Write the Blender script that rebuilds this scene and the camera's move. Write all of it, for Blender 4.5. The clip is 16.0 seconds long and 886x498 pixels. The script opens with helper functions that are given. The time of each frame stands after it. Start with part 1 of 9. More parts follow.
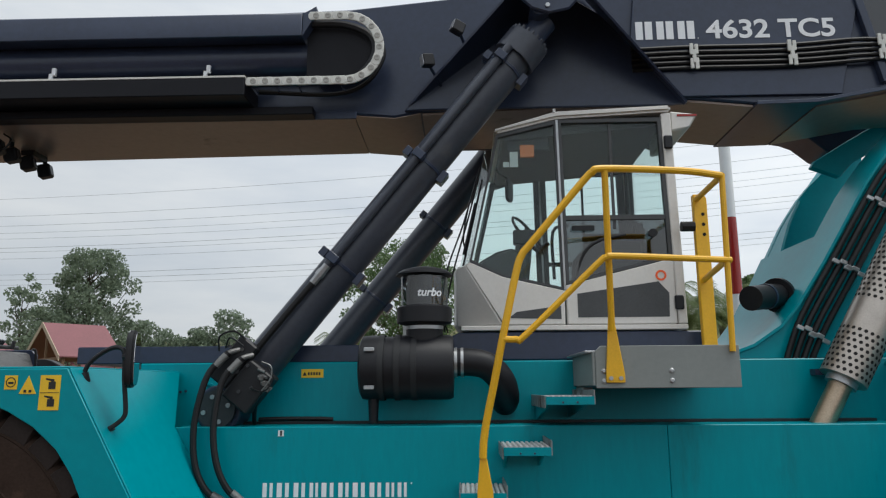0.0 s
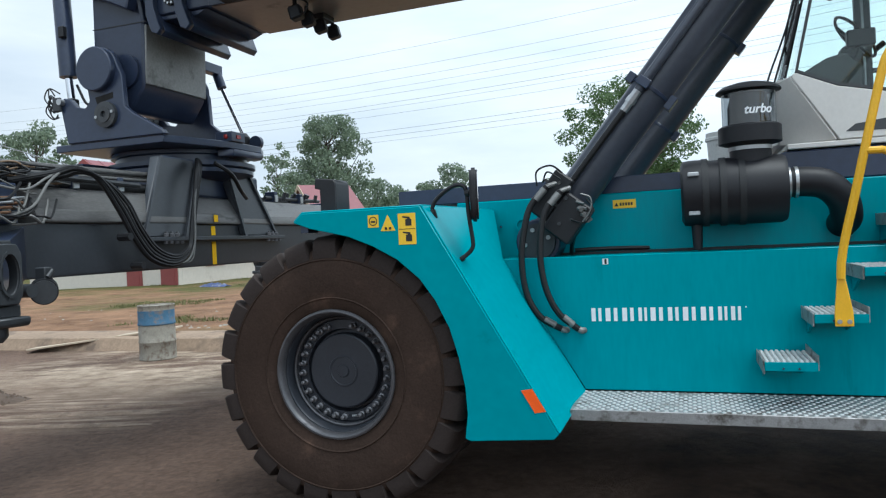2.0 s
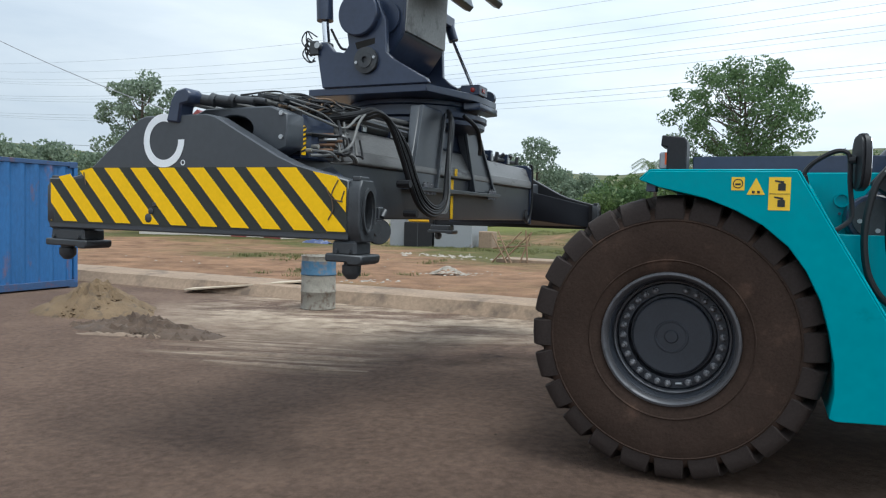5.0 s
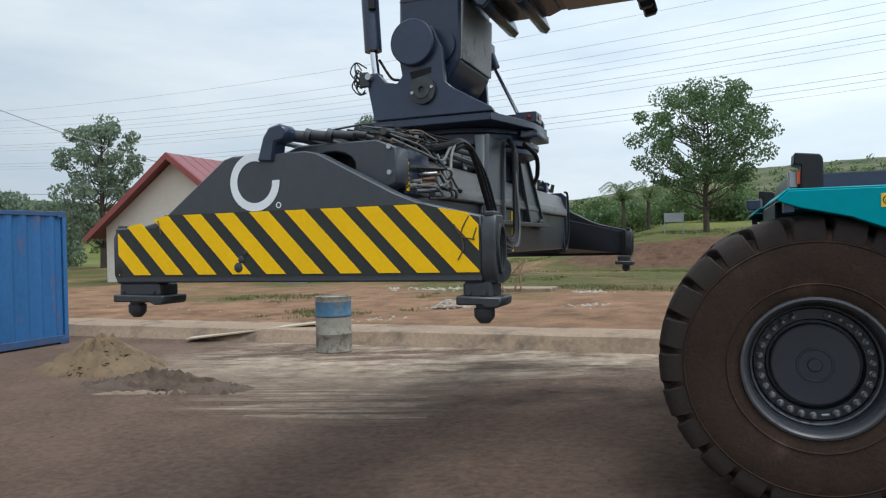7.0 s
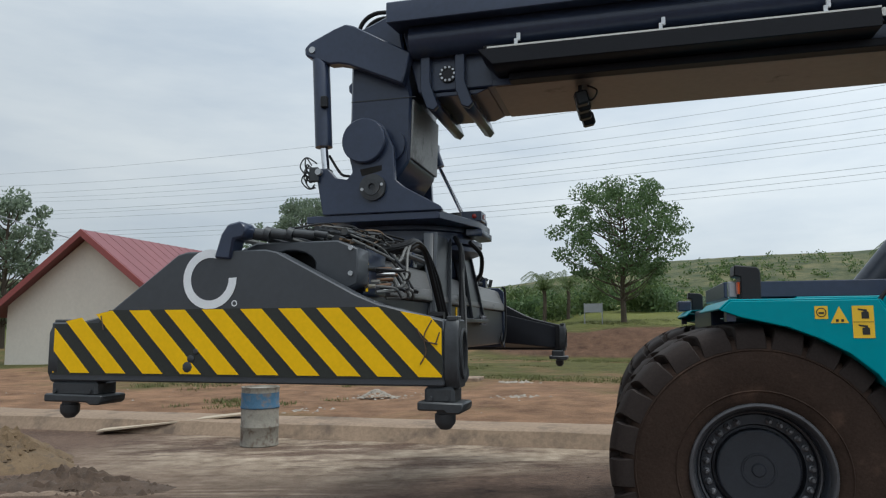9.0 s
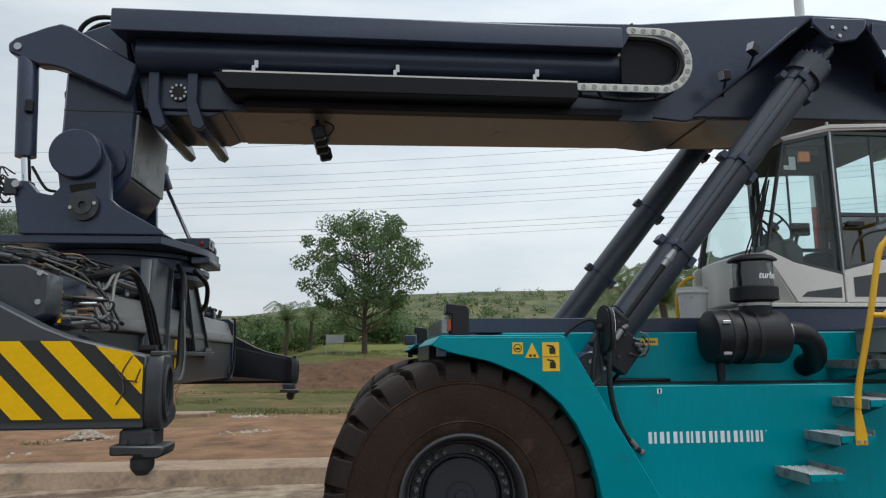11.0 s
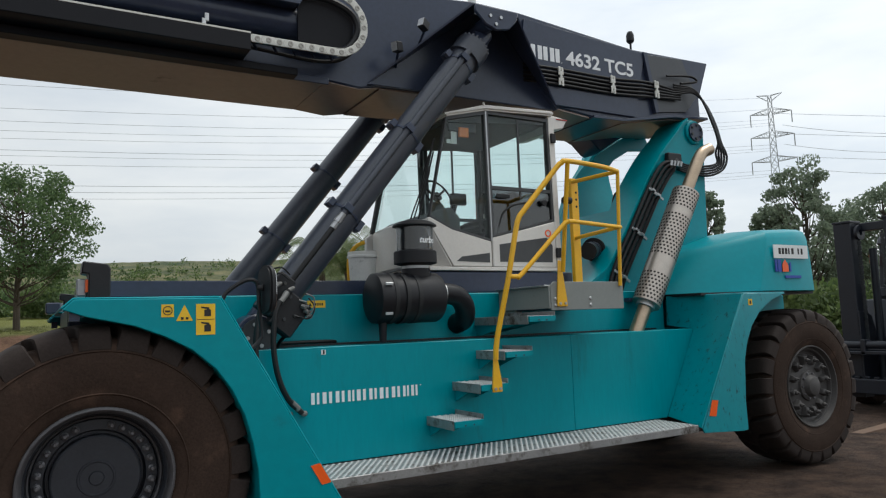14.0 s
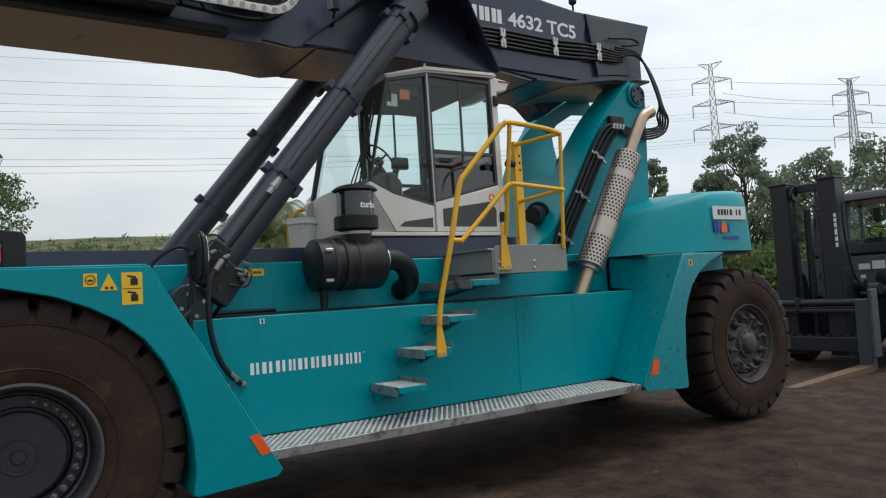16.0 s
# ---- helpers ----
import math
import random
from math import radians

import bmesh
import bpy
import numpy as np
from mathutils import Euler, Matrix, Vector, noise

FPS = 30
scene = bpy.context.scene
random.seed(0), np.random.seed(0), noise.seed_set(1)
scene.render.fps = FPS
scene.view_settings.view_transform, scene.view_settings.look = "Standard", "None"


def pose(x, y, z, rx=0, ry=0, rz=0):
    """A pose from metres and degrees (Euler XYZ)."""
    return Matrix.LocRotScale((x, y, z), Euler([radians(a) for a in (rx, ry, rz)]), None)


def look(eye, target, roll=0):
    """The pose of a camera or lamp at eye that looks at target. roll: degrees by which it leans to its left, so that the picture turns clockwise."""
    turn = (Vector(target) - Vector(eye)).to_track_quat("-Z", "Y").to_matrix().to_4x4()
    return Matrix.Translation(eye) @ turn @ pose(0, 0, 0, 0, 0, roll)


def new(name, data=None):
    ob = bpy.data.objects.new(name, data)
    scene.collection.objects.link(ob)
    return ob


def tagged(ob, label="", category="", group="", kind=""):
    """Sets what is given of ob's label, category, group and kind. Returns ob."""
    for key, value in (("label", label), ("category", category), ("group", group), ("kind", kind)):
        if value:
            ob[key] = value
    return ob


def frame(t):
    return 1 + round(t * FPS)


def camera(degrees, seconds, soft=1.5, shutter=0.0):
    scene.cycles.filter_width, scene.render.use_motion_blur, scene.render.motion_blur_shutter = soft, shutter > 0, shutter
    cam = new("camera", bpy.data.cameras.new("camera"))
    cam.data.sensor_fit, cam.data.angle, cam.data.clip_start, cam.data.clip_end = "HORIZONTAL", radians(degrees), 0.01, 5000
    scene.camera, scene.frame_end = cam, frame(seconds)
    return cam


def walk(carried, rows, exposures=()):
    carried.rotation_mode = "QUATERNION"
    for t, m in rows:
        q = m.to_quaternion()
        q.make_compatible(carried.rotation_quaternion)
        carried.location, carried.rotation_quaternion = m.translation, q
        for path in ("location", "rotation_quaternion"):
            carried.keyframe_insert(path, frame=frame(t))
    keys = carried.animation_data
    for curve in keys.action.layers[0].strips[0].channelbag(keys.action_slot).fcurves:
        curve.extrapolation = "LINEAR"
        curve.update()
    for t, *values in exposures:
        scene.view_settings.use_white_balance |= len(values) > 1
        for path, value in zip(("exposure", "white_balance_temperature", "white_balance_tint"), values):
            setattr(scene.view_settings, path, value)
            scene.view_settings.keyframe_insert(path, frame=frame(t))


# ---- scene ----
cam = camera(63.7, 16.0, soft=1.2)
PATH = [
    (0, (2.650, -5.904, 1.786), (2.596, -3.942, 2.172), -0.4),
    (0.5, (2.620, -5.903, 1.777), (2.331, -3.942, 2.045), 1.1),
    (1, (2.481, -5.975, 1.737), (2.066, -4.022, 1.855), 1.9),
    (1.5, (2.299, -6.018, 1.690), (1.735, -4.099, 1.679), 0.4),
    (2, (2.021, -5.976, 1.706), (1.372, -4.085, 1.683), -2.7),
    (2.5, (1.834, -6.036, 1.708), (1.056, -4.194, 1.729), -1.3),
    (3, (1.610, -6.182, 1.692), (0.851, -4.332, 1.705), -2.6),
    (3.5, (1.348, -6.258, 1.665), (0.608, -4.400, 1.622), -1.4),
    (4, (1.042, -6.259, 1.650), (0.293, -4.409, 1.521), -3.6),
    (4.5, (0.744, -6.345, 1.615), (0.047, -4.470, 1.576), 1.4),
    (5, (0.459, -6.448, 1.631), (-0.356, -4.624, 1.532), 1.5),
    (5.2, (0.373, -6.464, 1.619), (-0.454, -4.644, 1.544), 1.1),
    (7.3, (-0.596, -6.520, 1.679), (-1.288, -4.644, 1.690), -1.5),
    (7.5, (-0.634, -6.535, 1.699), (-1.293, -4.648, 1.773), -1.0),
    (8, (-0.693, -6.559, 1.738), (-1.227, -4.638, 1.884), -1.1),
    (8.2, (-0.700, -6.578, 1.757), (-1.228, -4.659, 1.949), -0.7),
    (10.3, (-0.665, -6.602, 1.756), (-0.893, -4.629, 1.992), -0.4),
    (10.5, (-0.630, -6.597, 1.753), (-0.755, -4.615, 1.994), -0.7),
    (11, (-0.559, -6.581, 1.780), (-0.363, -4.614, 2.082), -0.4),
    (11.5, (-0.535, -6.560, 1.775), (-0.120, -4.643, 2.166), -1.0),
    (12, (-0.507, -6.541, 1.712), (0.078, -4.654, 2.019), -1.5),
    (12.5, (-0.476, -6.605, 1.755), (0.308, -4.774, 1.925), 0.2),
    (13, (-0.439, -6.515, 1.723), (0.510, -4.762, 1.884), -1.5),
    (13.5, (-0.370, -6.477, 1.719), (0.600, -4.739, 1.917), -1.4),
    (14, (-0.335, -6.480, 1.719), (0.663, -4.758, 1.923), -2.0),
    (14.5, (-0.304, -6.478, 1.720), (0.737, -4.779, 1.897), -2.4),
    (15, (-0.283, -6.437, 1.703), (0.797, -4.758, 1.826), -3.3),
    (15.5, (-0.254, -6.446, 1.705), (0.833, -4.773, 1.830), -3.0),
    (16, (-0.231, -6.419, 1.674), (0.887, -4.764, 1.790), -3.3),
]
walk(cam, [(t, look(eye, target, roll)) for t, eye, target, roll in PATH],
     exposures=[(0, -0.12, 6280, 7), (0.5, -0.20, 6280, 6), (1, 0.13, 5990, 4), (1.5, 0.40, 5740, 2), (4, 0.45, 5730, 2), (5, 0.38, 5830, 3), (7.5, 0.06, 5880, 3), (8, -0.05, 5980, 4), (10.5, -0.14, 6040, 4), (11, -0.09, 6170, 5), (11.5, -0.02, 6220, 5), (12, -0.12, 6260, 5), (13, -0.10, 6310, 5), (14, -0.12, 6360, 6), (16, -0.13, 6360, 6)])

# ---- world, sun and exposure ----
world = bpy.data.worlds.new("sky")
scene.world = world
world.use_nodes = True
wn, wl = world.node_tree.nodes, world.node_tree.links
wn.clear()
w_out = wn.new("ShaderNodeOutputWorld")
w_bg = wn.new("ShaderNodeBackground")
w_sky = wn.new("ShaderNodeTexSky")
w_sky.sky_type = "NISHITA"
w_sky.sun_disc = False
w_sky.sun_elevation, w_sky.sun_rotation = radians(68), radians(108)
w_sky.air_density, w_sky.dust_density, w_sky.ozone_density = 1.0, 4.0, 1.0
# overcast: the clear sky shows faintly through a grey-white layer of cloud
w_geo = wn.new("ShaderNodeTexCoord")
w_map = wn.new("ShaderNodeMapping")
w_map.inputs["Scale"].default_value = (1.6, 1.6, 6.5)
w_noise = wn.new("ShaderNodeTexNoise")
w_noise.inputs["Scale"].default_value = 1.5
w_noise.inputs["Detail"].default_value = 7.0
w_noise.inputs["Roughness"].default_value = 0.55
w_ramp = wn.new("ShaderNodeValToRGB")
w_ramp.color_ramp.elements[0].position, w_ramp.color_ramp.elements[0].color = 0.34, (6.9, 7.3, 7.9, 1)
w_ramp.color_ramp.elements[1].position, w_ramp.color_ramp.elements[1].color = 0.68, (9.4, 9.4, 9.4, 1)
w_mix = wn.new("ShaderNodeMixRGB")
w_mix.inputs["Fac"].default_value = 0.86
wl.new(w_geo.outputs["Generated"], w_map.inputs["Vector"])
wl.new(w_map.outputs["Vector"], w_noise.inputs["Vector"])
wl.new(w_noise.outputs["Fac"], w_ramp.inputs["Fac"])
wl.new(w_sky.outputs["Color"], w_mix.inputs["Color1"])
wl.new(w_ramp.outputs["Color"], w_mix.inputs["Color2"])
# an overcast sky is brightest overhead
w_sep = wn.new("ShaderNodeSeparateXYZ")
w_rise = wn.new("ShaderNodeMapRange")
w_rise.inputs["From Min"].default_value, w_rise.inputs["From Max"].default_value = 0.1, 1.0
w_rise.inputs["To Min"].default_value, w_rise.inputs["To Max"].default_value = 1.10, 1.62
# and paler on the side of the veiled sun
w_side = wn.new("ShaderNodeMapRange")
w_side.inputs["From Min"].default_value, w_side.inputs["From Max"].default_value = -1.0, 1.0
w_side.inputs["To Min"].default_value, w_side.inputs["To Max"].default_value = 0.76, 1.38
w_both = wn.new("ShaderNodeMath")
w_both.operation = "MULTIPLY"
w_mul = wn.new("ShaderNodeVectorMath")
w_mul.operation = "SCALE"
wl.new(w_geo.outputs["Generated"], w_sep.inputs[0])
wl.new(w_sep.outputs["Z"], w_rise.inputs["Value"])
wl.new(w_mix.outputs["Color"], w_mul.inputs[0])
wl.new(w_sep.outputs["X"], w_side.inputs["Value"])
wl.new(w_rise.outputs[0], w_both.inputs[0])
wl.new(w_side.outputs[0], w_both.inputs[1])
wl.new(w_both.outputs[0], w_mul.inputs["Scale"])
wl.new(w_mul.outputs[0], w_bg.inputs["Color"])
w_bg.inputs["Strength"].default_value = 0.086
wl.new(w_bg.outputs["Background"], w_out.inputs["Surface"])

sun_data = bpy.data.lights.new("sun", "SUN")
sun_data.energy, sun_data.angle, sun_data.color = 1.75, radians(24), (1.0, 0.96, 0.9)
sun = new("sun", sun_data)
sun.matrix_world = look((12, -4, 32), (0, 0, 0))


# ---- materials ----
def material(name, colour, rough=0.5, metal=0.0, vary=0.15, scale=6.0, dirt=None, dirt_amount=0.0, dirt_scale=2.0,
             bump=0.0, bump_scale=40.0, coat=0.0, spread=0.0, dirt_rough=0.8, stretch=(1, 1, 1), spec=0.5):
    """A surface with variation at two scales: a broad mottling and a fine grain, with patches of dirt or wear of their own shape."""
    m = bpy.data.materials.new(name)
    m.use_nodes = True
    n, l = m.node_tree.nodes, m.node_tree.links
    b = n["Principled BSDF"]
    co = n.new("ShaderNodeTexCoord")
    mp = n.new("ShaderNodeMapping")
    mp.inputs["Scale"].default_value = stretch
    l.new(co.outputs["Object"], mp.inputs["Vector"])

    def noise_at(s, detail=4.0, rough_=0.6):
        t = n.new("ShaderNodeTexNoise")
        t.inputs["Scale"].default_value, t.inputs["Detail"].default_value, t.inputs["Roughness"].default_value = s, detail, rough_
        l.new(mp.outputs["Vector"], t.inputs["Vector"])
        return t

    a, f = noise_at(scale), noise_at(scale * 14, 2.0)
    add = n.new("ShaderNodeMath")
    add.operation = "ADD"
    l.new(a.outputs["Fac"], add.inputs[0])
    l.new(f.outputs["Fac"], add.inputs[1])
    rng = n.new("ShaderNodeMapRange")
    rng.inputs["From Min"].default_value, rng.inputs["From Max"].default_value = 0.65, 1.35
    rng.inputs["To Min"].default_value, rng.inputs["To Max"].default_value = 1 - vary, 1 + vary
    l.new(add.outputs[0], rng.inputs["Value"])
    val = rng.outputs[0]
    if spread:
        inf = n.new("ShaderNodeObjectInfo")
        r2 = n.new("ShaderNodeMapRange")
        r2.inputs["To Min"].default_value, r2.inputs["To Max"].default_value = 1 - spread, 1 + spread
        l.new(inf.outputs["Random"], r2.inputs["Value"])
        mul = n.new("ShaderNodeMath")
        mul.operation = "MULTIPLY"
        l.new(val, mul.inputs[0])
        l.new(r2.outputs[0], mul.inputs[1])
        val = mul.outputs[0]
    hsv = n.new("ShaderNodeHueSaturation")
    hsv.inputs["Color"].default_value = (*colour, 1)
    l.new(val, hsv.inputs["Value"])
    col = hsv.outputs["Color"]
    b.inputs["Roughness"].default_value = rough
    if dirt:
        d = noise_at(dirt_scale, 6.0, 0.68)
        dr = n.new("ShaderNodeMapRange")
        lo = 0.72 - 0.35 * dirt_amount
        dr.inputs["From Min"].default_value, dr.inputs["From Max"].default_value = lo, lo + 0.16
        l.new(d.outputs["Fac"], dr.inputs["Value"])
        mix = n.new("ShaderNodeMixRGB")
        mix.inputs["Color2"].default_value = (*dirt, 1)
        l.new(dr.outputs[0], mix.inputs["Fac"])
        l.new(col, mix.inputs["Color1"])
        col = mix.outputs["Color"]
        rr = n.new("ShaderNodeMapRange")
        rr.inputs["To Min"].default_value, rr.inputs["To Max"].default_value = rough, dirt_rough
        l.new(dr.outputs[0], rr.inputs["Value"])
        l.new(rr.outputs[0], b.inputs["Roughness"])
    l.new(col, b.inputs["Base Color"])
    b.inputs["Metallic"].default_value = metal
    b.inputs["Specular IOR Level"].default_value = spec
    b.inputs["Coat Weight"].default_value = coat
    b.inputs["Coat Roughness"].default_value = 0.12
    if bump:
        bt = noise_at(bump_scale, 5.0)
        bn = n.new("ShaderNodeBump")
        bn.inputs["Strength"].default_value, bn.inputs["Distance"].default_value = bump, 0.01
        l.new(bt.outputs["Fac"], bn.inputs["Height"])
        l.new(bn.outputs["Normal"], b.inputs["Normal"])
    return m


TEAL = material("teal_paint", (0.0, 0.255, 0.305), 0.36, 0, 0.07, 1.2, (0.006, 0.17, 0.19), 0.14, 3.0, 0.03, 3.0, 0.03, spec=0.24)
TEAL_STREAK = material("teal_paint_streaked", (0.0, 0.255, 0.305), 0.36, 0, 0.08, 1.0, (0.004, 0.155, 0.165), 0.36, 1.1, 0.03, 3.0, 0.03, stretch=(3.0, 1, 0.5), spec=0.24)
TEAL_SPLASH = material("teal_paint_splashed", (0.0, 0.25, 0.30), 0.36, 0, 0.08, 1.0, (0.012, 0.014, 0.013), 0.44, 15.0, 0.03, 3.0, 0.2, stretch=(1.6, 1, 0.7))
DARK = material("dark_grey_paint", (0.029, 0.040, 0.073), 0.28, 0, 0.16, 1.6, (0.06, 0.066, 0.08), 0.2, 2.5, 0.04, 5.0, 0.0, spec=0.45)
DARK_WORN = material("dark_grey_worn_steel", (0.034, 0.037, 0.041), 0.45, 0.1, 0.22, 3.0, (0.095, 0.088, 0.08), 0.38, 4.0, 0.08, 14.0)
BEAM_GREY = material("smooth_beam_paint", (0.042, 0.047, 0.055), 0.38, 0, 0.12, 2.0, (0.06, 0.06, 0.06), 0.2, 3.0, 0.04, 8.0)
WORN_GREY = material("scuffed_grey_steel", (0.12, 0.118, 0.115), 0.45, 0.2, 0.22, 3.0, (0.03, 0.031, 0.033), 0.42, 3.5, 0.08, 14.0, stretch=(1, 0.5, 2.5))
SPREADER_GREY = material("graphite_paint", (0.047, 0.052, 0.060), 0.4, 0, 0.1, 2.0, (0.11, 0.105, 0.1), 0.2, 3.0, 0.05, 8.0)
PALE_SIDE = material("mottled_pale_paint", (0.26, 0.26, 0.25), 0.5, 0.1, 0.2, 3.0, (0.07, 0.07, 0.068), 0.4, 2.2, 0.06, 12.0)
GRASS = material("worn_grass", (0.098, 0.105, 0.030), 0.8, 0, 0.35, 0.8, (0.17, 0.14, 0.06), 0.45, 0.9)
STUD = material("polished_stud", (0.62, 0.62, 0.61), 0.35, 0.4, 0.15, 9.0, (0.12, 0.10, 0.085), 0.42, 5.0)
BLACK = material("black_plastic", (0.015, 0.0155, 0.018), 0.45, 0, 0.2, 5.0, (0.04, 0.038, 0.035), 0.2, 5.0, 0.05, 40.0, spec=0.3)
TROUGH = material("black_trough_paint", (0.008, 0.0085, 0.012), 0.5, 0, 0.2, 4.0, spec=0.2)
STRAP = material("rubber_band", (0.022, 0.023, 0.025), 0.6, 0, 0.2, 8.0, spec=0.3)
AIRBOX = material("black_drum_plastic", (0.0085, 0.009, 0.012), 0.5, 0, 0.2, 5.0, (0.03, 0.03, 0.03), 0.10, 5.0, 0.03, 30.0, spec=0.35)
HOSE = material("black_rubber_hose", (0.010, 0.010, 0.011), 0.45, 0, 0.2, 9.0, spec=0.3)
HOSE_GREY = material("grey_sleeved_hose", (0.12, 0.12, 0.115), 0.55, 0, 0.2, 20.0)
TREAD = material("tread_rubber", (0.028, 0.0205, 0.018), 0.75, 0, 0.3, 5.0, (0.045, 0.029, 0.022), 0.34, 4.0, 0.2, 26.0, spec=0.25)
# brown of the ground's reflection, put into a colour for the boom's underside
UNDERSIDE = material("ground_reflection_brown", (0.235, 0.172, 0.142), 0.30, 0, 0.14, 1.2, (0.08, 0.062, 0.055), 0.16, 1.5, 0.02, 5.0, spec=0.5)
CYL_GREY = material("grey_cylinder_paint", (0.045, 0.052, 0.070), 0.34, 0, 0.16, 2.0, (0.08, 0.082, 0.085), 0.25, 3.0, 0.03, 8.0)
COPPER = material("rusty_fitting", (0.17, 0.092, 0.052), 0.55, 0.3, 0.3, 20.0)
RUBBER = material("dusty_tyre_rubber", (0.039, 0.025, 0.0188), 0.85, 0, 0.3, 5.0, (0.080, 0.048, 0.034), 0.45, 4.5, 0.45, 34.0, spec=0.15)
RIM = material("dark_rim_steel", (0.030, 0.034, 0.043), 0.42, 0.2, 0.2, 6.0, (0.07, 0.058, 0.05), 0.25, 6.0, 0.05, 20.0)
RIM_LIP = material("worn_rim_lip", (0.085, 0.085, 0.092), 0.4, 0.4, 0.2, 8.0, (0.03, 0.028, 0.03), 0.4, 7.0, 0.05, 20.0)
RIM_DUSTY = material("dusty_rim_steel", (0.064, 0.060, 0.059), 0.6, 0.15, 0.25, 6.0, (0.03, 0.03, 0.03), 0.3, 6.0, 0.1, 20.0)
BOLT = material("oily_bolt_steel", (0.15, 0.15, 0.16), 0.42, 0.5, 0.2, 20.0)
WHITE = material("white_cab_paint", (0.66, 0.64, 0.605), 0.35, 0, 0.05, 3.0, (0.42, 0.40, 0.38), 0.16, 4.0, 0.0, 10.0, 0.2)
LETTER = material("white_lettering", (0.78, 0.80, 0.82), 0.5, 0, 0.06, 9.0)
YELLOW = material("yellow_rail_paint", (0.78, 0.43, 0.012), 0.4, 0, 0.08, 6.0, (0.42, 0.25, 0.05), 0.12, 9.0)
STRIPE = material("yellow_warning_stripe", (0.88, 0.52, 0.003), 0.55, 0, 0.06, 3.0, (0.34, 0.21, 0.03), 0.14, 6.0, spec=0.15)
STRIPE_DARK = material("dark_stripe_ground", (0.018, 0.021, 0.018), 0.5, 0, 0.2, 5.0, (0.07, 0.07, 0.06), 0.18, 7.0)
STICKER = material("yellow_sticker", (0.80, 0.50, 0.02), 0.45, 0, 0.06, 8.0)
ORANGE = material("orange_reflector", (0.85, 0.11, 0.01), 0.3, 0, 0.08, 60.0)
STEEL = material("galvanised_steel", (0.42, 0.43, 0.44), 0.38, 0.75, 0.16, 12.0, (0.09, 0.075, 0.06), 0.3, 9.0, 0.06, 50.0)
ALU = material("aluminium_plate", (0.30, 0.30, 0.30), 0.45, 0.5, 0.2, 9.0, (0.075, 0.062, 0.05), 0.6, 7.0, 0.1, 60.0)
ZINC = material("dull_zinc_fitting", (0.19, 0.19, 0.185), 0.45, 0.45, 0.25, 20.0, (0.05, 0.045, 0.04), 0.4, 18.0)
CHROME = material("chrome_rod", (0.62, 0.63, 0.65), 0.14, 1.0, 0.05, 10.0)
PIPE = material("tarnished_exhaust_pipe", (0.42, 0.33, 0.24), 0.36, 0.9, 0.2, 7.0, (0.30, 0.27, 0.24), 0.3, 6.0)
MUFFLER = material("perforated_steel", (0.46, 0.415, 0.37), 0.36, 0.85, 0.14, 9.0, (0.32, 0.25, 0.18), 0.22, 6.0)
HOLE = material("dark_hole", (0.012, 0.011, 0.010), 0.9)
GREYBOX = material("grey_plastic_panel", (0.23, 0.25, 0.24), 0.45, 0, 0.06, 3.0, (0.09, 0.095, 0.09), 0.15, 5.0)
CHAIN = material("pale_chain_plastic", (0.62, 0.62, 0.58), 0.5, 0, 0.16, 20.0, (0.20, 0.18, 0.15), 0.3, 20.0)
BRONZE = material("chain_pin_steel", (0.34, 0.33, 0.30), 0.45, 0.5, 0.15, 20.0)
SEATM = material("dark_seat_fabric", (0.025, 0.026, 0.028), 0.85, 0, 0.2, 20.0, bump=0.2, bump_scale=200.0)
RED = material("red_lens", (0.28, 0.014, 0.01), 0.2, 0, 0.1, 30.0)
BLUE = material("blue_logo", (0.01, 0.05, 0.35), 0.4, 0, 0.05, 9.0)
PAPER = material("white_sign_plate", (0.72, 0.74, 0.74), 0.5, 0, 0.05, 10.0)
INK = material("black_ink", (0.015, 0.015, 0.015), 0.6)
BUCKET = material("scuffed_white_bucket", (0.72, 0.73, 0.70), 0.5, 0, 0.1, 6.0, (0.25, 0.24, 0.21), 0.36, 9.0)
CABLE = material("wire_grey", (0.30, 0.31, 0.33), 0.6)
CONTAINER = material("blue_container_paint", (0.022, 0.105, 0.27), 0.55, 0, 0.2, 2.0, (0.19, 0.075, 0.06), 0.40, 3.4, 0.06, 12.0, stretch=(1, 1, 0.35))
CONTAINER_RAIL = material("rusty_blue_rail", (0.03, 0.07, 0.16), 0.6, 0, 0.2, 4.0, (0.17, 0.055, 0.03), 0.5, 3.0, 0.1, 20.0)
DRUM_GREY = material("weathered_drum", (0.27, 0.25, 0.21), 0.7, 0.1, 0.3, 4.0, (0.11, 0.07, 0.045), 0.6, 7.0, 0.1, 20.0)
DRUM_BLUE = material("faded_blue_drum_band", (0.05, 0.125, 0.21), 0.65, 0.1, 0.3, 4.0, (0.18, 0.14, 0.11), 0.62, 8.0, 0.1, 20.0)
HOUSE_WALL = material("cream_plaster", (0.60, 0.55, 0.48), 0.85, 0, 0.06, 0.5, (0.45, 0.40, 0.33), 0.3, 0.6, 0.05, 20.0)
HOUSE_RED = material("maroon_trim", (0.23, 0.055, 0.05), 0.6, 0, 0.12, 1.0)
ROOF = material("red_metal_roof", (0.205, 0.075, 0.082), 0.6, 0, 0.12, 0.6, (0.20, 0.10, 0.09), 0.3, 0.8)
CONCRETE = material("stained_concrete", (0.262, 0.187, 0.128), 0.9, 0, 0.24, 1.2, (0.12, 0.085, 0.06), 0.55, 1.6, 0.3, 30.0)
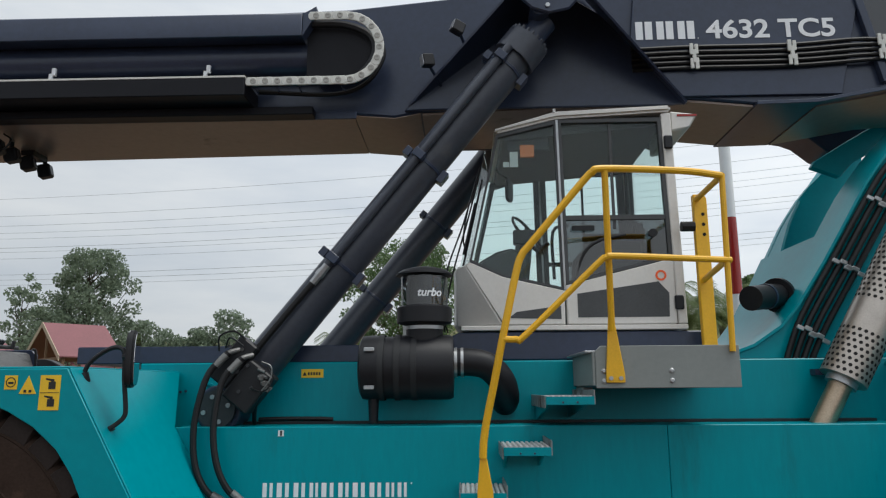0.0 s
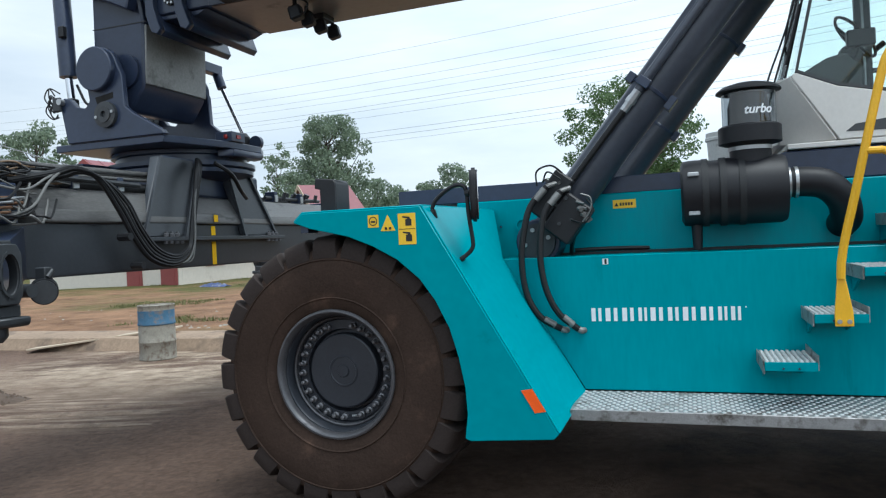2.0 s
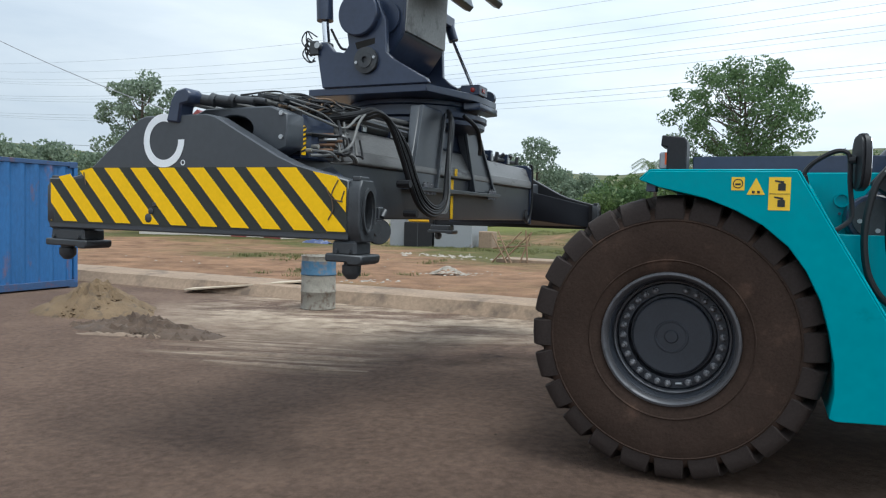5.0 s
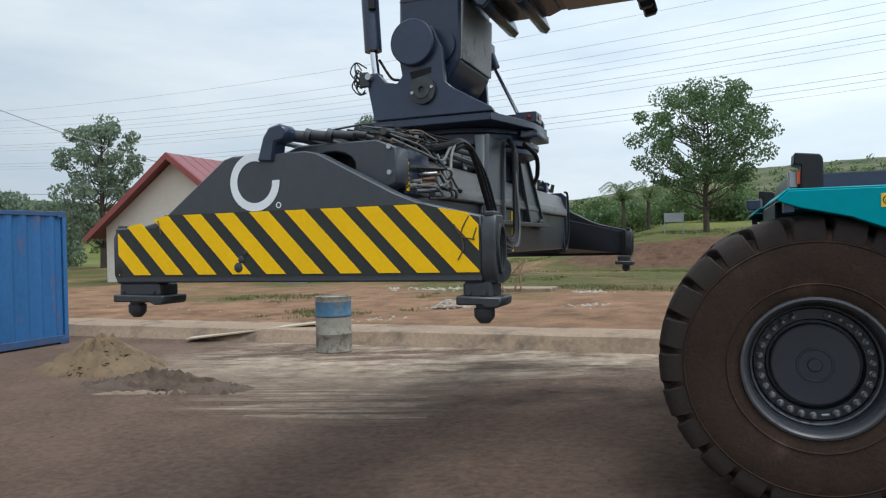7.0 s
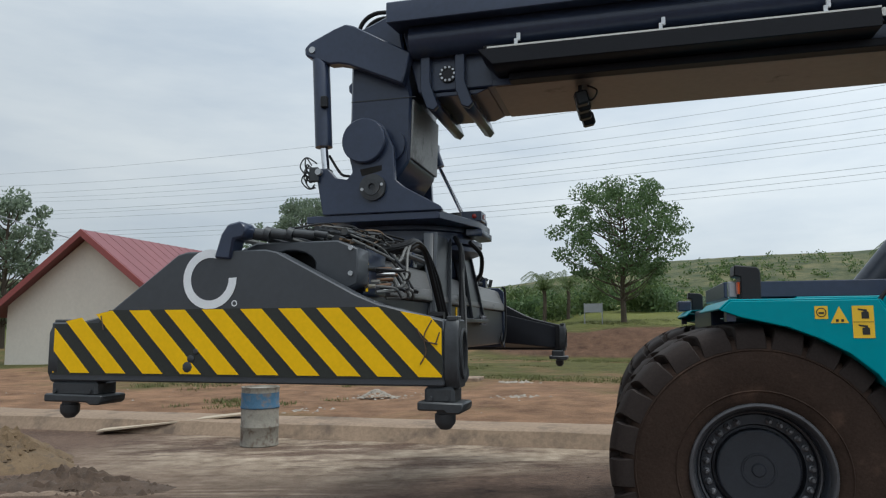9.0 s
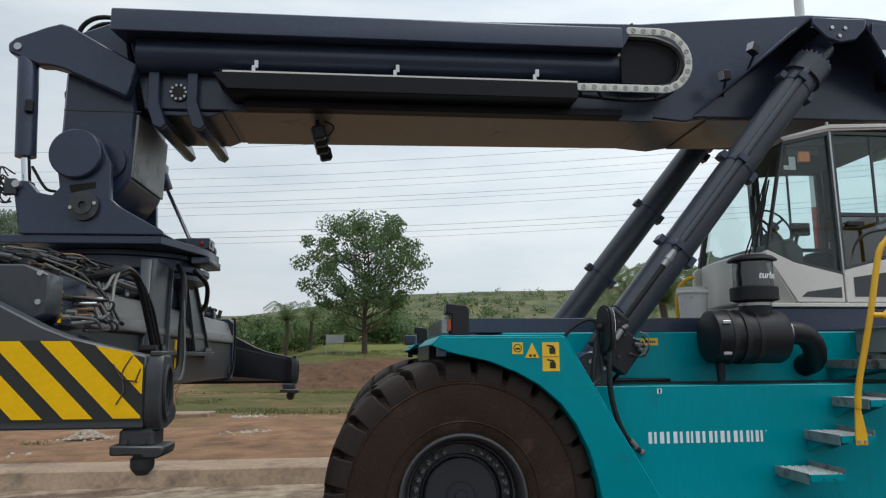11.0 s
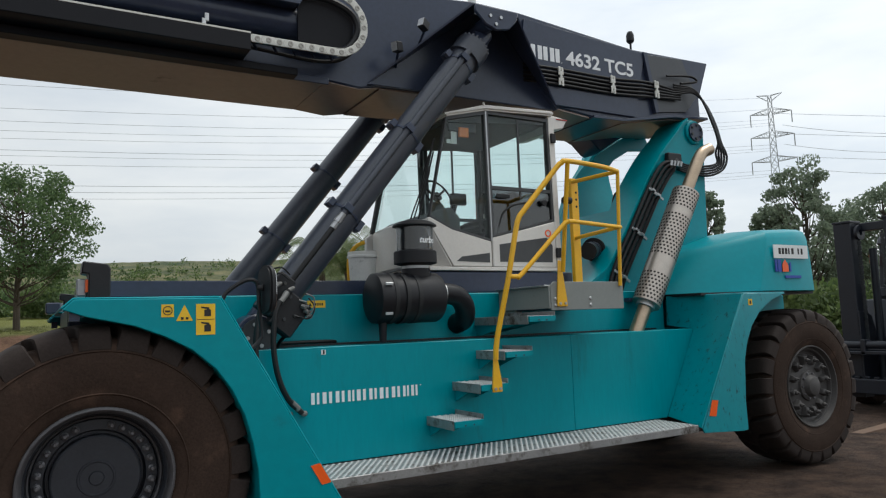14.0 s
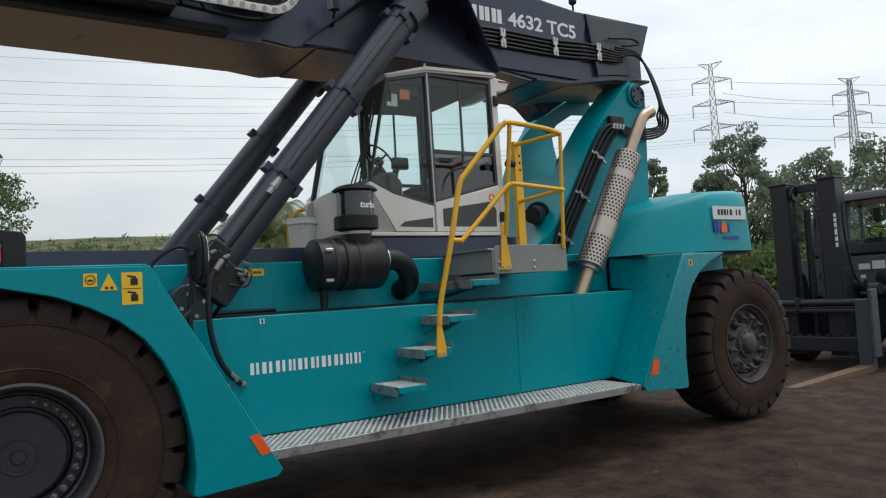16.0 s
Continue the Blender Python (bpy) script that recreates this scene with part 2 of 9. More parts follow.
PLINTH = material("grey_plinth_paint", (0.27, 0.28, 0.29), 0.8, 0, 0.1, 1.5, (0.17, 0.14, 0.12), 0.35, 2.0, 0.1, 20.0)
SAND = material("brown_sand", (0.140, 0.094, 0.052), 0.95, 0, 0.3, 5.0, (0.06, 0.043, 0.03), 0.5, 6.0, 0.5, 40.0)
RIDGE = material("scraped_earth", (0.20, 0.145, 0.105), 0.95, 0, 0.4, 4.0, (0.09, 0.062, 0.045), 0.5, 5.0, 0.6, 30.0)
EARTH = material("dark_loose_earth", (0.085, 0.058, 0.041), 0.95, 0, 0.4, 6.0, (0.10, 0.078, 0.058), 0.4, 7.0, 0.6, 30.0)
WOODM = material("weathered_plank", (0.42, 0.34, 0.25), 0.8, 0, 0.18, 5.0, (0.25, 0.2, 0.15), 0.3, 6.0, 0.2, 30.0, stretch=(1, 8, 8))
TIMBER = material("brown_timber", (0.22, 0.14, 0.085), 0.8, 0, 0.18, 5.0, (0.12, 0.08, 0.05), 0.3, 6.0, 0.2, 30.0, stretch=(1, 8, 8))
RUST = material("rusty_fork_steel", (0.125, 0.075, 0.048), 0.75, 0.1, 0.25, 4.0, (0.05, 0.034, 0.026), 0.45, 5.0, 0.1, 30.0)
BARK = material("tree_bark", (0.075, 0.058, 0.042), 0.9, 0, 0.3, 2.0, bump=0.5, bump_scale=9.0)
HOSE_TAN = material("tan_sleeved_hose", (0.16, 0.10, 0.055), 0.6, 0, 0.25, 20.0)
LITTER = material("pale_litter", (0.30, 0.265, 0.22), 0.85, 0, 0.4, 8.0, (0.16, 0.12, 0.09), 0.45, 6.0)
PYLON = material("galvanised_lattice", (0.34, 0.35, 0.36), 0.6, 0.4, 0.1, 1.0)
FORK = material("forklift_black", (0.011, 0.014, 0.022), 0.42, 0, 0.2, 3.0, (0.05, 0.047, 0.043), 0.22, 4.0)
FORK_GREY = material("forklift_grey_panel", (0.052, 0.058, 0.072), 0.5, 0, 0.15, 3.0, (0.03, 0.03, 0.032), 0.3, 4.0)
LAMP_GLASS = material("lamp_lens", (0.35, 0.36, 0.38), 0.15, 0.3, 0.1, 30.0)
AMBER = material("amber_lens", (0.75, 0.2, 0.05), 0.25, 0, 0.1, 20.0)
CAB_DARK = material("cab_interior_trim", (0.06, 0.064, 0.068), 0.7, 0, 0.15, 6.0)


def glass(name, colour, rough=0.0, opacity=0.12):
    m = bpy.data.materials.new(name)
    m.use_nodes = True
    n, l = m.node_tree.nodes, m.node_tree.links
    n.clear()
    out = n.new("ShaderNodeOutputMaterial")
    mix = n.new("ShaderNodeMixShader")
    tr = n.new("ShaderNodeBsdfTransparent")
    tr.inputs["Color"].default_value = (*colour, 1)
    gl = n.new("ShaderNodeBsdfGlossy")
    gl.inputs["Roughness"].default_value = rough
    fr = n.new("ShaderNodeLayerWeight")
    fr.inputs["Blend"].default_value = 0.5
    pw = n.new("ShaderNodeMath")
    pw.operation = "POWER"
    pw.inputs[1].default_value = 4.0
    l.new(fr.outputs["Facing"], pw.inputs[0])
    ad = n.new("ShaderNodeMath")
    ad.operation = "MULTIPLY_ADD"
    ad.inputs[1].default_value, ad.inputs[2].default_value = 0.6, opacity
    l.new(pw.outputs[0], ad.inputs[0])
    l.new(ad.outputs[0], mix.inputs["Fac"])
    l.new(tr.outputs[0], mix.inputs[1])
    l.new(gl.outputs[0], mix.inputs[2])
    l.new(mix.outputs[0], out.inputs["Surface"])
    return m


GLASS = glass("tinted_cab_glass", (0.90, 0.955, 0.945), 0.0, 0.025)
GLASS_SMOKE = glass("smoked_door_glass", (0.30, 0.33, 0.34), 0.0, 0.10)
GLASS_CLEAR = glass("clear_bowl", (0.55, 0.58, 0.6), 0.05, 0.10)
MIRROR = material("mirror_glass", (0.8, 0.8, 0.82), 0.03, 1.0, 0.02, 5.0)


def leaf_material(name, dark, light):
    m = bpy.data.materials.new(name)
    m.use_nodes = True
    n, l = m.node_tree.nodes, m.node_tree.links
    b = n["Principled BSDF"]
    geo = n.new("ShaderNodeNewGeometry")
    ramp = n.new("ShaderNodeValToRGB")
    ramp.color_ramp.elements[0].color, ramp.color_ramp.elements[1].color = (*dark, 1), (*light, 1)
    l.new(geo.outputs["Random Per Island"], ramp.inputs["Fac"])
    l.new(ramp.outputs["Color"], b.inputs["Base Color"])
    b.inputs["Roughness"].default_value = 0.6
    thin = n.new("ShaderNodeBsdfTranslucent")
    l.new(ramp.outputs["Color"], thin.inputs["Color"])
    mx = n.new("ShaderNodeMixShader")
    mx.inputs["Fac"].default_value = 0.5
    l.new(b.outputs[0], mx.inputs[1])
    l.new(thin.outputs[0], mx.inputs[2])
    l.new(mx.outputs[0], n["Material Output"].inputs["Surface"])
    return m


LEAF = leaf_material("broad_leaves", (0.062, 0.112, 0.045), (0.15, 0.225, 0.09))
# distance haze is mixed into this leaf colour, paler and greyer
LEAF_HAZED = leaf_material("hazed_leaves", (0.125, 0.165, 0.115), (0.255, 0.315, 0.215))
LEAF_BUSH = leaf_material("bush_leaves", (0.06, 0.10, 0.035), (0.16, 0.22, 0.075))
LEAF_PALM = leaf_material("palm_fronds", (0.06, 0.10, 0.03), (0.16, 0.2, 0.08))


# ---- mesh helpers ----
def smooth_by_angle(me, deg=35.0):
    me.shade_smooth()
    me.set_sharp_from_angle(angle=radians(deg))


def finish(name, bm, mat, bevel=0.0, smooth=True, segments=1):
    bmesh.ops.recalc_face_normals(bm, faces=bm.faces)
    if bevel:
        edges = [e for e in bm.edges if len(e.link_faces) == 2 and e.calc_face_angle(0) > radians(28)]
        bmesh.ops.bevel(bm, geom=edges, offset=bevel, segments=segments, affect="EDGES", clamp_overlap=True)
    me = bpy.data.meshes.new(name)
    bm.to_mesh(me)
    bm.free()
    for k in (mat if isinstance(mat, (list, tuple)) else [mat]):
        me.materials.append(k)
    if smooth:
        smooth_by_angle(me)
    return me


PLACED = set()                   # things whose parts are drawn in the world's own metres


def thing(name, place=(0, 0, 0), label="", category="", group="", kind="", world=False):
    ob = new(name)
    ob.location = place
    if world:
        PLACED.add(name)
    ob.empty_display_size = 0.3
    return tagged(ob, label, category, group, kind)


def part(name, bm, mat, parent, label="", bevel=0.0, smooth=True, segments=1):
    ob = new(name, finish(name, bm, mat, bevel, smooth, segments))
    ob.parent = parent
    if parent.name in PLACED:
        ob.matrix_parent_inverse = Matrix.Translation(-parent.location)
    return tagged(ob, label)


def whole(name, bm, mat, label="", category="", group="", kind="", bevel=0.0, smooth=True, place=(0, 0, 0)):
    ob = new(name, finish(name, bm, mat, bevel, smooth))
    ob.location = place
    return tagged(ob, label, category, group, kind)


def spots(name, me, parent, places):
    """The same small piece, set singly at each place."""
    for p in places:
        o = new(name, me)
        o.parent = parent
        o.location = p
        if parent.name in PLACED:
            o.matrix_parent_inverse = Matrix.Translation(-parent.location)


def B():
    return bmesh.new()


def box(bm, x0, x1, y0, y1, z0, z1):
    v = [bm.verts.new(p) for p in ((x0, y0, z0), (x1, y0, z0), (x1, y1, z0), (x0, y1, z0), (x0, y0, z1), (x1, y0, z1), (x1, y1, z1), (x0, y1, z1))]
    for f in ((3, 2, 1, 0), (4, 5, 6, 7), (0, 1, 5, 4), (1, 2, 6, 5), (2, 3, 7, 6), (3, 0, 4, 7)):
        bm.faces.new([v[i] for i in f])
    return bm


def hexa(bm, pts):
    """Eight corners: four round the bottom, four above them."""
    v = [bm.verts.new(p) for p in pts]
    for f in ((3, 2, 1, 0), (4, 5, 6, 7), (0, 1, 5, 4), (1, 2, 6, 5), (2, 3, 7, 6), (3, 0, 4, 7)):
        bm.faces.new([v[i] for i in f])
    return bm


def prism(bm, poly, a, b, axis="y"):
    """A polygon drawn in the plane across axis, pulled from a to b. Points are (x, z) for y, (y, z) for x, (x, y) for z."""
    def at(p, d):
        return {"y": (p[0], d, p[1]), "x": (d, p[0], p[1]), "z": (p[0], p[1], d)}[axis]
    lo, hi = [bm.verts.new(at(p, a)) for p in poly], [bm.verts.new(at(p, b)) for p in poly]
    n = len(poly)
    bm.faces.new(lo[::-1])
    bm.faces.new(hi)
    for i in range(n):
        bm.faces.new((lo[i], lo[(i + 1) % n], hi[(i + 1) % n], hi[i]))
    return bm


def plate_with_hole(bm, outer, hole, a, b, axis="y"):
    """A flat plate with one hole; outer and hole run round with the same number of points."""
    def at(p, d):
        return {"y": (p[0], d, p[1]), "x": (d, p[0], p[1]), "z": (p[0], p[1], d)}[axis]
    n = len(outer)
    ring = {}
    for k, poly in (("o", outer), ("h", hole)):
        for d in (a, b):
            ring[k, d] = [bm.verts.new(at(p, d)) for p in poly]
    for i in range(n):
        j = (i + 1) % n
        for d in (a, b):
            bm.faces.new((ring["o", d][i], ring["o", d][j], ring["h", d][j], ring["h", d][i]))
        for k in "oh":
            bm.faces.new((ring[k, a][i], ring[k, a][j], ring[k, b][j], ring[k, b][i]))
    return bm


def rod(bm, p, q, r, seg=12, r2=None, caps=True):
    """A round bar from p to q."""
    p, q = Vector(p), Vector(q)
    d = (q - p).normalized()
    u = d.orthogonal().normalized()
    w = d.cross(u)
    rings = []
    for c, rr in ((p, r), (q, r if r2 is None else r2)):
        rings.append([bm.verts.new(c + rr * (math.cos(2 * math.pi * i / seg) * u + math.sin(2 * math.pi * i / seg) * w)) for i in range(seg)])
    for i in range(seg):
        j = (i + 1) % seg
        bm.faces.new((rings[0][i], rings[0][j], rings[1][j], rings[1][i]))
    if caps:
        bm.faces.new(rings[0][::-1])
        bm.faces.new(rings[1])
    return bm


def bow(points, steps=6):
    """A smooth line through the points."""
    p = [Vector(a) for a in points]
    p = [2 * p[0] - p[1]] + p + [2 * p[-1] - p[-2]]
    out = []
    for i in range(1, len(p) - 2):
        for s in range(steps):
            t = s / steps
            out.append(0.5 * ((2 * p[i]) + (p[i + 1] - p[i - 1]) * t + (2 * p[i - 1] - 5 * p[i] + 4 * p[i + 1] - p[i + 2]) * t * t + (3 * p[i] - p[i - 1] - 3 * p[i + 1] + p[i + 2]) * t ** 3))
    return out + [p[-2]]


def tube(bm, points, r, seg=8, radii=None):
    """A bar of round section along a line."""
    pts = [Vector(a) for a in points]
    n = len(pts)
    u = None
    rings = []
    for i, c in enumerate(pts):
        d = (pts[min(i + 1, n - 1)] - pts[max(i - 1, 0)]).normalized()
        u = d.orthogonal().normalized() if u is None else (u - u.dot(d) * d).normalized()
        w = d.cross(u)
        rr = radii[i] if radii else r
        rings.append([bm.verts.new(c + rr * (math.cos(2 * math.pi * k / seg) * u + math.sin(2 * math.pi * k / seg) * w)) for k in range(seg)])
    for a, b in zip(rings, rings[1:]):
        for k in range(seg):
            j = (k + 1) % seg
            bm.faces.new((a[k], a[j], b[j], b[k]))
    bm.faces.new(rings[0][::-1])
    bm.faces.new(rings[-1])
    return bm


def lathe(bm, profile, seg=32, axis="y", centre=(0, 0, 0), closed=False, open_start=False):
    """Turns a profile of (radius, height) about an axis through centre."""
    c = Vector(centre)

    def at(r, h, a):
        s, k = r * math.sin(a), r * math.cos(a)
        return c + Vector({"y": (k, h, s), "z": (k, s, h), "x": (h, k, s)}[axis])
    rings = [[bm.verts.new(at(r, h, 2 * math.pi * i / seg)) for i in range(seg)] for r, h in profile]
    pairs = list(zip(rings, rings[1:])) + ([(rings[-1], rings[0])] if closed else [])
    for a, b in pairs:
        for i in range(seg):
            j = (i + 1) % seg
            bm.faces.new((a[i], a[j], b[j], b[i]))
    if not closed:
        if not open_start:
            bm.faces.new(rings[0][::-1])
        bm.faces.new(rings[-1])
    return bm


def disc(bm, centre, r, h, axis="y", seg=20):
    """A short round plate from centre along axis."""
    return lathe(bm, [(r, 0), (r, h)], seg, axis, centre)


def arc(cx, cz, r, a0, a1, n):
    return [(cx + r * math.cos(radians(a0 + (a1 - a0) * i / n)), cz + r * math.sin(radians(a0 + (a1 - a0) * i / n))) for i in range(n + 1)]


def pill(hy, hz, n=28):
    """A rounded long outline, in y and z."""
    return [(hy * math.copysign(abs(math.cos(a)) ** 0.7, math.cos(a)), hz * math.copysign(abs(math.sin(a)) ** 0.62, math.sin(a))) for a in [2 * math.pi * (k + 0.5) / n for k in range(n)]]


def written(text, size, mat, parent, m, name="lettering", shear=0.0, depth=0.0015, wide=1.0):
    """Letters as a thin mesh, laid by the pose m."""
    cu = bpy.data.curves.new(name, "FONT")
    cu.body, cu.size, cu.extrude, cu.shear, cu.offset = text, size, depth, shear, size * 0.022
    tmp = bpy.data.objects.new(name, cu)
    scene.collection.objects.link(tmp)
    me = bpy.data.meshes.new_from_object(tmp)
    bpy.data.objects.remove(tmp)
    me.transform(m @ Matrix.Diagonal((wide, 1, 1, 1)))
    me.materials.append(mat)
    ob = new(name, me)
    ob.parent = parent
    return ob

YC = -0.35                       # the machine's middle line


def flip(bm):
    """Mirrors a part to the machine's far side."""
    for v in bm.verts:
        v.co.y = 2 * YC - v.co.y
    bmesh.ops.reverse_faces(bm, faces=bm.faces)
    return bm


def sheet(bm, faces, thick):
    """Thin bent plate from quads and triangles given by their corners."""
    seen = {}
    made = []
    for f in faces:
        made.append(bm.faces.new([seen.setdefault(tuple(p), None) or seen.update({tuple(p): bm.verts.new(p)}) or seen[tuple(p)] for p in f]))
    bmesh.ops.recalc_face_normals(bm, faces=made)
    bmesh.ops.solidify(bm, geom=made, thickness=thick)
    return bm


# ---- ground ----
def bank(x, y):
    """Height of the land beyond the yard."""
    if y < 4.0:
        # the machine stands on a slight swell of the yard
        near = min(max((y + 5.2) / 2.4, 0), 1) * min(max((3.4 - y) / 2.4, 0), 1) * min(max((x + 3.4) / 2.4, 0), 1) * min(max((13.0 - x) / 4.0, 0), 1)
        return near * (0.092 - 0.0065 * min(max(x, 0), 8))
    d = y - 4.0
    h = min(d / 0.9, 1.0) * 0.2
    n = noise.noise(Vector((x * 0.15, y * 0.15, 0))) * 0.10 + noise.noise(Vector((x * 0.5, y * 0.5, 3))) * 0.04
    h += n * min(max(d - 1.0, 0) / 4.0, 1.0)
    # earth bank below the big tree, wearing out to the left
    s = min(max((y - 31.0) / 4.2, 0), 1)
    s = s * s * (3 - 2 * s)
    side = min(max((x + 11.0) / 7.0, 0), 1)
    h += s * (0.25 + 1.25 * side) + 0.25 * s * noise.noise(Vector((x * 0.35, y * 0.35, 7))) * side
    h += min(max(y - 35.5, 0), 26.0) * 0.062 * min(max((x + 22.0) / 9.0, 0), 1)
    # long grassy ridge behind
    r = math.hypot(x, y)
    az = math.degrees(math.atan2(x, y))
    up = min(max((r - 130.0) / 150.0, 0), 1)
    up = up * up * (3 - 2 * up)
    prof = 20.4 + 2.6 * min(max((az + 11.0) / 10.0, 0), 1) + 3.0 * math.sin(radians(az * 3.1 - 10)) + 5.0 * noise.noise(Vector((az * 0.07, 2.0, 1.0)))
    h += up * (prof if az < 35 else prof * max(0.15, 1 - (az - 35) / 20))
    h += up * 2.0 * noise.noise(Vector((x * 0.02, y * 0.02, 5)))
    return h


def ground_material():
    m = bpy.data.materials.new("yard_and_soil")
    m.use_nodes = True
    n, l = m.node_tree.nodes, m.node_tree.links
    b = n["Principled BSDF"]
    geo = n.new("ShaderNodeNewGeometry")
    sep = n.new("ShaderNodeSeparateXYZ")
    l.new(geo.outputs["Position"], sep.inputs[0])

    def tex(scale, detail=6.0, rough=0.6, stretch=(1, 1, 1), turn=0.0):
        mp = n.new("ShaderNodeMapping")
        mp.vector_type = "TEXTURE"
        mp.inputs["Scale"].default_value = [1 / q for q in stretch]
        mp.inputs["Rotation"].default_value = (0, 0, radians(turn))
        l.new(geo.outputs["Position"], mp.inputs["Vector"])
        t = n.new("ShaderNodeTexNoise")
        t.inputs["Scale"].default_value, t.inputs["Detail"].default_value, t.inputs["Roughness"].default_value = scale, detail, rough
        l.new(mp.outputs["Vector"], t.inputs["Vector"])
        return t.outputs["Fac"]

    def ramp(src, a, b_, ca, cb):
        r = n.new("ShaderNodeValToRGB")
        r.color_ramp.elements[0].position, r.color_ramp.elements[0].color = a, (*ca, 1)
        r.color_ramp.elements[1].position, r.color_ramp.elements[1].color = b_, (*cb, 1)
        l.new(src, r.inputs["Fac"])
        return r.outputs["Color"]

    def step(src, a, b_):
        r = n.new("ShaderNodeMapRange")
        r.inputs["From Min"].default_value, r.inputs["From Max"].default_value = a, b_
        l.new(src, r.inputs["Value"])
        return r.outputs[0]

    def mix(fac, c1, c2):
        x = n.new("ShaderNodeMixRGB")
        l.new(fac, x.inputs["Fac"])
        l.new(c1, x.inputs["Color1"])
        l.new(c2, x.inputs["Color2"])
        return x.outputs["Color"]

    def math_(op, a, c):
        k = n.new("ShaderNodeMath")
        k.operation = op
        l.new(a, k.inputs[0])
        if isinstance(c, float):
            k.inputs[1].default_value = c
        else:
            l.new(c, k.inputs[1])
        return k.outputs[0]

    # yard surface: dark earth over concrete, scraped pale where vehicles turn
    yard = ramp(tex(0.55, 8.0, 0.65), 0.40, 0.62, (0.100, 0.064, 0.047), (0.200, 0.132, 0.096))
    grit = ramp(tex(14.0, 9.0, 0.72), 0.36, 0.70, (0.055, 0.036, 0.026), (0.262, 0.172, 0.124))
    half = n.new("ShaderNodeValue")
    half.outputs[0].default_value = 0.45
    yard = mix(half.outputs[0], yard, grit)
    pale = ramp(tex(3.0), 0.3, 0.7, (0.23, 0.17, 0.12), (0.56, 0.45, 0.34))
    scr = math_("ADD", step(tex(0.6, 9.0, 0.75, (0.5, 1.5, 1), 20), 0.43, 0.53), 0.0)
    zone = math_("MULTIPLY", step(sep.outputs["Y"], 0.2, 2.4), math_("SUBTRACT", step(sep.outputs["X"], -9.0, -7.2), step(math_("SUBTRACT", sep.outputs["X"], sep.outputs["Y"]), -5.2, -3.6)))
    yard = mix(math_("MULTIPLY", scr, zone), yard, pale)
    # dark mottled earth on the machine's side: the shade there is painted in
    shaded = ramp(tex(3.2, 9.0, 0.74), 0.36, 0.66, (0.022, 0.013, 0.0095), (0.088, 0.055, 0.039))
    shade_mask = step(math_("ADD", tex(0.35, 6.0, 0.65), math_("ADD", math_("MULTIPLY", step(sep.outputs["X"], 0.5, 6.0), 0.36), math_("MULTIPLY", step(math_("SUBTRACT", sep.outputs["X"], sep.outputs["Y"]), -4.8, -2.8), math_("MULTIPLY", step(sep.outputs["Y"], -1.6, 0.4), 0.12)))), 0.62, 0.74)
    yard = mix(shade_mask, yard, shaded)
    # parallel scrapes where a load was dragged
    line = math_("MULTIPLY", step(tex(1.0, 6.0, 0.7, (0.22, 5.5, 1), 15), 0.46, 0.58), 0.8)
    strip_x = math_("SUBTRACT", step(sep.outputs["X"], -6.2, -5.3), step(sep.outputs["X"], -3.9, -3.0))
    strip_y = math_("SUBTRACT", step(sep.outputs["Y"], -0.75, -0.4), step(sep.outputs["Y"], 0.6, 1.1))
    yard = mix(math_("MULTIPLY", line, math_("MULTIPLY", strip_x, strip_y)), yard, pale)
    # red soil and worn grass
    soil = ramp(tex(1.3, 9.0, 0.7), 0.32, 0.68, (0.118, 0.064, 0.035), (0.335, 0.194, 0.112))
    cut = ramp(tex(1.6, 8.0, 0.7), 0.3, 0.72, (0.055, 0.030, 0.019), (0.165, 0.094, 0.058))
    grass = ramp(tex(2.2, 7.0, 0.7), 0.3, 0.75, (0.042, 0.046, 0.012), (0.135, 0.122, 0.036))
    worn = step(math_("ADD", tex(0.16, 6.0, 0.65), math_("ADD", math_("MULTIPLY", step(sep.outputs["Y"], 9.0, 20.0), 0.20), math_("MULTIPLY", step(sep.outputs["X"], -12.0, -5.0), 0.05))), 0.58, 0.72)
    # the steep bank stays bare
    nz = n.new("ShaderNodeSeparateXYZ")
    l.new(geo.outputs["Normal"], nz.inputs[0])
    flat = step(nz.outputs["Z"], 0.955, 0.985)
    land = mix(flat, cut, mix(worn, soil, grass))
    far = step(sep.outputs["Y"], 35.0, 40.0)
    meadow = ramp(tex(0.06, 9.0, 0.7), 0.3, 0.7, (0.070, 0.082, 0.016), (0.165, 0.168, 0.044))
    land = mix(far, land, meadow)
    hill = ramp(tex(0.09, 10.0, 0.75), 0.40, 0.62, (0.032, 0.052, 0.024), (0.15, 0.14, 0.07))
    land = mix(step(sep.outputs["Z"], 6.0, 12.0), land, hill)
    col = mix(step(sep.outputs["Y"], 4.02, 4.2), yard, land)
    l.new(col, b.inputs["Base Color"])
    b.inputs["Roughness"].default_value = 0.85
    b.inputs["Specular IOR Level"].default_value = 0.2
    bn = n.new("ShaderNodeBump")
    bn.inputs["Strength"].default_value, bn.inputs["Distance"].default_value = 1.0, 0.08
    relief = math_("ADD", math_("MULTIPLY", tex(2.2, 8.0, 0.72), 1.0), math_("MULTIPLY", tex(16.0, 8.0, 0.75), 0.6))
    l.new(relief, bn.inputs["Height"])
    l.new(bn.outputs["Normal"], b.inputs["Normal"])
    return m


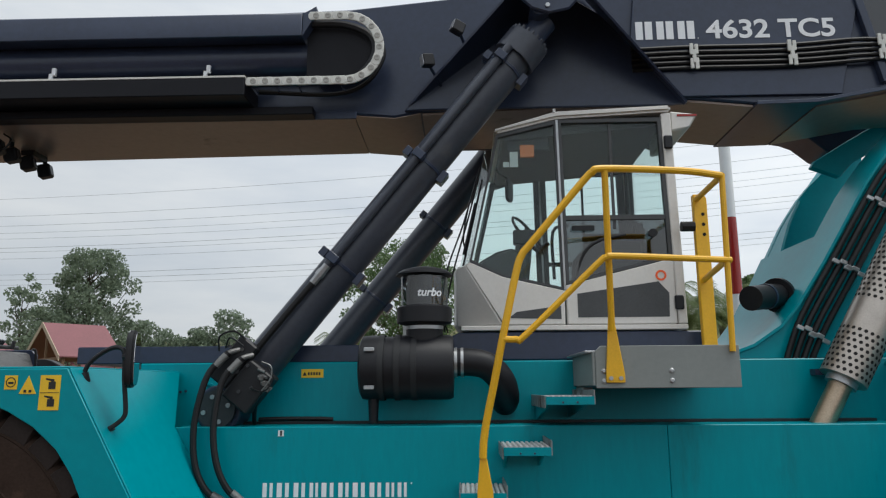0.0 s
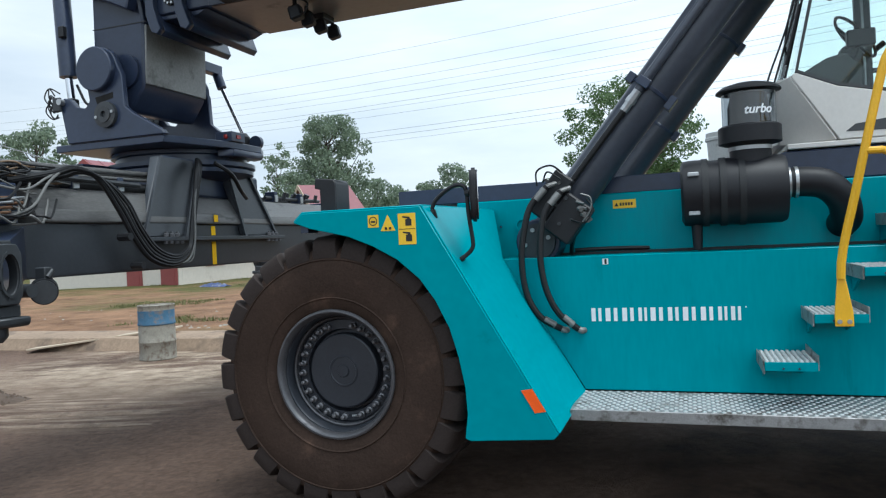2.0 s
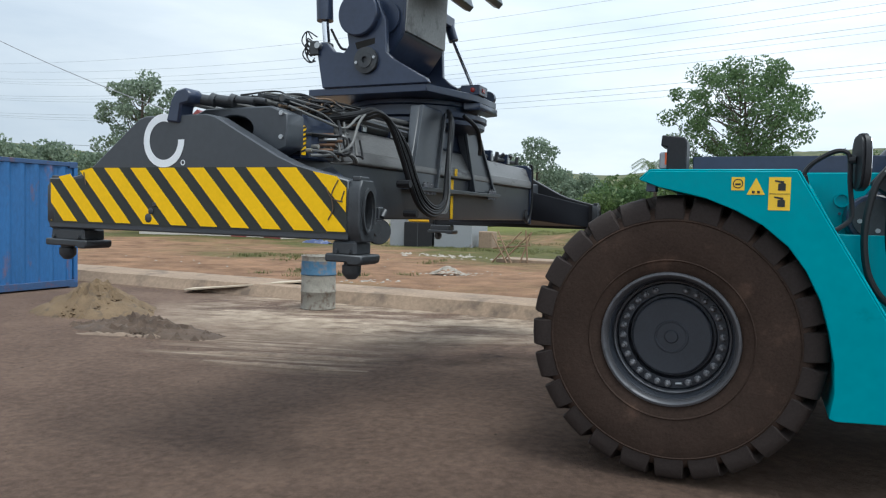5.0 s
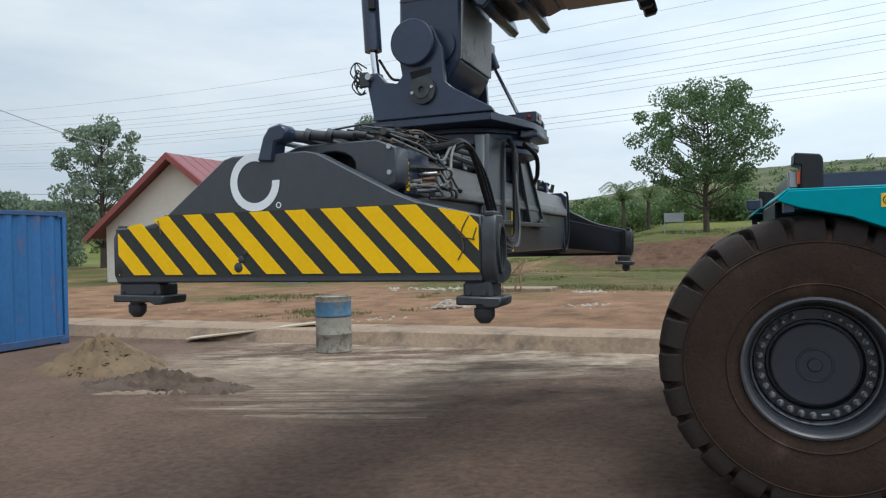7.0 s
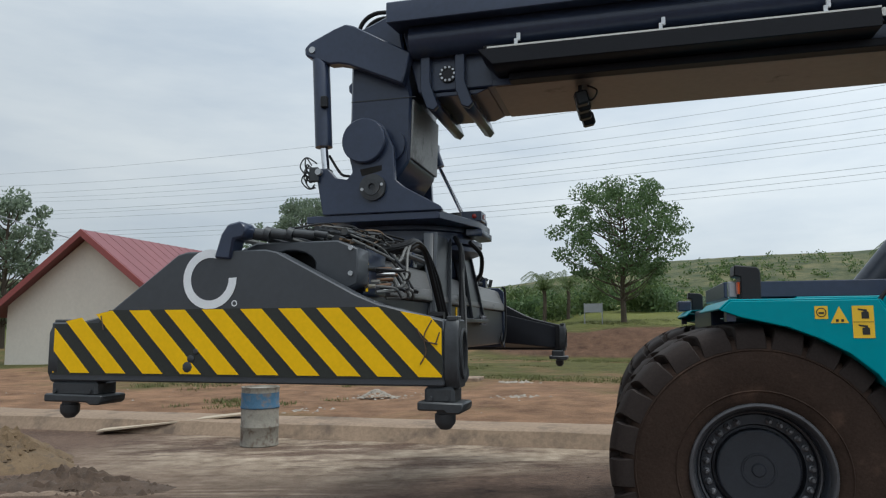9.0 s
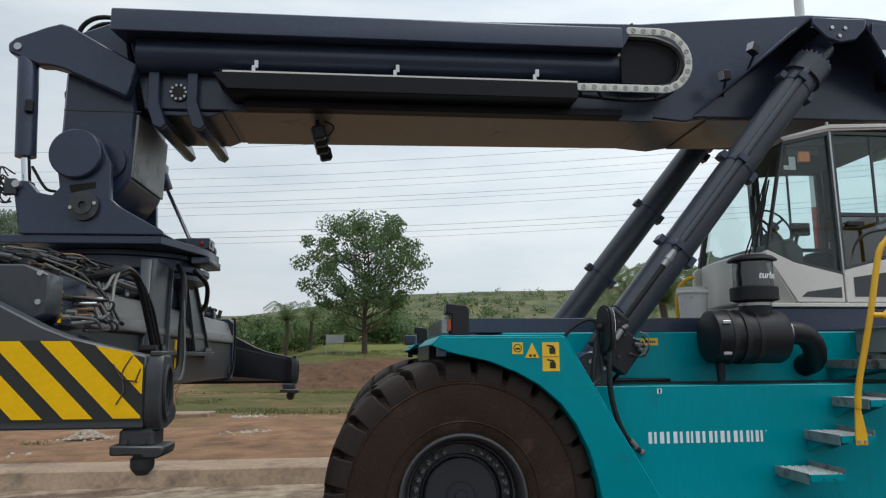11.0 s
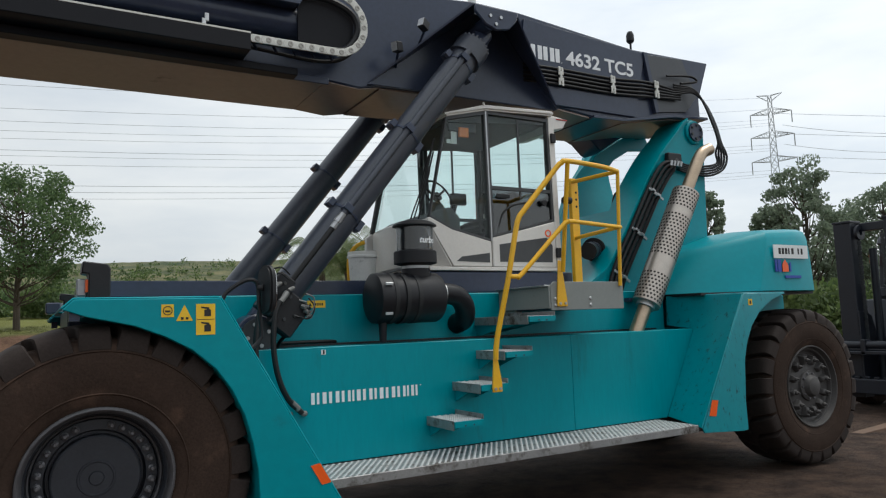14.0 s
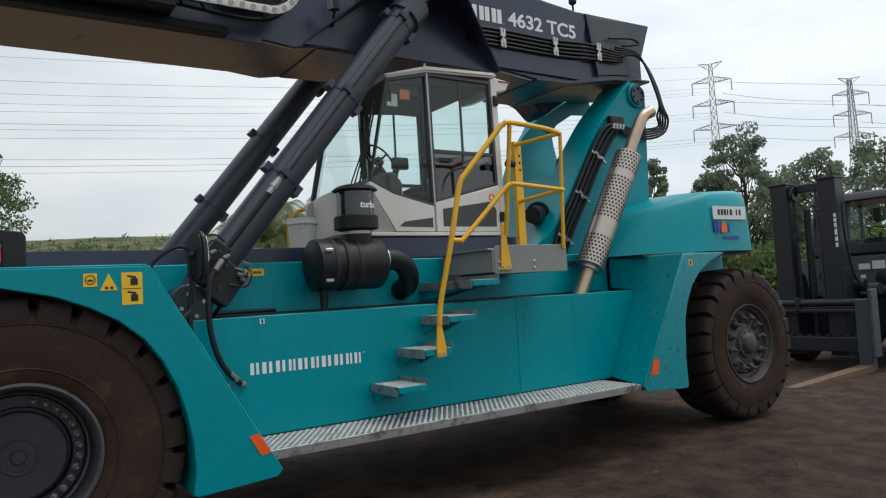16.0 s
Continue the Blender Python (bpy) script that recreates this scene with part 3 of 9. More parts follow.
def make_ground():
    def axis(fine0, fine1, step, reach, grow):
        a = list(np.arange(fine0, fine1, step))
        s = step
        while a[-1] < reach:
            s *= grow
            a.append(a[-1] + s)
        s = step
        while a[0] > -reach:
            s *= grow
            a.insert(0, a[0] - s)
        return a
    xs, ys = axis(-16, 14, 0.5, 1500, 1.10), axis(-8, 44, 0.45, 1500, 1.10)
    verts = [(x, y, bank(x, y)) for y in ys for x in xs]
    w = len(xs)
    faces = [(j * w + i, j * w + i + 1, (j + 1) * w + i + 1, (j + 1) * w + i) for j in range(len(ys) - 1) for i in range(w - 1)]
    me = bpy.data.meshes.new("ground")
    me.from_pydata(verts, [], faces)
    me.materials.append(ground_material())
    me.shade_smooth()
    tagged(new("ground", me), "dark yard earth with painted shade by the machine, giving way to red soil, worn grass and a grassy ridge", "ground", kind="structure")


make_ground()

# ---- reach stacker ----
stacker = thing("reach_stacker", (0, 0, 0), "large teal reach stacker with dark grey boom parked on the yard", "reach stacker")


LUGS_ROUND = 24                  # shoulder blocks on each side of a tyre


def tyre_mesh(r0):
    """The carcass: bulging flanks from the bead at r0 to the foot of the shoulder blocks."""
    bm = B()
    prof = [(r0 - 0.02, -0.19), (r0 - 0.004, -0.252), (r0 + 0.02, -0.272), (r0 + 0.06, -0.286), (0.53, -0.298), (0.60, -0.301), (0.66, -0.296), (0.71, -0.284), (0.735, -0.270), (0.757, -0.235), (0.772, -0.17), (0.78, 0.0)]
    prof = prof + [(q, -h) for q, h in prof[-2::-1]] + [(r0 - 0.02, 0.10), (r0 - 0.02, -0.10)]
    lathe(bm, prof, 96, "y", closed=True)
    # moulded rings on the flank
    for r, h in ((0.688, -0.290), (r0 + 0.085, -0.290)):
        lathe(bm, [(r - 0.009, h + 0.004), (r, h - 0.006), (r + 0.009, h + 0.004), (r, h + 0.02)], 96, "y", closed=True)
    return finish("tyre", bm, RUBBER)


def lug_mesh(side):
    """One shoulder block of the tread: its foot runs out on the flank, its edges are worn round."""
    bm = B()
    w = math.pi / LUGS_ROUND
    rows_ = [(0.700, 0.2885, 0.93, 0.0), (0.745, 0.2885, 0.86, 0.0), (0.785, 0.283, 0.80, 0.0), (0.808, 0.270, 0.78, 0.0), (0.824, 0.240, 0.78, 0.0), (0.834, 0.19, 0.78, 0.012), (0.842, 0.09, 0.76, 0.04), (0.844, 0.012, 0.72, 0.075)]
    top, foot = [], []
    for r, y, f, turn in rows_:
        ring, low = [], []
        for k, q in enumerate((-1.0, -0.9, 0.0, 0.9, 1.0)):
            a = turn + q * w * f
            rr, yy = (r, y) if abs(q) < 1 else (r - 0.010, y - 0.009)
            ring.append(bm.verts.new((rr * math.cos(a), side * yy, rr * math.sin(a))))
        for q in (-1.0, 1.0):
            a = turn + q * w * (f + 0.03)
            rr, yy = (0.765, y - 0.05) if y < 0.2 else (r - 0.055, y - 0.06)
            low.append(bm.verts.new((rr * math.cos(a), side * yy, rr * math.sin(a))))
        top.append(ring)
        foot.append(low)
    for (p, q), (u, v) in zip(zip(top, top[1:]), zip(foot, foot[1:])):
        for i in range(4):
            bm.faces.new((p[i], p[i + 1], q[i + 1], q[i]))
        bm.faces.new((u[0], p[0], q[0], v[0]))
        bm.faces.new((p[4], u[1], v[1], q[4]))
    for p, u in ((top[0], foot[0]), (top[-1], foot[-1])):
        bm.faces.new((u[0], p[0], p[1], p[2], p[3], p[4], u[1]))
    return finish("tread_lug", bm, TREAD)


TYRES = {True: tyre_mesh(0.375), False: tyre_mesh(0.425)}
LUGS = {-1: lug_mesh(-1), 1: lug_mesh(1)}


def rim_mesh(front):
    bm = B()
    if front:
        prof = [(0.352, -0.19), (0.366, -0.262), (0.374, -0.281), (0.384, -0.281), (0.388, -0.270), (0.382, -0.260), (0.371, -0.255), (0.362, -0.238), (0.352, -0.236), (0.345, -0.226), (0.338, -0.150), (0.331, -0.142), (0.322, -0.138), (0.316, -0.09), (0.02, -0.09)]
    else:
        prof = [(0.40, -0.19), (0.414, -0.262), (0.424, -0.283), (0.434, -0.283), (0.438, -0.271), (0.43, -0.262), (0.415, -0.257), (0.405, -0.235), (0.392, -0.232), (0.386, -0.222), (0.380, -0.19), (0.365, -0.18), (0.35, -0.175), (0.02, -0.175)]
    lathe(bm, prof, 64, "y", open_start=True)
    lathe(bm, [(0.34, -0.18), (0.34, 0.2), (0.02, 0.2)], 40, "y", open_start=True)
    return finish("wheel", bm, RIM if front else RIM_DUSTY)


def wheel(x, y, front, out=-1, detailed=True):
    """A wheel with its tyre, hub and nuts; out is the side that it shows."""
    rim = new("wheel", rim_mesh(front))
    rim.parent = stacker
    rim.matrix_basis = pose(x, y, 0.938 if front else 0.892, 0, 0, 0 if out < 0 else 180)
    tagged(rim, "deep-dished dark steel wheel with dusty tyre")
    t = new("tyre", TYRES[front])
    t.parent = rim
    tagged(t, "brown-dusted block-tread rubber tyre")
    for side in (-1, 1):
        for k in range(LUGS_ROUND):
            o = new("tread_lug", LUGS[side])
            o.parent = rim
            o.matrix_basis = pose(0, 0, 0, 0, (-2.0 if front else 4.0) + 360 * (k + (0.5 if side > 0 else 0)) / LUGS_ROUND, 0)
    if not detailed:
        return
    if front:
        part("hub", lathe(B(), [(0.232, -0.09), (0.232, -0.140), (0.227, -0.156), (0.218, -0.162), (0.160, -0.160), (0.098, -0.160), (0.094, -0.165), (0.086, -0.165), (0.082, -0.160), (0.04, -0.160), (0.034, -0.169), (0.006, -0.169)], 56, "y"), RIM, rim, "flat round planetary hub cover")
        part("lock_ring", lathe(B(), [(0.322, -0.09), (0.322, -0.122), (0.312, -0.132), (0.258, -0.132), (0.246, -0.09)], 56, "y", closed=True), RIM, rim)
        part("rim_flange", lathe(B(), [(0.354, -0.246), (0.358, -0.262), (0.366, -0.283), (0.376, -0.290), (0.388, -0.288), (0.392, -0.276), (0.384, -0.264)], 64, "y", closed=True), RIM_LIP, rim, "worn grey rim flange")
        part("flange_ring", lathe(B(), [(0.322, -0.150), (0.324, -0.166), (0.332, -0.172), (0.340, -0.166), (0.342, -0.150)], 64, "y", closed=True), RIM_LIP, rim)
        n, rr, yy = 30, 0.286, -0.132
        me = finish("nut", lathe(B(), [(0.021, 0), (0.021, -0.018), (0.0135, -0.024), (0.0135, -0.050), (0.008, -0.056)], 8, "y"), BOLT)
    else:
        part("hub", lathe(B(), [(0.345, -0.17), (0.335, -0.192), (0.24, -0.20), (0.165, -0.215), (0.158, -0.24), (0.12, -0.25), (0.112, -0.275), (0.095, -0.298), (0.05, -0.312), (0.01, -0.314)], 44, "y"), RIM_DUSTY, rim, "dusty domed steering-axle hub")
        n, rr, yy = 12, 0.285, -0.205
        bm = B()
        hexa(bm, [(-0.036, 0.02, -0.058), (0.036, 0.02, -0.058), (0.036, 0.02, 0.058), (-0.036, 0.02, 0.058), (-0.026, -0.04, -0.046), (0.026, -0.04, -0.046), (0.024, -0.058, 0.04), (-0.024, -0.058, 0.04)])
        lathe(bm, [(0.022, -0.04), (0.022, -0.074), (0.012, -0.078), (0.012, -0.098), (0.003, -0.10)], 8, "y")
        me = finish("clamp", bm, RIM_DUSTY, 0.006)
        spots("hub_bolt", finish("hub_bolt", disc(B(), (0, 0, 0), 0.011, -0.012, "y", 8), BOLT), rim, [(0.138 * math.cos(2 * math.pi * q / 10), -0.246, 0.138 * math.sin(2 * math.pi * q / 10)) for q in range(10)])
    for k in range(n):
        a = 2 * math.pi * k / n + (0.06 if front else 0.2)
        if front and k in (7, 8, 23):
            if k == 23:
                part("valve", rod(B(), (rr * math.cos(a - 0.05), -0.13, rr * math.sin(a - 0.05)), (rr * math.cos(a + 0.08), -0.14, rr * math.sin(a + 0.08)), 0.008, 8), STEEL, rim)
            continue
        o = new("nut" if front else "clamp", me)
        o.parent = rim
        o.matrix_basis = pose(rr * math.cos(a), yy, rr * math.sin(a), 0, 90 - math.degrees(a), 0)


wheel(-0.006, -1.895, True)
wheel(-0.006, -1.27, True, detailed=False)
wheel(-0.006, 2 * YC + 1.895, True, 1, False)
wheel(-0.006, 2 * YC + 1.27, True, 1, False)
wheel(7.04, -1.385, False)
wheel(7.04, 2 * YC + 1.385, False, 1, False)
part("front_axle", rod(B(), (0, -1.5, 0.895), (0, 0.8, 0.895), 0.2, 16), BLACK, stacker)
part("rear_axle", box(B(), 6.7, 7.0, -1.2, 0.5, 0.75, 1.05), BLACK, stacker, bevel=0.03)


# front fenders
def fender(far):
    bm = B()
    arch = [(-0.085, 1.812), (0.16, 1.755), (0.32, 1.69), (0.46, 1.612), (0.59, 1.50), (0.68, 1.375), (0.755, 1.22), (0.80, 1.06), (0.83, 0.90), (0.838, 0.745), (0.818, 0.61)]
    outer = [(-0.195, 1.852), (-0.14, 1.905), (0.615, 1.905), (1.338, 0.655), (1.31, 0.625), (0.85, 0.597)] + arch[::-1]
    prism(bm, outer, -2.245, -2.232)
    ins = [(a, -2.232, c) for a, c in arch]
    sheet(bm, [(ins[i], ins[i + 1], (ins[i + 1][0], -1.25, ins[i + 1][2]), (ins[i][0], -1.25, ins[i][2])) for i in range(len(ins) - 1)], -0.012)
    top = [(-0.195, -2.232, 1.853), (-0.14, -2.232, 1.904), (0.615, -2.232, 1.904)]
    sheet(bm, [(top[0], top[1], (-0.14, -1.0, 1.904), (-0.195, -1.0, 1.853)), (top[1], top[2], (0.72, -1.0, 1.904), (-0.14, -1.0, 1.904))], -0.012)
    A, Bq, C, D, E = (0.615, -2.24, 1.904), (1.336, -2.24, 0.655), (1.372, -1.462, 0.712), (0.872, -1.462, 1.563), (0.72, -1.06, 1.904)
    sheet(bm, [(A, Bq, C, D), (A, D, E)], -0.012)
    if far:
        flip(bm)
    f = part("front_fender", bm, TEAL, stacker, "teal sloping front mudguard", bevel=0.004)
    s = 1 if not far else -1

    def yy(v):
        return v if not far else 2 * YC - v
    part("mudguard_flap", box(B(), -0.16, -0.11, min(yy(-2.22), yy(-2.1)), max(yy(-2.22), yy(-2.1)), 1.79, 1.85), DARK, f)
    if far:
        return f
    r = part("reflector", hexa(B(), [(1.215, -2.249, 0.765), (1.275, -2.249, 0.775), (1.275, -2.2455, 0.775), (1.215, -2.2455, 0.765), (1.145, -2.249, 0.885), (1.205, -2.249, 0.895), (1.205, -2.2455, 0.895), (1.145, -2.2455, 0.885)]), ORANGE, f, "orange reflector strip")
    # three warning stickers
    for poly, nm in (([(0.294, 1.80), (0.36, 1.80), (0.36, 1.871), (0.294, 1.871)], "pressure_sticker"), ([(0.372, 1.777), (0.462, 1.777), (0.417, 1.868)], "triangle_sticker"),
                     ([(0.48, 1.695), (0.586, 1.695), (0.586, 1.871), (0.48, 1.871)], "lifting_sticker")):
        part(nm, prism(B(), poly, -2.2475, -2.2445), STICKER, f, "yellow warning sticker")
    part("pictogram", lathe(B(), [(0.021, 0), (0.026, 0), (0.026, -0.001), (0.021, -0.001)], 20, "y", (0.327, -2.2477, 1.836), True), INK, f)
    part("pictogram", box(B(), 0.313, 0.341, -2.2487, -2.2477, 1.827, 1.838), INK, f)
    for x in (0.398, 0.424):
        part("pictogram", box(B(), x, x + 0.014, -2.2487, -2.2477, 1.784, 1.798), INK, f)
    for z in (1.80, 1.713):
        part("pictogram", prism(B(), [(0.525, z), (0.562, z), (0.562, z + 0.036), (0.553, z + 0.04), (0.553, z + 0.05), (0.508, z + 0.056), (0.508, z + 0.048), (0.54, z + 0.04), (0.525, z + 0.036)], -2.2487, -2.2477), INK, f)
    part("pictogram", box(B(), 0.484, 0.582, -2.2487, -2.2477, 1.781, 1.784), INK, f)
    return f


fender_near = fender(False)
part("panel_seal", hexa(B(), [(1.352, -1.50, 0.70), (1.386, -1.50, 0.70), (1.386, -1.458, 0.70), (1.352, -1.458, 0.70), (0.846, -1.50, 1.562), (0.872, -1.50, 1.562), (0.872, -1.458, 1.562), (0.846, -1.458, 1.562)]), BLACK, fender_near, "black rubber seal strip")
fender(True)

# chassis
bm = B()
prism(bm, [(0.45, 1.05), (0.45, 1.972), (5.5, 1.972), (5.5, 0.85), (1.2, 0.85)], -1.05, 2 * YC + 1.05)
chassis = part("chassis", bm, TEAL_STREAK, stacker, "teal welded chassis box", bevel=0.008)
part("chassis_nose", box(B(), -0.12, 0.45, -1.02, 2 * YC + 1.02, 1.15, 1.9), DARK, stacker, bevel=0.01)
part("underbody", box(B(), 1.0, 6.4, -1.35, 2 * YC + 1.35, 0.52, 0.74), BLACK, stacker, bevel=0.02)
part("deck_beam", box(B(), -0.02, 2.62, -1.0, 2 * YC + 1.0, 1.972, 2.088), DARK, stacker, "dark grey deck beam", bevel=0.006)
part("cab_base", prism(B(), [(2.55, 1.976), (4.30, 1.976), (4.30, 2.165), (2.62, 2.165), (2.55, 2.13)], -1.02, 0.30), DARK, stacker, "dark grey cab support", bevel=0.008)
part("caution_label", box(B(), 1.555, 1.705, -1.0535, -1.0505, 1.868, 1.925), STICKER, chassis, "yellow caution label")
bm = B()
for i in range(5):
    box(bm, 1.60 + 0.018 * i, 1.612 + 0.018 * i, -1.0548, -1.0538, 1.885, 1.905)
prism(bm, [(1.565, 1.882), (1.592, 1.882), (1.5785, 1.908)], -1.0548, -1.0538)
part("label_print", bm, INK, chassis)
spots("plug", finish("plug", disc(B(), (0, 0, 0), 0.009, -0.006, "y", 10), DARK), chassis, [(0.74, -1.0525, 1.78), (0.775, -1.0525, 1.785), (0.92, -1.0525, 1.70)])
bm = B()
lathe(bm, [(0.035, 0), (0.05, 0), (0.05, -0.012), (0.035, -0.012)], 20, "y", (0.93, -1.052, 1.79), True)
part("access_ring", bm, TEAL, chassis)

# tank panels with a shadow joint between them
for x0, x1, pts in ((0.872, 3.868, [(0.872, 1.567), (1.378, 0.728), (3.868, 0.728), (3.868, 1.567)]),
                    (3.8705, 5.48, [(3.8705, 1.567), (3.8705, 0.728), (5.02, 0.728), (5.478, 1.567)])):
    part("side_panel", prism(B(), pts, -1.455, -1.05), TEAL_STREAK, stacker, "rain-streaked teal tank panel", bevel=0.003)
bm = prism(B(), [(0.872, 1.567), (1.378, 0.728), (5.02, 0.728), (5.478, 1.567)], -1.455, -1.05)
part("side_panel", flip(bm), TEAL_STREAK, stacker, bevel=0.006)
part("ledge_seal", box(B(), 1.0, 5.3, -1.12, -1.054, 1.569, 1.585), BLACK, stacker)
bm = B()
for z in (1.53,):
    box(bm, 1.515, 1.55, -1.458, -1.4555, z - 0.018, z + 0.018)
tag_ = part("small_tag", bm, PAPER, stacker)
part("tag_print", box(B(), 1.527, 1.54, -1.4595, -1.4582, 1.515, 1.545), INK, tag_)

# maker's mark: plain white bars in the place of its letters
mark = part("maker_mark", box(B(), 2.325, 2.333, -1.4578, -1.4555, 1.232, 1.24), LETTER, stacker, "white maker's mark as plain bars")
x = 1.433
for w_ in (0.085, 0.10, 0.095, 0.07, 0.10, 0.085, 0.10, 0.095, 0.07, 0.075):
    part("bar", box(B(), x, x + 0.3 * w_, -1.4578, -1.4555, 1.158, 1.24), LETTER, mark)
    part("bar", box(B(), x + 0.5 * w_, x + 0.72 * w_, -1.4578, -1.4555, 1.158, 1.24), LETTER, mark)
    x += w_ + 0.0015

# walkway of chequered aluminium
plate = part("walkway", prism(B(), [(-1.94, 0.655), (-1.94, 0.718), (-1.458, 0.722), (-1.458, 0.705), (-1.925, 0.70), (-1.925, 0.655)], 1.352, 4.888, "x"), ALU, stacker, "perforated aluminium side step, muddy in places", bevel=0.003)
stud = [(math.cos(a), math.sin(a)) for a in np.arange(0, 2 * math.pi, math.pi / 3)]
verts, faces = [], []
for i in range(71):
    for j in range(13):
        cx, cy = 1.385 + i * 0.049 + 0.0245 * (j % 2), -1.918 + j * 0.036
        if cy > -1.47:
            continue
        k = len(verts)
        z0 = 0.718 + (cy + 1.94) * 0.0083
        verts += [(cx + 0.013 * c, cy + 0.010 * s, z0) for c, s in stud] + [(cx + 0.008 * c, cy + 0.008 * s, z0 + 0.006) for c, s in stud]
        faces += [(k + a, k + (a + 1) % 6, k + 6 + (a + 1) % 6, k + 6 + a) for a in range(6)] + [tuple(k + 6 + a for a in range(6))]
me = bpy.data.meshes.new("grip_studs")
me.from_pydata(verts, [], faces)
me.materials.append(STUD)
o = new("grip_studs", me)
o.parent = plate
tagged(o, kind="stuff")


# steps
RIVET = finish("rivet", disc(B(), (0, 0, 0), 0.006, -0.004, "y", 8), DARK)


def ladder_step(x0, x1, z, back):
    bm = B()
    box(bm, x0, x1, -1.862, back, z - 0.022, z - 0.012)
    box(bm, x0 - 0.008, x0, -1.87, back, z - 0.07, z)
    box(bm, x1, x1 + 0.008, -1.87, back, z - 0.05, z + 0.03)
    s = part("step", bm, ALU, stacker, "galvanised ladder step with teal nosing", bevel=0.002)
    part("nosing", box(B(), x0, x1, -1.885, -1.863, z - 0.05, z - 0.006), TEAL, s)
    bm = B()
    n = 9
    for i in range(n):
        cx = x0 + (i + 0.5) * (x1 - x0) / n
        for j in range(12):
            cy = -1.85 + j * 0.032 + (0.016 if i % 2 else 0)
            if cy < back - 0.02:
                lathe(bm, [(0.011, 0), (0.008, 0.011), (0.004, 0.011)], 6, "z", (cx, cy, z - 0.012))
    part("grip_tread", bm, STUD, s)
    part("bracket", prism(B(), [(-1.86, z - 0.03), (back + 0.03, z - 0.03), (back + 0.03, z - 0.15), (-1.70, z - 0.06)], x1 - 0.03, x1 - 0.018, "x"), TEAL, s)
    part("bracket", prism(B(), [(-1.80, z - 0.03), (back + 0.03, z - 0.03), (back + 0.03, z - 0.17), (-1.64, z - 0.075)], x0 + 0.02, x0 + 0.032, "x"), TEAL, s)
    spots("rivet", RIVET, s, [(x0 + f * (x1 - x0), -1.885, z - 0.037) for f in (0.35, 0.65)])


ladder_step(3.10, 3.365, 1.748, -1.08)
ladder_step(2.862, 3.12, 1.478, -1.46)
ladder_step(2.625, 2.872, 1.240, -1.46)
ladder_step(2.380, 2.632, 0.990, -1.46)

# platform with its grey side box
bm = B()
prism(bm, [(3.395, 1.99), (3.425, 2.022), (4.205, 2.022), (4.205, 1.785), (3.395, 1.785)], -1.80, -1.785)
plat = part("platform_guard", bm, GREYBOX, stacker, "grey plastic guard round the cab platform", bevel=0.003)
part("platform_floor", box(B(), 3.40, 4.20, -1.783, -1.03, 1.96, 1.985), STEEL, stacker, bevel=0.003)
part("platform_box", box(B(), 3.40, 4.19, -1.783, -1.10, 1.79, 1.955), DARK, stacker, bevel=0.004)
side_ = part("platform_side", box(B(), 3.378, 3.394, -1.795, -1.06, 1.80, 1.984), GREYBOX, stacker, bevel=0.003)
part("side_flange", box(B(), 3.340, 3.398, -1.79, -1.06, 1.985, 1.996), STEEL, side_, bevel=0.002)
part("side_foot", box(B(), 3.396, 3.46, -1.30, -1.06, 1.775, 1.80), GREYBOX, side_, bevel=0.003)
me = finish("bolt", lathe(B(), [(0.015, 0), (0.015, -0.004), (0.008, -0.01), (0.003, -0.01)], 10, "y"), STEEL)
for px, pz in ((3.44, 1.88), (3.44, 1.825), (3.82, 1.88), (3.82, 1.825)):
    o = new("bolt", me)
    o.parent = plat
    o.location = (px, -1.80, pz)

# yellow handrails
rail = part("handrail", tube(B(), [(2.748, -1.905, 1.42)] + bow([(2.752, -1.908, 1.5), (2.772, -1.915, 1.62), (2.818, -1.935, 1.83), (2.866, -1.958, 2.06), (2.948, -1.965, 2.42), (2.982, -1.968, 2.52), (3.04, -1.975, 2.59), (3.335, -2.02, 2.93), (3.385, -2.032, 2.975), (3.45, -2.03, 2.998), (3.92, -1.92, 3.012), (4.165, -1.855, 3.0)], 5), 0.0215, 10), YELLOW, stacker, "bent yellow steel tube handrail")
part("mid_rail", tube(B(), bow([(2.86, -1.96, 2.055), (2.94, -1.96, 2.053), (2.995, -1.962, 2.078), (3.39, -1.985, 2.455), (3.45, -1.992, 2.495), (3.53, -1.985, 2.505), (4.19, -1.83, 2.503)], 5), 0.019, 10), YELLOW, rail)
part("rail_post", rod(B(), (3.455, -2.028, 2.996), (3.485, -1.86, 2.10), 0.019, 10), YELLOW, rail)
part("rail_post", rod(B(), (4.170, -1.855, 3.005), (4.165, -1.81, 1.985), 0.017, 10), YELLOW, rail)
part("cross_rail", tube(B(), [(4.170, -1.855, 3.0), (4.25, -1.15, 3.045)], 0.019, 10), YELLOW, rail)
part("cross_rail", tube(B(), [(4.168, -1.83, 2.503), (4.262, -1.14, 2.49)], 0.019, 10), YELLOW, rail)
part("rail_foot", prism(B(), [(2.735, 1.46), (2.762, 1.46), (2.80, 1.245), (2.80, 1.175), (2.715, 1.175), (2.715, 1.245)], -1.905, -1.889), YELLOW, rail, bevel=0.003)
part("rail_foot", prism(B(), [(3.478, 2.20), (3.505, 2.20), (3.555, 1.86), (3.555, 1.815), (3.45, 1.815), (3.45, 1.86)], -1.818, -1.803), YELLOW, rail, bevel=0.003)
bm = B()
prism(bm, [(4.228, 2.0), (4.318, 2.0), (4.318, 3.055), (4.30, 3.08), (4.228, 3.08)], -1.15, -1.10)
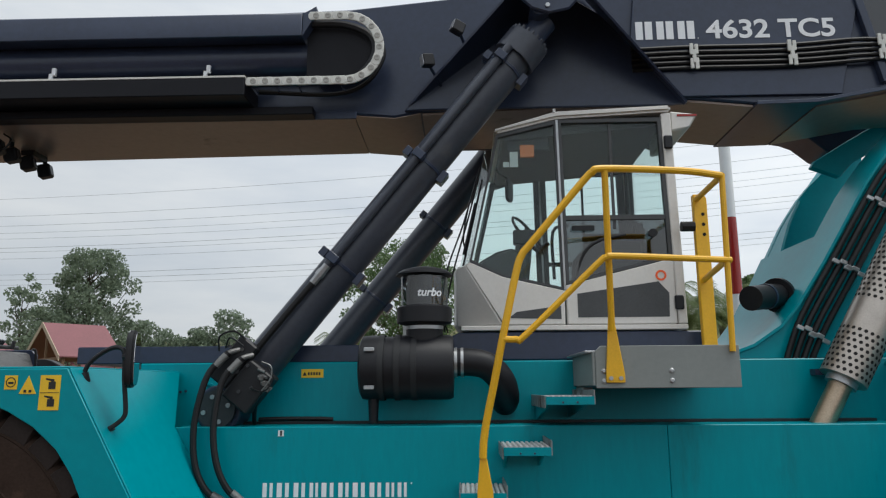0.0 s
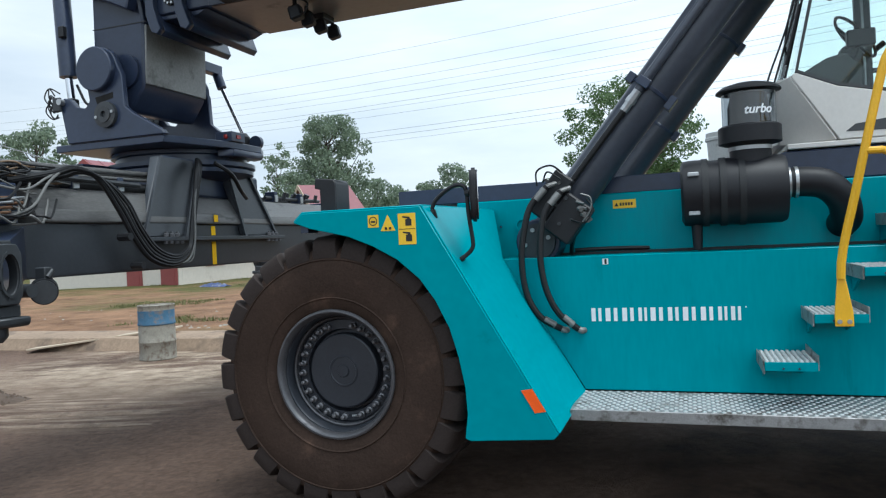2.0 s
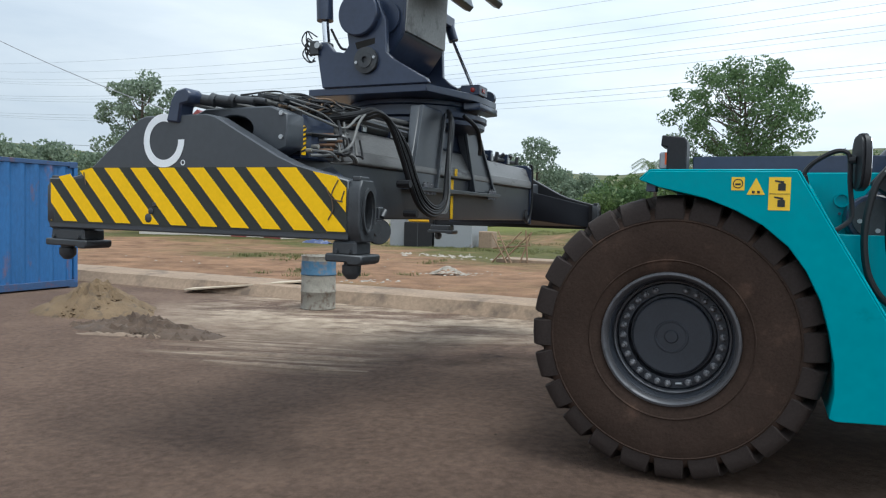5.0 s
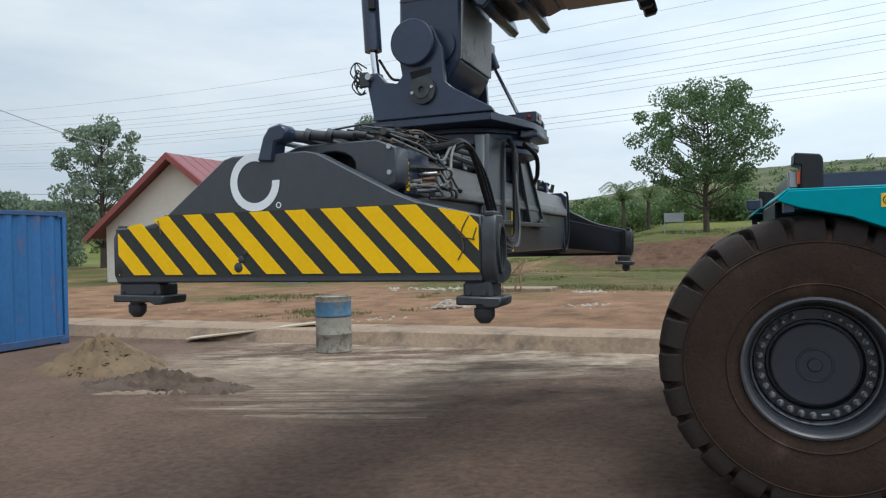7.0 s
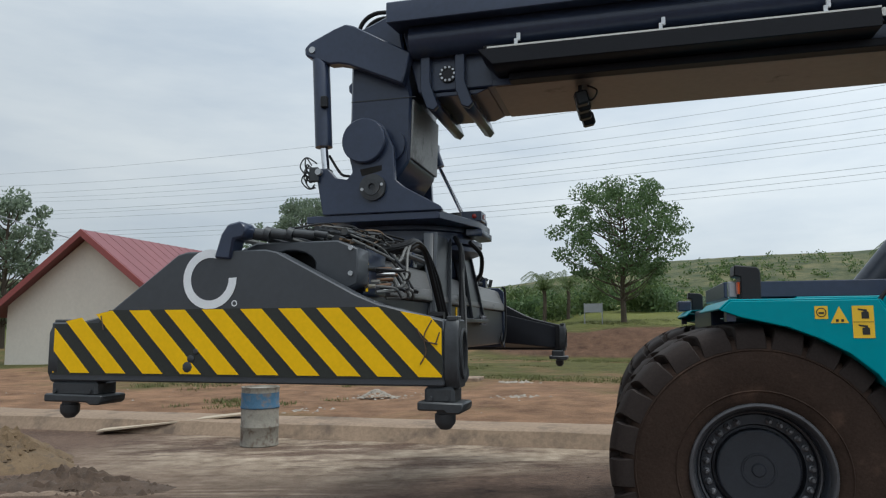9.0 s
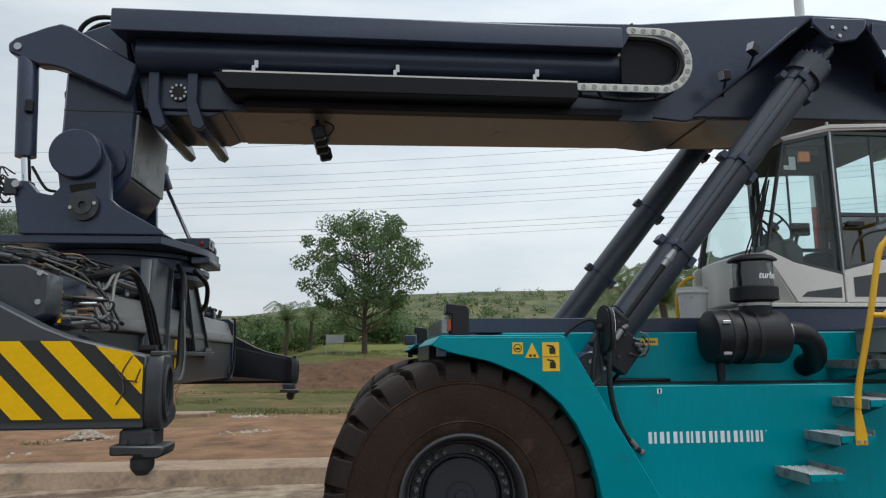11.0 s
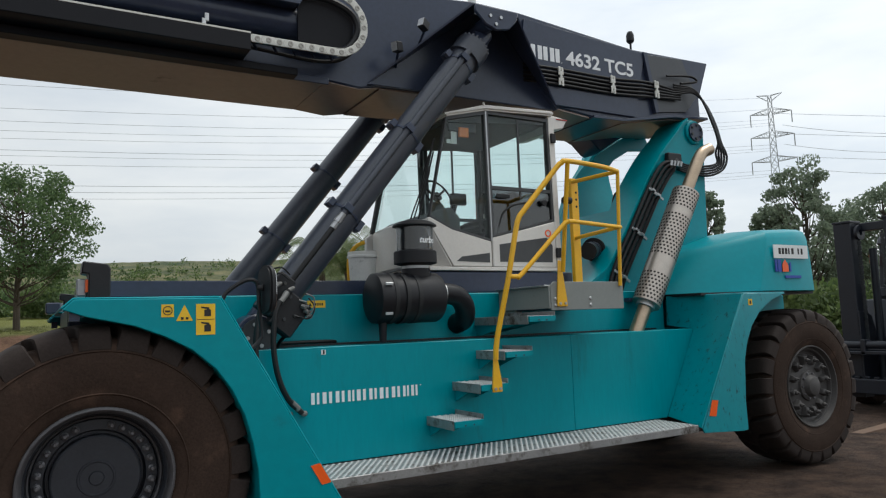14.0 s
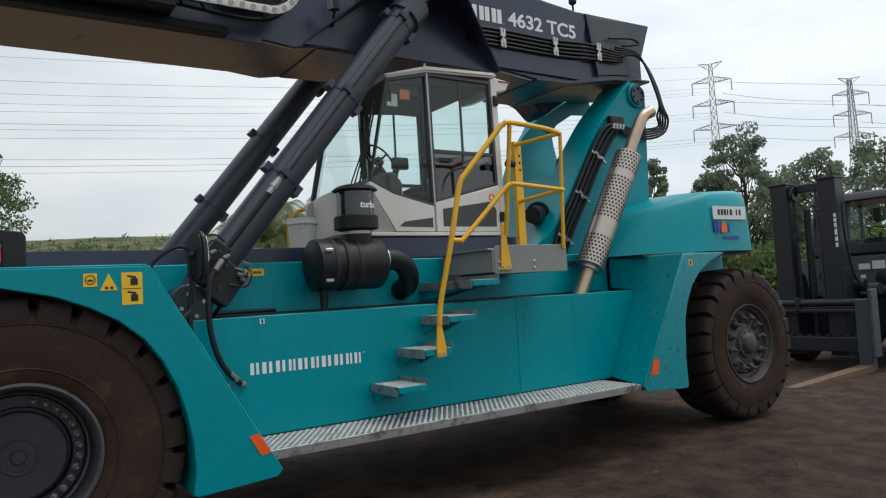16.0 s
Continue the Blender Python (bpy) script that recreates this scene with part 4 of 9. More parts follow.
post = part("gate_post", bm, YELLOW, stacker, "flat yellow door-stop post", bevel=0.004)
spots("post_hole", finish("post_hole", disc(B(), (0, 0, 0), 0.012, -0.002, "y", 12), HOLE), post, [(4.285, -1.1505, z) for z in (2.80, 2.87, 2.94)])
part("latch", rod(B(), (4.14, -1.13, 2.86), (4.228, -1.13, 2.86), 0.035, 10), BLACK, post)
spots("rail_bolt", finish("rail_bolt", disc(B(), (0, 0, 0), 0.012, -0.008, "y", 8), STEEL), rail, [(2.735, -1.905, 1.20), (2.78, -1.905, 1.20), (3.475, -1.818, 1.84), (3.53, -1.818, 1.84)])

# ---- cab ----
cab = part("cab", prism(B(), [(2.635, 2.175), (4.185, 2.175), (4.185, 2.21), (2.635, 2.21)], -1.03, 0.27), WHITE, stacker, "white operator's cab with tinted glass", bevel=0.006)
CN, CF = -1.03, 0.27             # the cab's near and far sides


def cab_side(y0, y1):
    near = y0 < YC
    bm = B()
    # lower front panel with a dark inset, lower door
    if near:
        prism(bm, [(2.93, 2.212), (3.352, 2.212), (3.352, 2.455), (2.93, 2.558), (2.70, 2.668), (2.668, 2.645)], y0, y1)
        part("corner_facet", hexa(B(), [(2.925, y0 + 0.001, 2.213), (2.925, y1, 2.213), (2.80, y0 + 0.16, 2.213), (2.605, y0 + 0.16, 2.213), (2.664, y0 + 0.001, 2.648), (2.70, y1, 2.648), (2.76, y0 + 0.16, 2.648), (2.605, y0 + 0.16, 2.648)]), WHITE, cab, "white chamfered corner of the cab", bevel=0.01)
    else:
        prism(bm, [(2.632, 2.212), (3.352, 2.212), (3.352, 2.455), (2.93, 2.558), (2.70, 2.668), (2.64, 2.62)], y0, y1)
    part("lower_panel", bm, WHITE, cab, "white moulded panel", bevel=0.008)
    part("door_panel", prism(B(), [(3.366, 2.212), (4.115, 2.212), (4.115, 2.68), (3.366, 2.492)], y0, y1), WHITE, cab, "white lower door skin", bevel=0.008)
    part("rear_pillar", prism(B(), [(4.122, 2.212), (4.185, 2.212), (4.165, 3.775), (4.095, 3.772)], y0, y1), WHITE, cab, bevel=0.008)
    part("middle_pillar", prism(B(), [(3.352, 2.46), (3.366, 2.46), (3.352, 3.735), (3.336, 3.735)], y0, y1), STEEL, cab)
    ya, yb = (y0 - 0.0025, y0 - 0.0005) if near else (y1 + 0.0005, y1 + 0.0025)
    part("panel_inset", prism(B(), [(3.44, 2.262), (4.062, 2.262), (4.07, 2.43), (4.0, 2.512), (3.44, 2.43)], ya, yb), CAB_DARK, cab, "dark inset")
    part("panel_inset", prism(B(), [(2.965, 2.262), (3.325, 2.252), (3.325, 2.345), (3.02, 2.305)], ya, yb), CAB_DARK, cab, "dark inset")
    hole_f = [(2.716, 2.683), (2.936, 2.578), (3.337, 2.48), (3.322, 3.70), (2.918, 3.603)] if near else [(2.745, 2.69), (2.945, 2.60), (3.305, 2.51), (3.292, 3.68), (2.945, 3.575)]
    hole_d = [(3.39, 2.523), (4.085, 2.70), (4.068, 3.71), (3.376, 3.71)] if near else [(3.41, 2.545), (4.045, 2.70), (4.035, 3.685), (3.40, 3.685)]
    part("front_frame", plate_with_hole(B(), [(2.70, 2.672), (2.93, 2.562), (3.35, 2.459), (3.334, 3.735), (2.905, 3.628)], hole_f, y0 + 0.004, y1 - 0.004), CAB_DARK, cab)
    part("door_frame", plate_with_hole(B(), [(3.368, 2.496), (4.113, 2.684), (4.092, 3.74), (3.354, 3.735)], hole_d, y0 + 0.004, y1 - 0.004), CAB_DARK, cab)
    if not near:
        part("window_bar", box(B(), 3.405, 4.04, y0 + 0.008, y1 - 0.008, 2.85, 2.885), CAB_DARK, cab)
    part("window_bar", box(B(), 3.715, 3.735, y0 + 0.018, y1 - 0.018, 2.90 if near else 2.885, 3.70 if near else 3.685), CAB_DARK, cab)
    ym = (y0 + y1) / 2
    panes = [(hole_f, GLASS, "green-tinted glass")]
    if near:
        part("window_bar", box(B(), 3.383, 4.08, y0 + 0.008, y1 - 0.008, 2.968, 3.002), CAB_DARK, cab)
        panes.append(([(3.383, 3.002), (4.079, 3.002), (4.068, 3.71), (3.376, 3.71)], GLASS, "green-tinted glass"))
        panes.append(([(3.39, 2.523), (4.085, 2.70), (4.08, 2.968), (3.383, 2.968)], GLASS_SMOKE, "dark smoked lower door glass"))
    else:
        panes.append((hole_d, GLASS, "green-tinted glass"))
    for poly, pane_mat, lb in panes:
        g = part("window_pane", prism(B(), poly, ym - 0.003, ym + 0.003), pane_mat, cab, lb, smooth=False)
        g.visible_shadow = False


cab_side(CN, CN + 0.05)
cab_side(CF - 0.05, CF)

# windscreen leaning forward, in three facets across
zs = ((2.70, 2.668), (2.905, 3.628))
ys = (CN + 0.05, -0.75, -0.02, CF - 0.05)
bulge = (0.0, -0.07, -0.03, 0.03)
bm = B()
rows = [[bm.verts.new((x + bl, y, z)) for y, bl in zip(ys, bulge)] for x, z in zs]
for i in range(3):
    bm.faces.new((rows[0][i], rows[0][i + 1], rows[1][i + 1], rows[1][i]))
bmesh.ops.solidify(bm, geom=bm.faces[:], thickness=0.006)
g = part("windscreen", bm, GLASS, cab, "green-tinted windscreen", smooth=False)
g.visible_shadow = False
bm = B()
prism(bm, [(2.605, CN + 0.162), (2.585, -0.7), (2.60, -0.3), (2.66, 0.1), (2.72, CF - 0.05), (2.80, CF - 0.05), (2.80, CN + 0.162)], 2.212, 2.665, "z")
part("front_panel", bm, WHITE, cab, bevel=0.02)
# roof
bm = B()
prof = [(2.90, 3.632), (3.34, 3.742), (4.17, 3.785), (4.17, 3.835), (3.34, 3.80), (2.88, 3.665)]
prism(bm, prof, CN - 0.012, CF + 0.012)
part("roof", bm, WHITE, cab, "white cab roof", bevel=0.018, segments=2)
part("roof_lining", prism(B(), [(2.96, 3.60), (4.12, 3.70), (4.12, 3.775), (3.34, 3.735), (2.94, 3.63)], CN + 0.06, CF - 0.06), CAB_DARK, cab)
part("roof_peg", rod(B(), (3.33, CN + 0.01, 3.79), (3.33, CN + 0.01, 3.82), 0.012, 8), WHITE, cab)
bm = B()
hexa(bm, [(4.17, -1.0, 3.64), (4.31, -1.0, 3.67), (4.31, -0.4, 3.67), (4.17, -0.4, 3.64), (4.17, -1.0, 3.80), (4.37, -1.0, 3.775), (4.37, -0.4, 3.775), (4.17, -0.4, 3.80)])
part("rear_visor", bm, WHITE, cab, bevel=0.012)
part("marker_lamp", box(B(), 4.22, 4.362, -1.004, -1.0005, 3.755, 3.772), RED, cab)
# back wall with its window
part("rear_wall", box(B(), 4.12, 4.16, CN + 0.05, CF - 0.05, 2.21, 2.95), CAB_DARK, cab)
part("rear_wall", box(B(), 4.10, 4.15, CN + 0.05, -0.93, 2.95, 3.77), CAB_DARK, cab)
part("rear_wall", box(B(), 4.10, 4.15, 0.12, CF - 0.05, 2.95, 3.77), CAB_DARK, cab)
g = part("rear_window", box(B(), 4.11, 4.116, -0.93, 0.12, 2.95, 3.72), GLASS, cab, smooth=False)
g.visible_shadow = False
# inside: seat, wheel, console
seat = part("operator_seat", prism(B(), [(3.55, 2.62), (4.0, 2.58), (4.02, 2.72), (3.56, 2.76), (3.52, 2.70)], -0.62, -0.14), SEATM, cab, "dark fabric operator's seat", bevel=0.03, segments=2)
part("backrest", prism(B(), [(3.90, 2.66), (4.02, 2.66), (4.06, 3.02), (4.02, 3.08), (3.97, 3.06)], -0.58, -0.18), SEATM, seat, bevel=0.03, segments=2)
part("armrest", box(B(), 3.55, 3.95, -0.75, -0.66, 2.86, 2.93), CAB_DARK, seat, bevel=0.02)
part("console", prism(B(), [(3.45, 2.21), (3.95, 2.21), (3.95, 2.84), (3.60, 2.88), (3.45, 2.70)], -0.88, -0.76), CAB_DARK, cab, bevel=0.02)
part("seat_base", box(B(), 3.6, 3.98, -0.58, -0.18, 2.21, 2.58), CAB_DARK, cab, bevel=0.02)
part("steering_column", prism(B(), [(2.95, 2.21), (3.12, 2.21), (3.2, 2.90), (3.08, 2.94)], -0.46, -0.30), CAB_DARK, cab, bevel=0.02)
part("dashboard", prism(B(), [(2.68, 2.21), (3.10, 2.21), (3.12, 2.70), (3.02, 2.80), (2.90, 2.77), (2.78, 2.70), (2.72, 2.64)], -0.88, 0.20), CAB_DARK, cab, bevel=0.02)
bm = lathe(B(), [(0.172, 0.0), (0.185, 0.012), (0.198, 0.0), (0.185, -0.012)], 28, "z", closed=True)
for a in (0.3, 2.4, 4.5):
    rod(bm, (0, 0, -0.03), (0.18 * math.cos(a), 0.18 * math.sin(a), 0), 0.012, 8)
disc(bm, (0, 0, -0.045), 0.05, 0.05, "z", 14)
rod(bm, (0.16, -0.09, 0), (0.16, -0.09, 0.07), 0.02, 8)
bm.transform(pose(3.17, -0.38, 3.0, 0, 52, 0))
part("steering_wheel", bm, BLACK, cab, "black spoked steering wheel with knob")
part("display_arm", tube(B(), bow([(3.02, -0.85, 2.45), (3.06, -0.86, 2.75), (3.10, -0.86, 2.85)], 4), 0.015, 8), BLACK, cab)
part("display", box(B(), 3.02, 3.18, -0.90, -0.84, 2.82, 2.93), BLACK, cab, bevel=0.008)
part("grab_bar", tube(B(), bow([(3.30, -0.93, 2.55), (3.30, -0.93, 2.90), (3.42, -0.93, 2.95)], 4), 0.012, 8), BLACK, cab)
part("work_lamp", box(B(), 3.08, 3.18, -0.975, -0.95, 3.47, 3.56), AMBER, cab, "small orange lamp")
part("door_handle", box(B(), 3.42, 3.58, CN - 0.012, CN - 0.001, 2.885, 2.925), BLACK, cab, "black door handle", bevel=0.008)
bm = tube(B(), bow([(3.43, -0.99, 2.50), (3.50, -1.0, 2.72), (3.62, -1.0, 2.82), (3.80, -1.0, 2.86)], 5), 0.014, 8)
part("door_pull", bm, BLACK, cab)
part("round_badge", lathe(B(), [(0.024, 0), (0.038, 0), (0.038, -0.003), (0.024, -0.003)], 24, "y", (4.02, CN - 0.001, 2.555), True), ORANGE, cab)
part("lock", disc(B(), (3.98, CN - 0.004, 2.86), 0.03, -0.02, "y", 16), BLACK, cab)
for z in (2.36, 3.54):
    part("hinge", box(B(), 4.10, 4.16, CN - 0.03, CN - 0.001, z - 0.05, z + 0.05), BLACK, cab, bevel=0.008)
# wiper and its hoses at the windscreen's corner
for k, pts in enumerate(([(2.80, -0.98, 3.42), (2.70, -0.97, 3.02), (2.58, -0.92, 2.60), (2.52, -0.86, 2.30), (2.54, -0.80, 2.18)], [(2.79, -0.98, 3.40), (2.66, -0.98, 2.96), (2.54, -0.95, 2.62), (2.50, -0.90, 2.34), (2.52, -0.84, 2.18)], [(2.78, -0.97, 3.34), (2.70, -0.95, 3.10), (2.66, -0.93, 2.88), (2.67, -0.93, 2.78)])):
    part("wiper_hose", tube(B(), bow(pts, 6), 0.0065, 6), HOSE, cab)
part("wiper_arm", rod(B(), (2.655, -0.90, 2.66), (2.80, -0.96, 3.30), 0.008, 6), BLACK, cab)
part("wiper_blade", rod(B(), (2.66, -0.93, 2.74), (2.75, -0.965, 3.12), 0.011, 6), BLACK, cab)
mb = prism(B(), pill(0.06, 0.10, 20), -0.016, 0.016, "x")
mb.transform(pose(3.04, -0.28, 3.41, 0, 0, -25))
part("cab_mirror", mb, BLACK, cab, bevel=0.008)
part("mirror_arm", tube(B(), bow([(2.93, -0.42, 3.56), (2.96, -0.34, 3.54), (3.03, -0.29, 3.51), (3.04, -0.28, 3.46)], 5), 0.009, 6), BLACK, cab)
part("paper_card", box(B(), 3.005, 3.065, -0.945, -0.94, 3.40, 3.52), PAPER, cab, "white paper card behind the glass")
part("paper_card", box(B(), 2.955, 3.0, -0.945, -0.94, 3.40, 3.44), PAPER, cab)
part("sun_visor", box(B(), 2.99, 3.30, -0.93, -0.90, 3.53, 3.64), CAB_DARK, cab, bevel=0.01)

# bring the cab to its true height and length
fit_ = Matrix.Translation((2.63, 0, 2.175)) @ Matrix.Diagonal((0.992, 1, 0.967, 1)) @ Matrix.Translation((-2.63, 0, -2.175))
for o in [cab] + list(cab.children_recursive):
    if o.type == "MESH":
        o.data.transform(fit_)
# ---- boom ----
BN, BF = -0.80, 0.10
prof = [(-2.42, 3.80), (1.86, 3.842), (2.15, 3.815), (2.33, 3.85), (4.3, 3.93), (4.9, 3.87), (5.3, 3.88), (6.08, 4.015), (6.60, 4.05), (6.60, 4.28), (6.80, 4.765), (5.55, 4.735), (3.95, 4.865), (3.4, 4.87), (1.8, 4.715), (-2.62, 4.60)]
boom = part("boom", prism(B(), prof, BN, BF), DARK, stacker, "dark grey telescopic boom", bevel=0.012)
# thin strips added below the boom; their brown paints the reflected ground
part("boom_underside", prism(B(), [(-1.74, 3.8025), (1.84, 3.838), (1.84, 3.832), (-1.74, 3.7965)], BN + 0.01, BF - 0.01), UNDERSIDE, boom, "boom underside painted brown with the ground's reflection")
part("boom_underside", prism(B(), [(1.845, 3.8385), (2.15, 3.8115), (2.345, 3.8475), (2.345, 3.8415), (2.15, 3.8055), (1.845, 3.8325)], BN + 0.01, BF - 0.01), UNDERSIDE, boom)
part("boom_lip", box(B(), -1.76, 1.86, BN - 0.022, BN - 0.001, 3.80, 3.86), DARK, boom, bevel=0.004)
# shallow side plates of the rear part
part("rear_side_plate", prism(B(), [(3.9, 3.93), (5.5, 3.93), (5.7, 4.70), (4.0, 4.80)], BN - 0.028, BN - 0.002), DARK, boom, bevel=0.004)
part("rear_end_plate", prism(B(), [(5.72, 4.70), (6.32, 4.73), (6.54, 4.30), (6.34, 4.09), (5.86, 4.03)], BN - 0.02, BN - 0.002), SPREADER_GREY, boom, bevel=0.004)
part("rear_rib", prism(B(), [(5.66, 4.71), (5.72, 4.71), (5.86, 4.02), (5.80, 4.01)], BN - 0.05, BN - 0.002), DARK, boom, bevel=0.004)
bm = sheet(B(), [((4.85, BN - 0.06, 3.872), (5.3, BN - 0.06, 3.882), (5.3, BF, 3.882), (4.85, BF, 3.872)), ((5.3, BN - 0.06, 3.882), (6.08, BN - 0.06, 4.017), (6.08, BF, 4.017), (5.3, BF, 3.882)), ((6.08, BN - 0.06, 4.017), (6.66, BN - 0.06, 4.052), (6.66, BF, 4.052), (6.08, BF, 4.017))], 0.03)
part("bottom_flange", bm, DARK, boom, bevel=0.004)
part("rear_underside", prism(B(), [(5.32, 3.862), (6.06, 3.99), (6.5, 4.015), (6.5, 4.0), (6.06, 3.974), (5.32, 3.846)], BN + 0.02, BF - 0.02), UNDERSIDE, boom, "heel underside painted brown with the ground's reflection")
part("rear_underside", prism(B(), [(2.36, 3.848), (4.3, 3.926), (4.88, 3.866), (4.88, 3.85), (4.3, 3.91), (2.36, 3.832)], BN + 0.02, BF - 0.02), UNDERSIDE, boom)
part("pivot_lug", prism(B(), [(5.40, 4.03), (5.62, 3.99), (5.72, 3.95), (5.80, 3.88), (5.87, 3.82), (5.93, 3.80), (6.0, 3.82), (6.16, 3.93), (6.30, 4.03)], 0.185, 0.55), DARK, boom, "rounded heel lug of the boom", bevel=0.012)
# cylinder gusset
for far in (False, True):
    ht = 4.545
    yi, yo, s = (0.105, 0.89, 1) if far else (-0.805, -1.345, -1)
    bm = prism(B(), [(2.22, 3.85), (3.20, 4.69), (3.28, 4.735), (3.55, 4.735), (3.72, 4.62), (4.35, 3.87), (4.2, 3.86), (2.4, 3.855)], min(yi, yi + s * 0.03), max(yi, yi + s * 0.03))
    gus = part("gusset", bm, DARK, boom, "hooded cylinder bracket", bevel=0.008)
    bm = sheet(B(), [[(2.26, yi + s * 0.03, 3.88), (3.05, yo, ht), (3.44, yi + s * 0.03, 4.77)]], 0.016)
    part("front_cheek", bm, DARK, gus)
    bm = sheet(B(), [[(4.33, yi + s * 0.09, 3.865), (3.52, yo, ht), (3.62, yi + s * 0.03, 4.76), (4.33, yi + s * 0.031, 3.865)]], 0.016)
    part("rear_cheek", bm, DARK, gus)
    bm = sheet(B(), [[(3.05, yo, ht + 0.004), (3.52, yo, ht + 0.004), (3.62, yi + s * 0.03, 4.765), (3.44, yi + s * 0.03, 4.775)]], 0.02)
    part("hood", bm, DARK, gus)
    bm = prism(B(), [(3.05, ht), (3.52, ht), (3.50, 4.46), (3.41, 4.36), (3.27, 4.33), (3.15, 4.37), (3.04, 4.48)], min(yo, yo + s * 0.03), max(yo, yo + s * 0.03))
    plate = part("pin_plate", bm, DARK, gus, bevel=0.01)
    me = finish("plate_bolt", disc(B(), (0, 0, 0), 0.016, s * 0.012, "y", 10), STEEL)
    spots("plate_bolt", me, plate, [(3.20, yo + s * 0.03, 4.455), (3.315, yo + s * 0.03, 4.455), (3.26, yo + s * 0.03, 4.385)])
    part("pin", rod(B(), (3.215, yo, 4.405), (3.215, yi + s * 0.03, 4.405), 0.07, 16), DARK, gus)
# trays for the drag chain
part("upper_tray", prism(B(), [(-1.15, 4.315), (-1.15, 4.49), (-1.13, 4.505), (-0.80, 4.56), (-0.80, 4.36)], -2.60, 1.50, "x"), DARK, boom, "dark cable tray", bevel=0.006)
part("tray_end", prism(B(), [(1.50, 4.32), (1.505, 4.50), (1.60, 4.555), (1.60, 4.50)], -1.13, -0.82), DARK, boom)
part("lower_tray", prism(B(), [(-1.82, 4.0), (1.10, 4.0), (1.10, 3.865), (-1.70, 3.865)], -1.15, -0.802), TROUGH, boom, "black chain trough", bevel=0.006)
part("tray_ledge", box(B(), -1.60, 1.55, -0.93, -0.802, 3.80, 3.862), TROUGH, boom, bevel=0.006)
part("tray_hose", tube(B(), bow([(-1.78, -1.05, 4.015), (-1.70, -1.03, 4.055), (-1.55, -1.0, 4.06), (1.15, -1.0, 4.055)], 5), 0.022, 8), HOSE, boom)
part("chain_run", box(B(), -1.74, 1.10, -1.148, -1.05, 4.002, 4.016), CHAIN, boom, "pale chain lying in its trough")
part("boom_bulge", tube(B(), [(-2.45, -0.86, 4.24), (1.62, -0.86, 4.25), (1.86, -0.85, 4.25), (1.98, -0.83, 4.25)], 0.15, 20, [0.15, 0.15, 0.13, 0.09]), DARK, boom, "rounded boom side housing")
# black sheet added to paint the dark inside of the bend
part("loop_backing", prism(B(), [(1.52, 4.06), (1.80, 4.05)] + arc(1.815, 4.252, 0.20, -70, 70, 9) + [(1.80, 4.455), (1.52, 4.44)], -1.03, -1.012), TROUGH, boom, "added black sheet that darkens the inside of the chain's bend")
part("tray_rail", rod(B(), (-1.70, -0.93, 4.055), (1.2, -0.93, 4.06), 0.02, 8), BLACK, boom)
me = finish("hose_clip", box(box(B(), -0.014, 0.014, -0.012, 0.012, -0.045, 0.030), 0.006, 0.036, -0.012, 0.012, 0.012, 0.075), LETTER, 0.003)
for x in (-1.52, -0.39, 0.77):
    o = new("hose_clip", me)
    o.parent = boom
    o.location = (x, -1.035, 4.075)
for k in range(5):
    part("trough_bracket", prism(B(), [(1.14 + 0.16 * k, 3.965), (1.152 + 0.16 * k, 3.965), (1.177 + 0.16 * k, 3.925), (1.165 + 0.16 * k, 3.925)], -1.06, -1.03), DARK, boom)
# drag chain: one link after the other round the bend
chain = part("drag_chain", tube(B(), bow([(1.56, -1.09, 4.47), (1.80, -1.09, 4.46), (1.98, -1.09, 4.38), (2.03, -1.09, 4.25), (1.96, -1.09, 4.10), (1.80, -1.09, 4.03), (1.10, -1.09, 4.01)], 6), 0.03, 8), BLACK, boom, "pale articulated cable chain")
link = prism(B(), [(-0.058, -0.012), (-0.045, -0.033), (0.045, -0.033), (0.058, -0.012), (0.058, 0.012), (0.045, 0.033), (-0.045, 0.033), (-0.058, 0.012)], -0.012, 0.0)
link_me = finish("chain_link", link, CHAIN, 0.004)
pin_me = finish("chain_pin", lathe(B(), [(0.022, 0), (0.022, -0.006), (0.012, -0.007), (0.01, -0.003), (0.002, -0.003)], 14, "y"), BRONZE)
path = [(1.60 + 0.088 * k, 4.505, 0) for k in range(3)]
for k in range(9):
    a = 90 - 180 * (k + 0.5) / 9
    path.append((1.815 + 0.252 * math.cos(radians(a)), 4.252 + 0.252 * math.sin(radians(a)), 90 - a))
path += [(1.775 - 0.0885 * k, 4.0, 180) for k in range(8)]
for i, (x, z, a) in enumerate(path):
    o = new("chain_link", link_me)
    o.parent = chain
    o.matrix_basis = pose(x, -1.142 + (0.003 if i % 2 else 0), z, 0, a, 0)
    o = new("chain_pin", pin_me)
    o.parent = chain
    o.matrix_basis = pose(x, -1.153 + (0.003 if i % 2 else 0), z, 0, 0, 0)
chain.location = (0, 0.02, -0.025)
part("chain_hose", tube(B(), bow([(1.15, -0.95, 3.97), (1.7, -0.98, 3.93), (1.95, -1.0, 4.0), (2.08, -1.0, 4.2), (2.06, -1.0, 4.35)], 6), 0.018, 8), HOSE, boom)
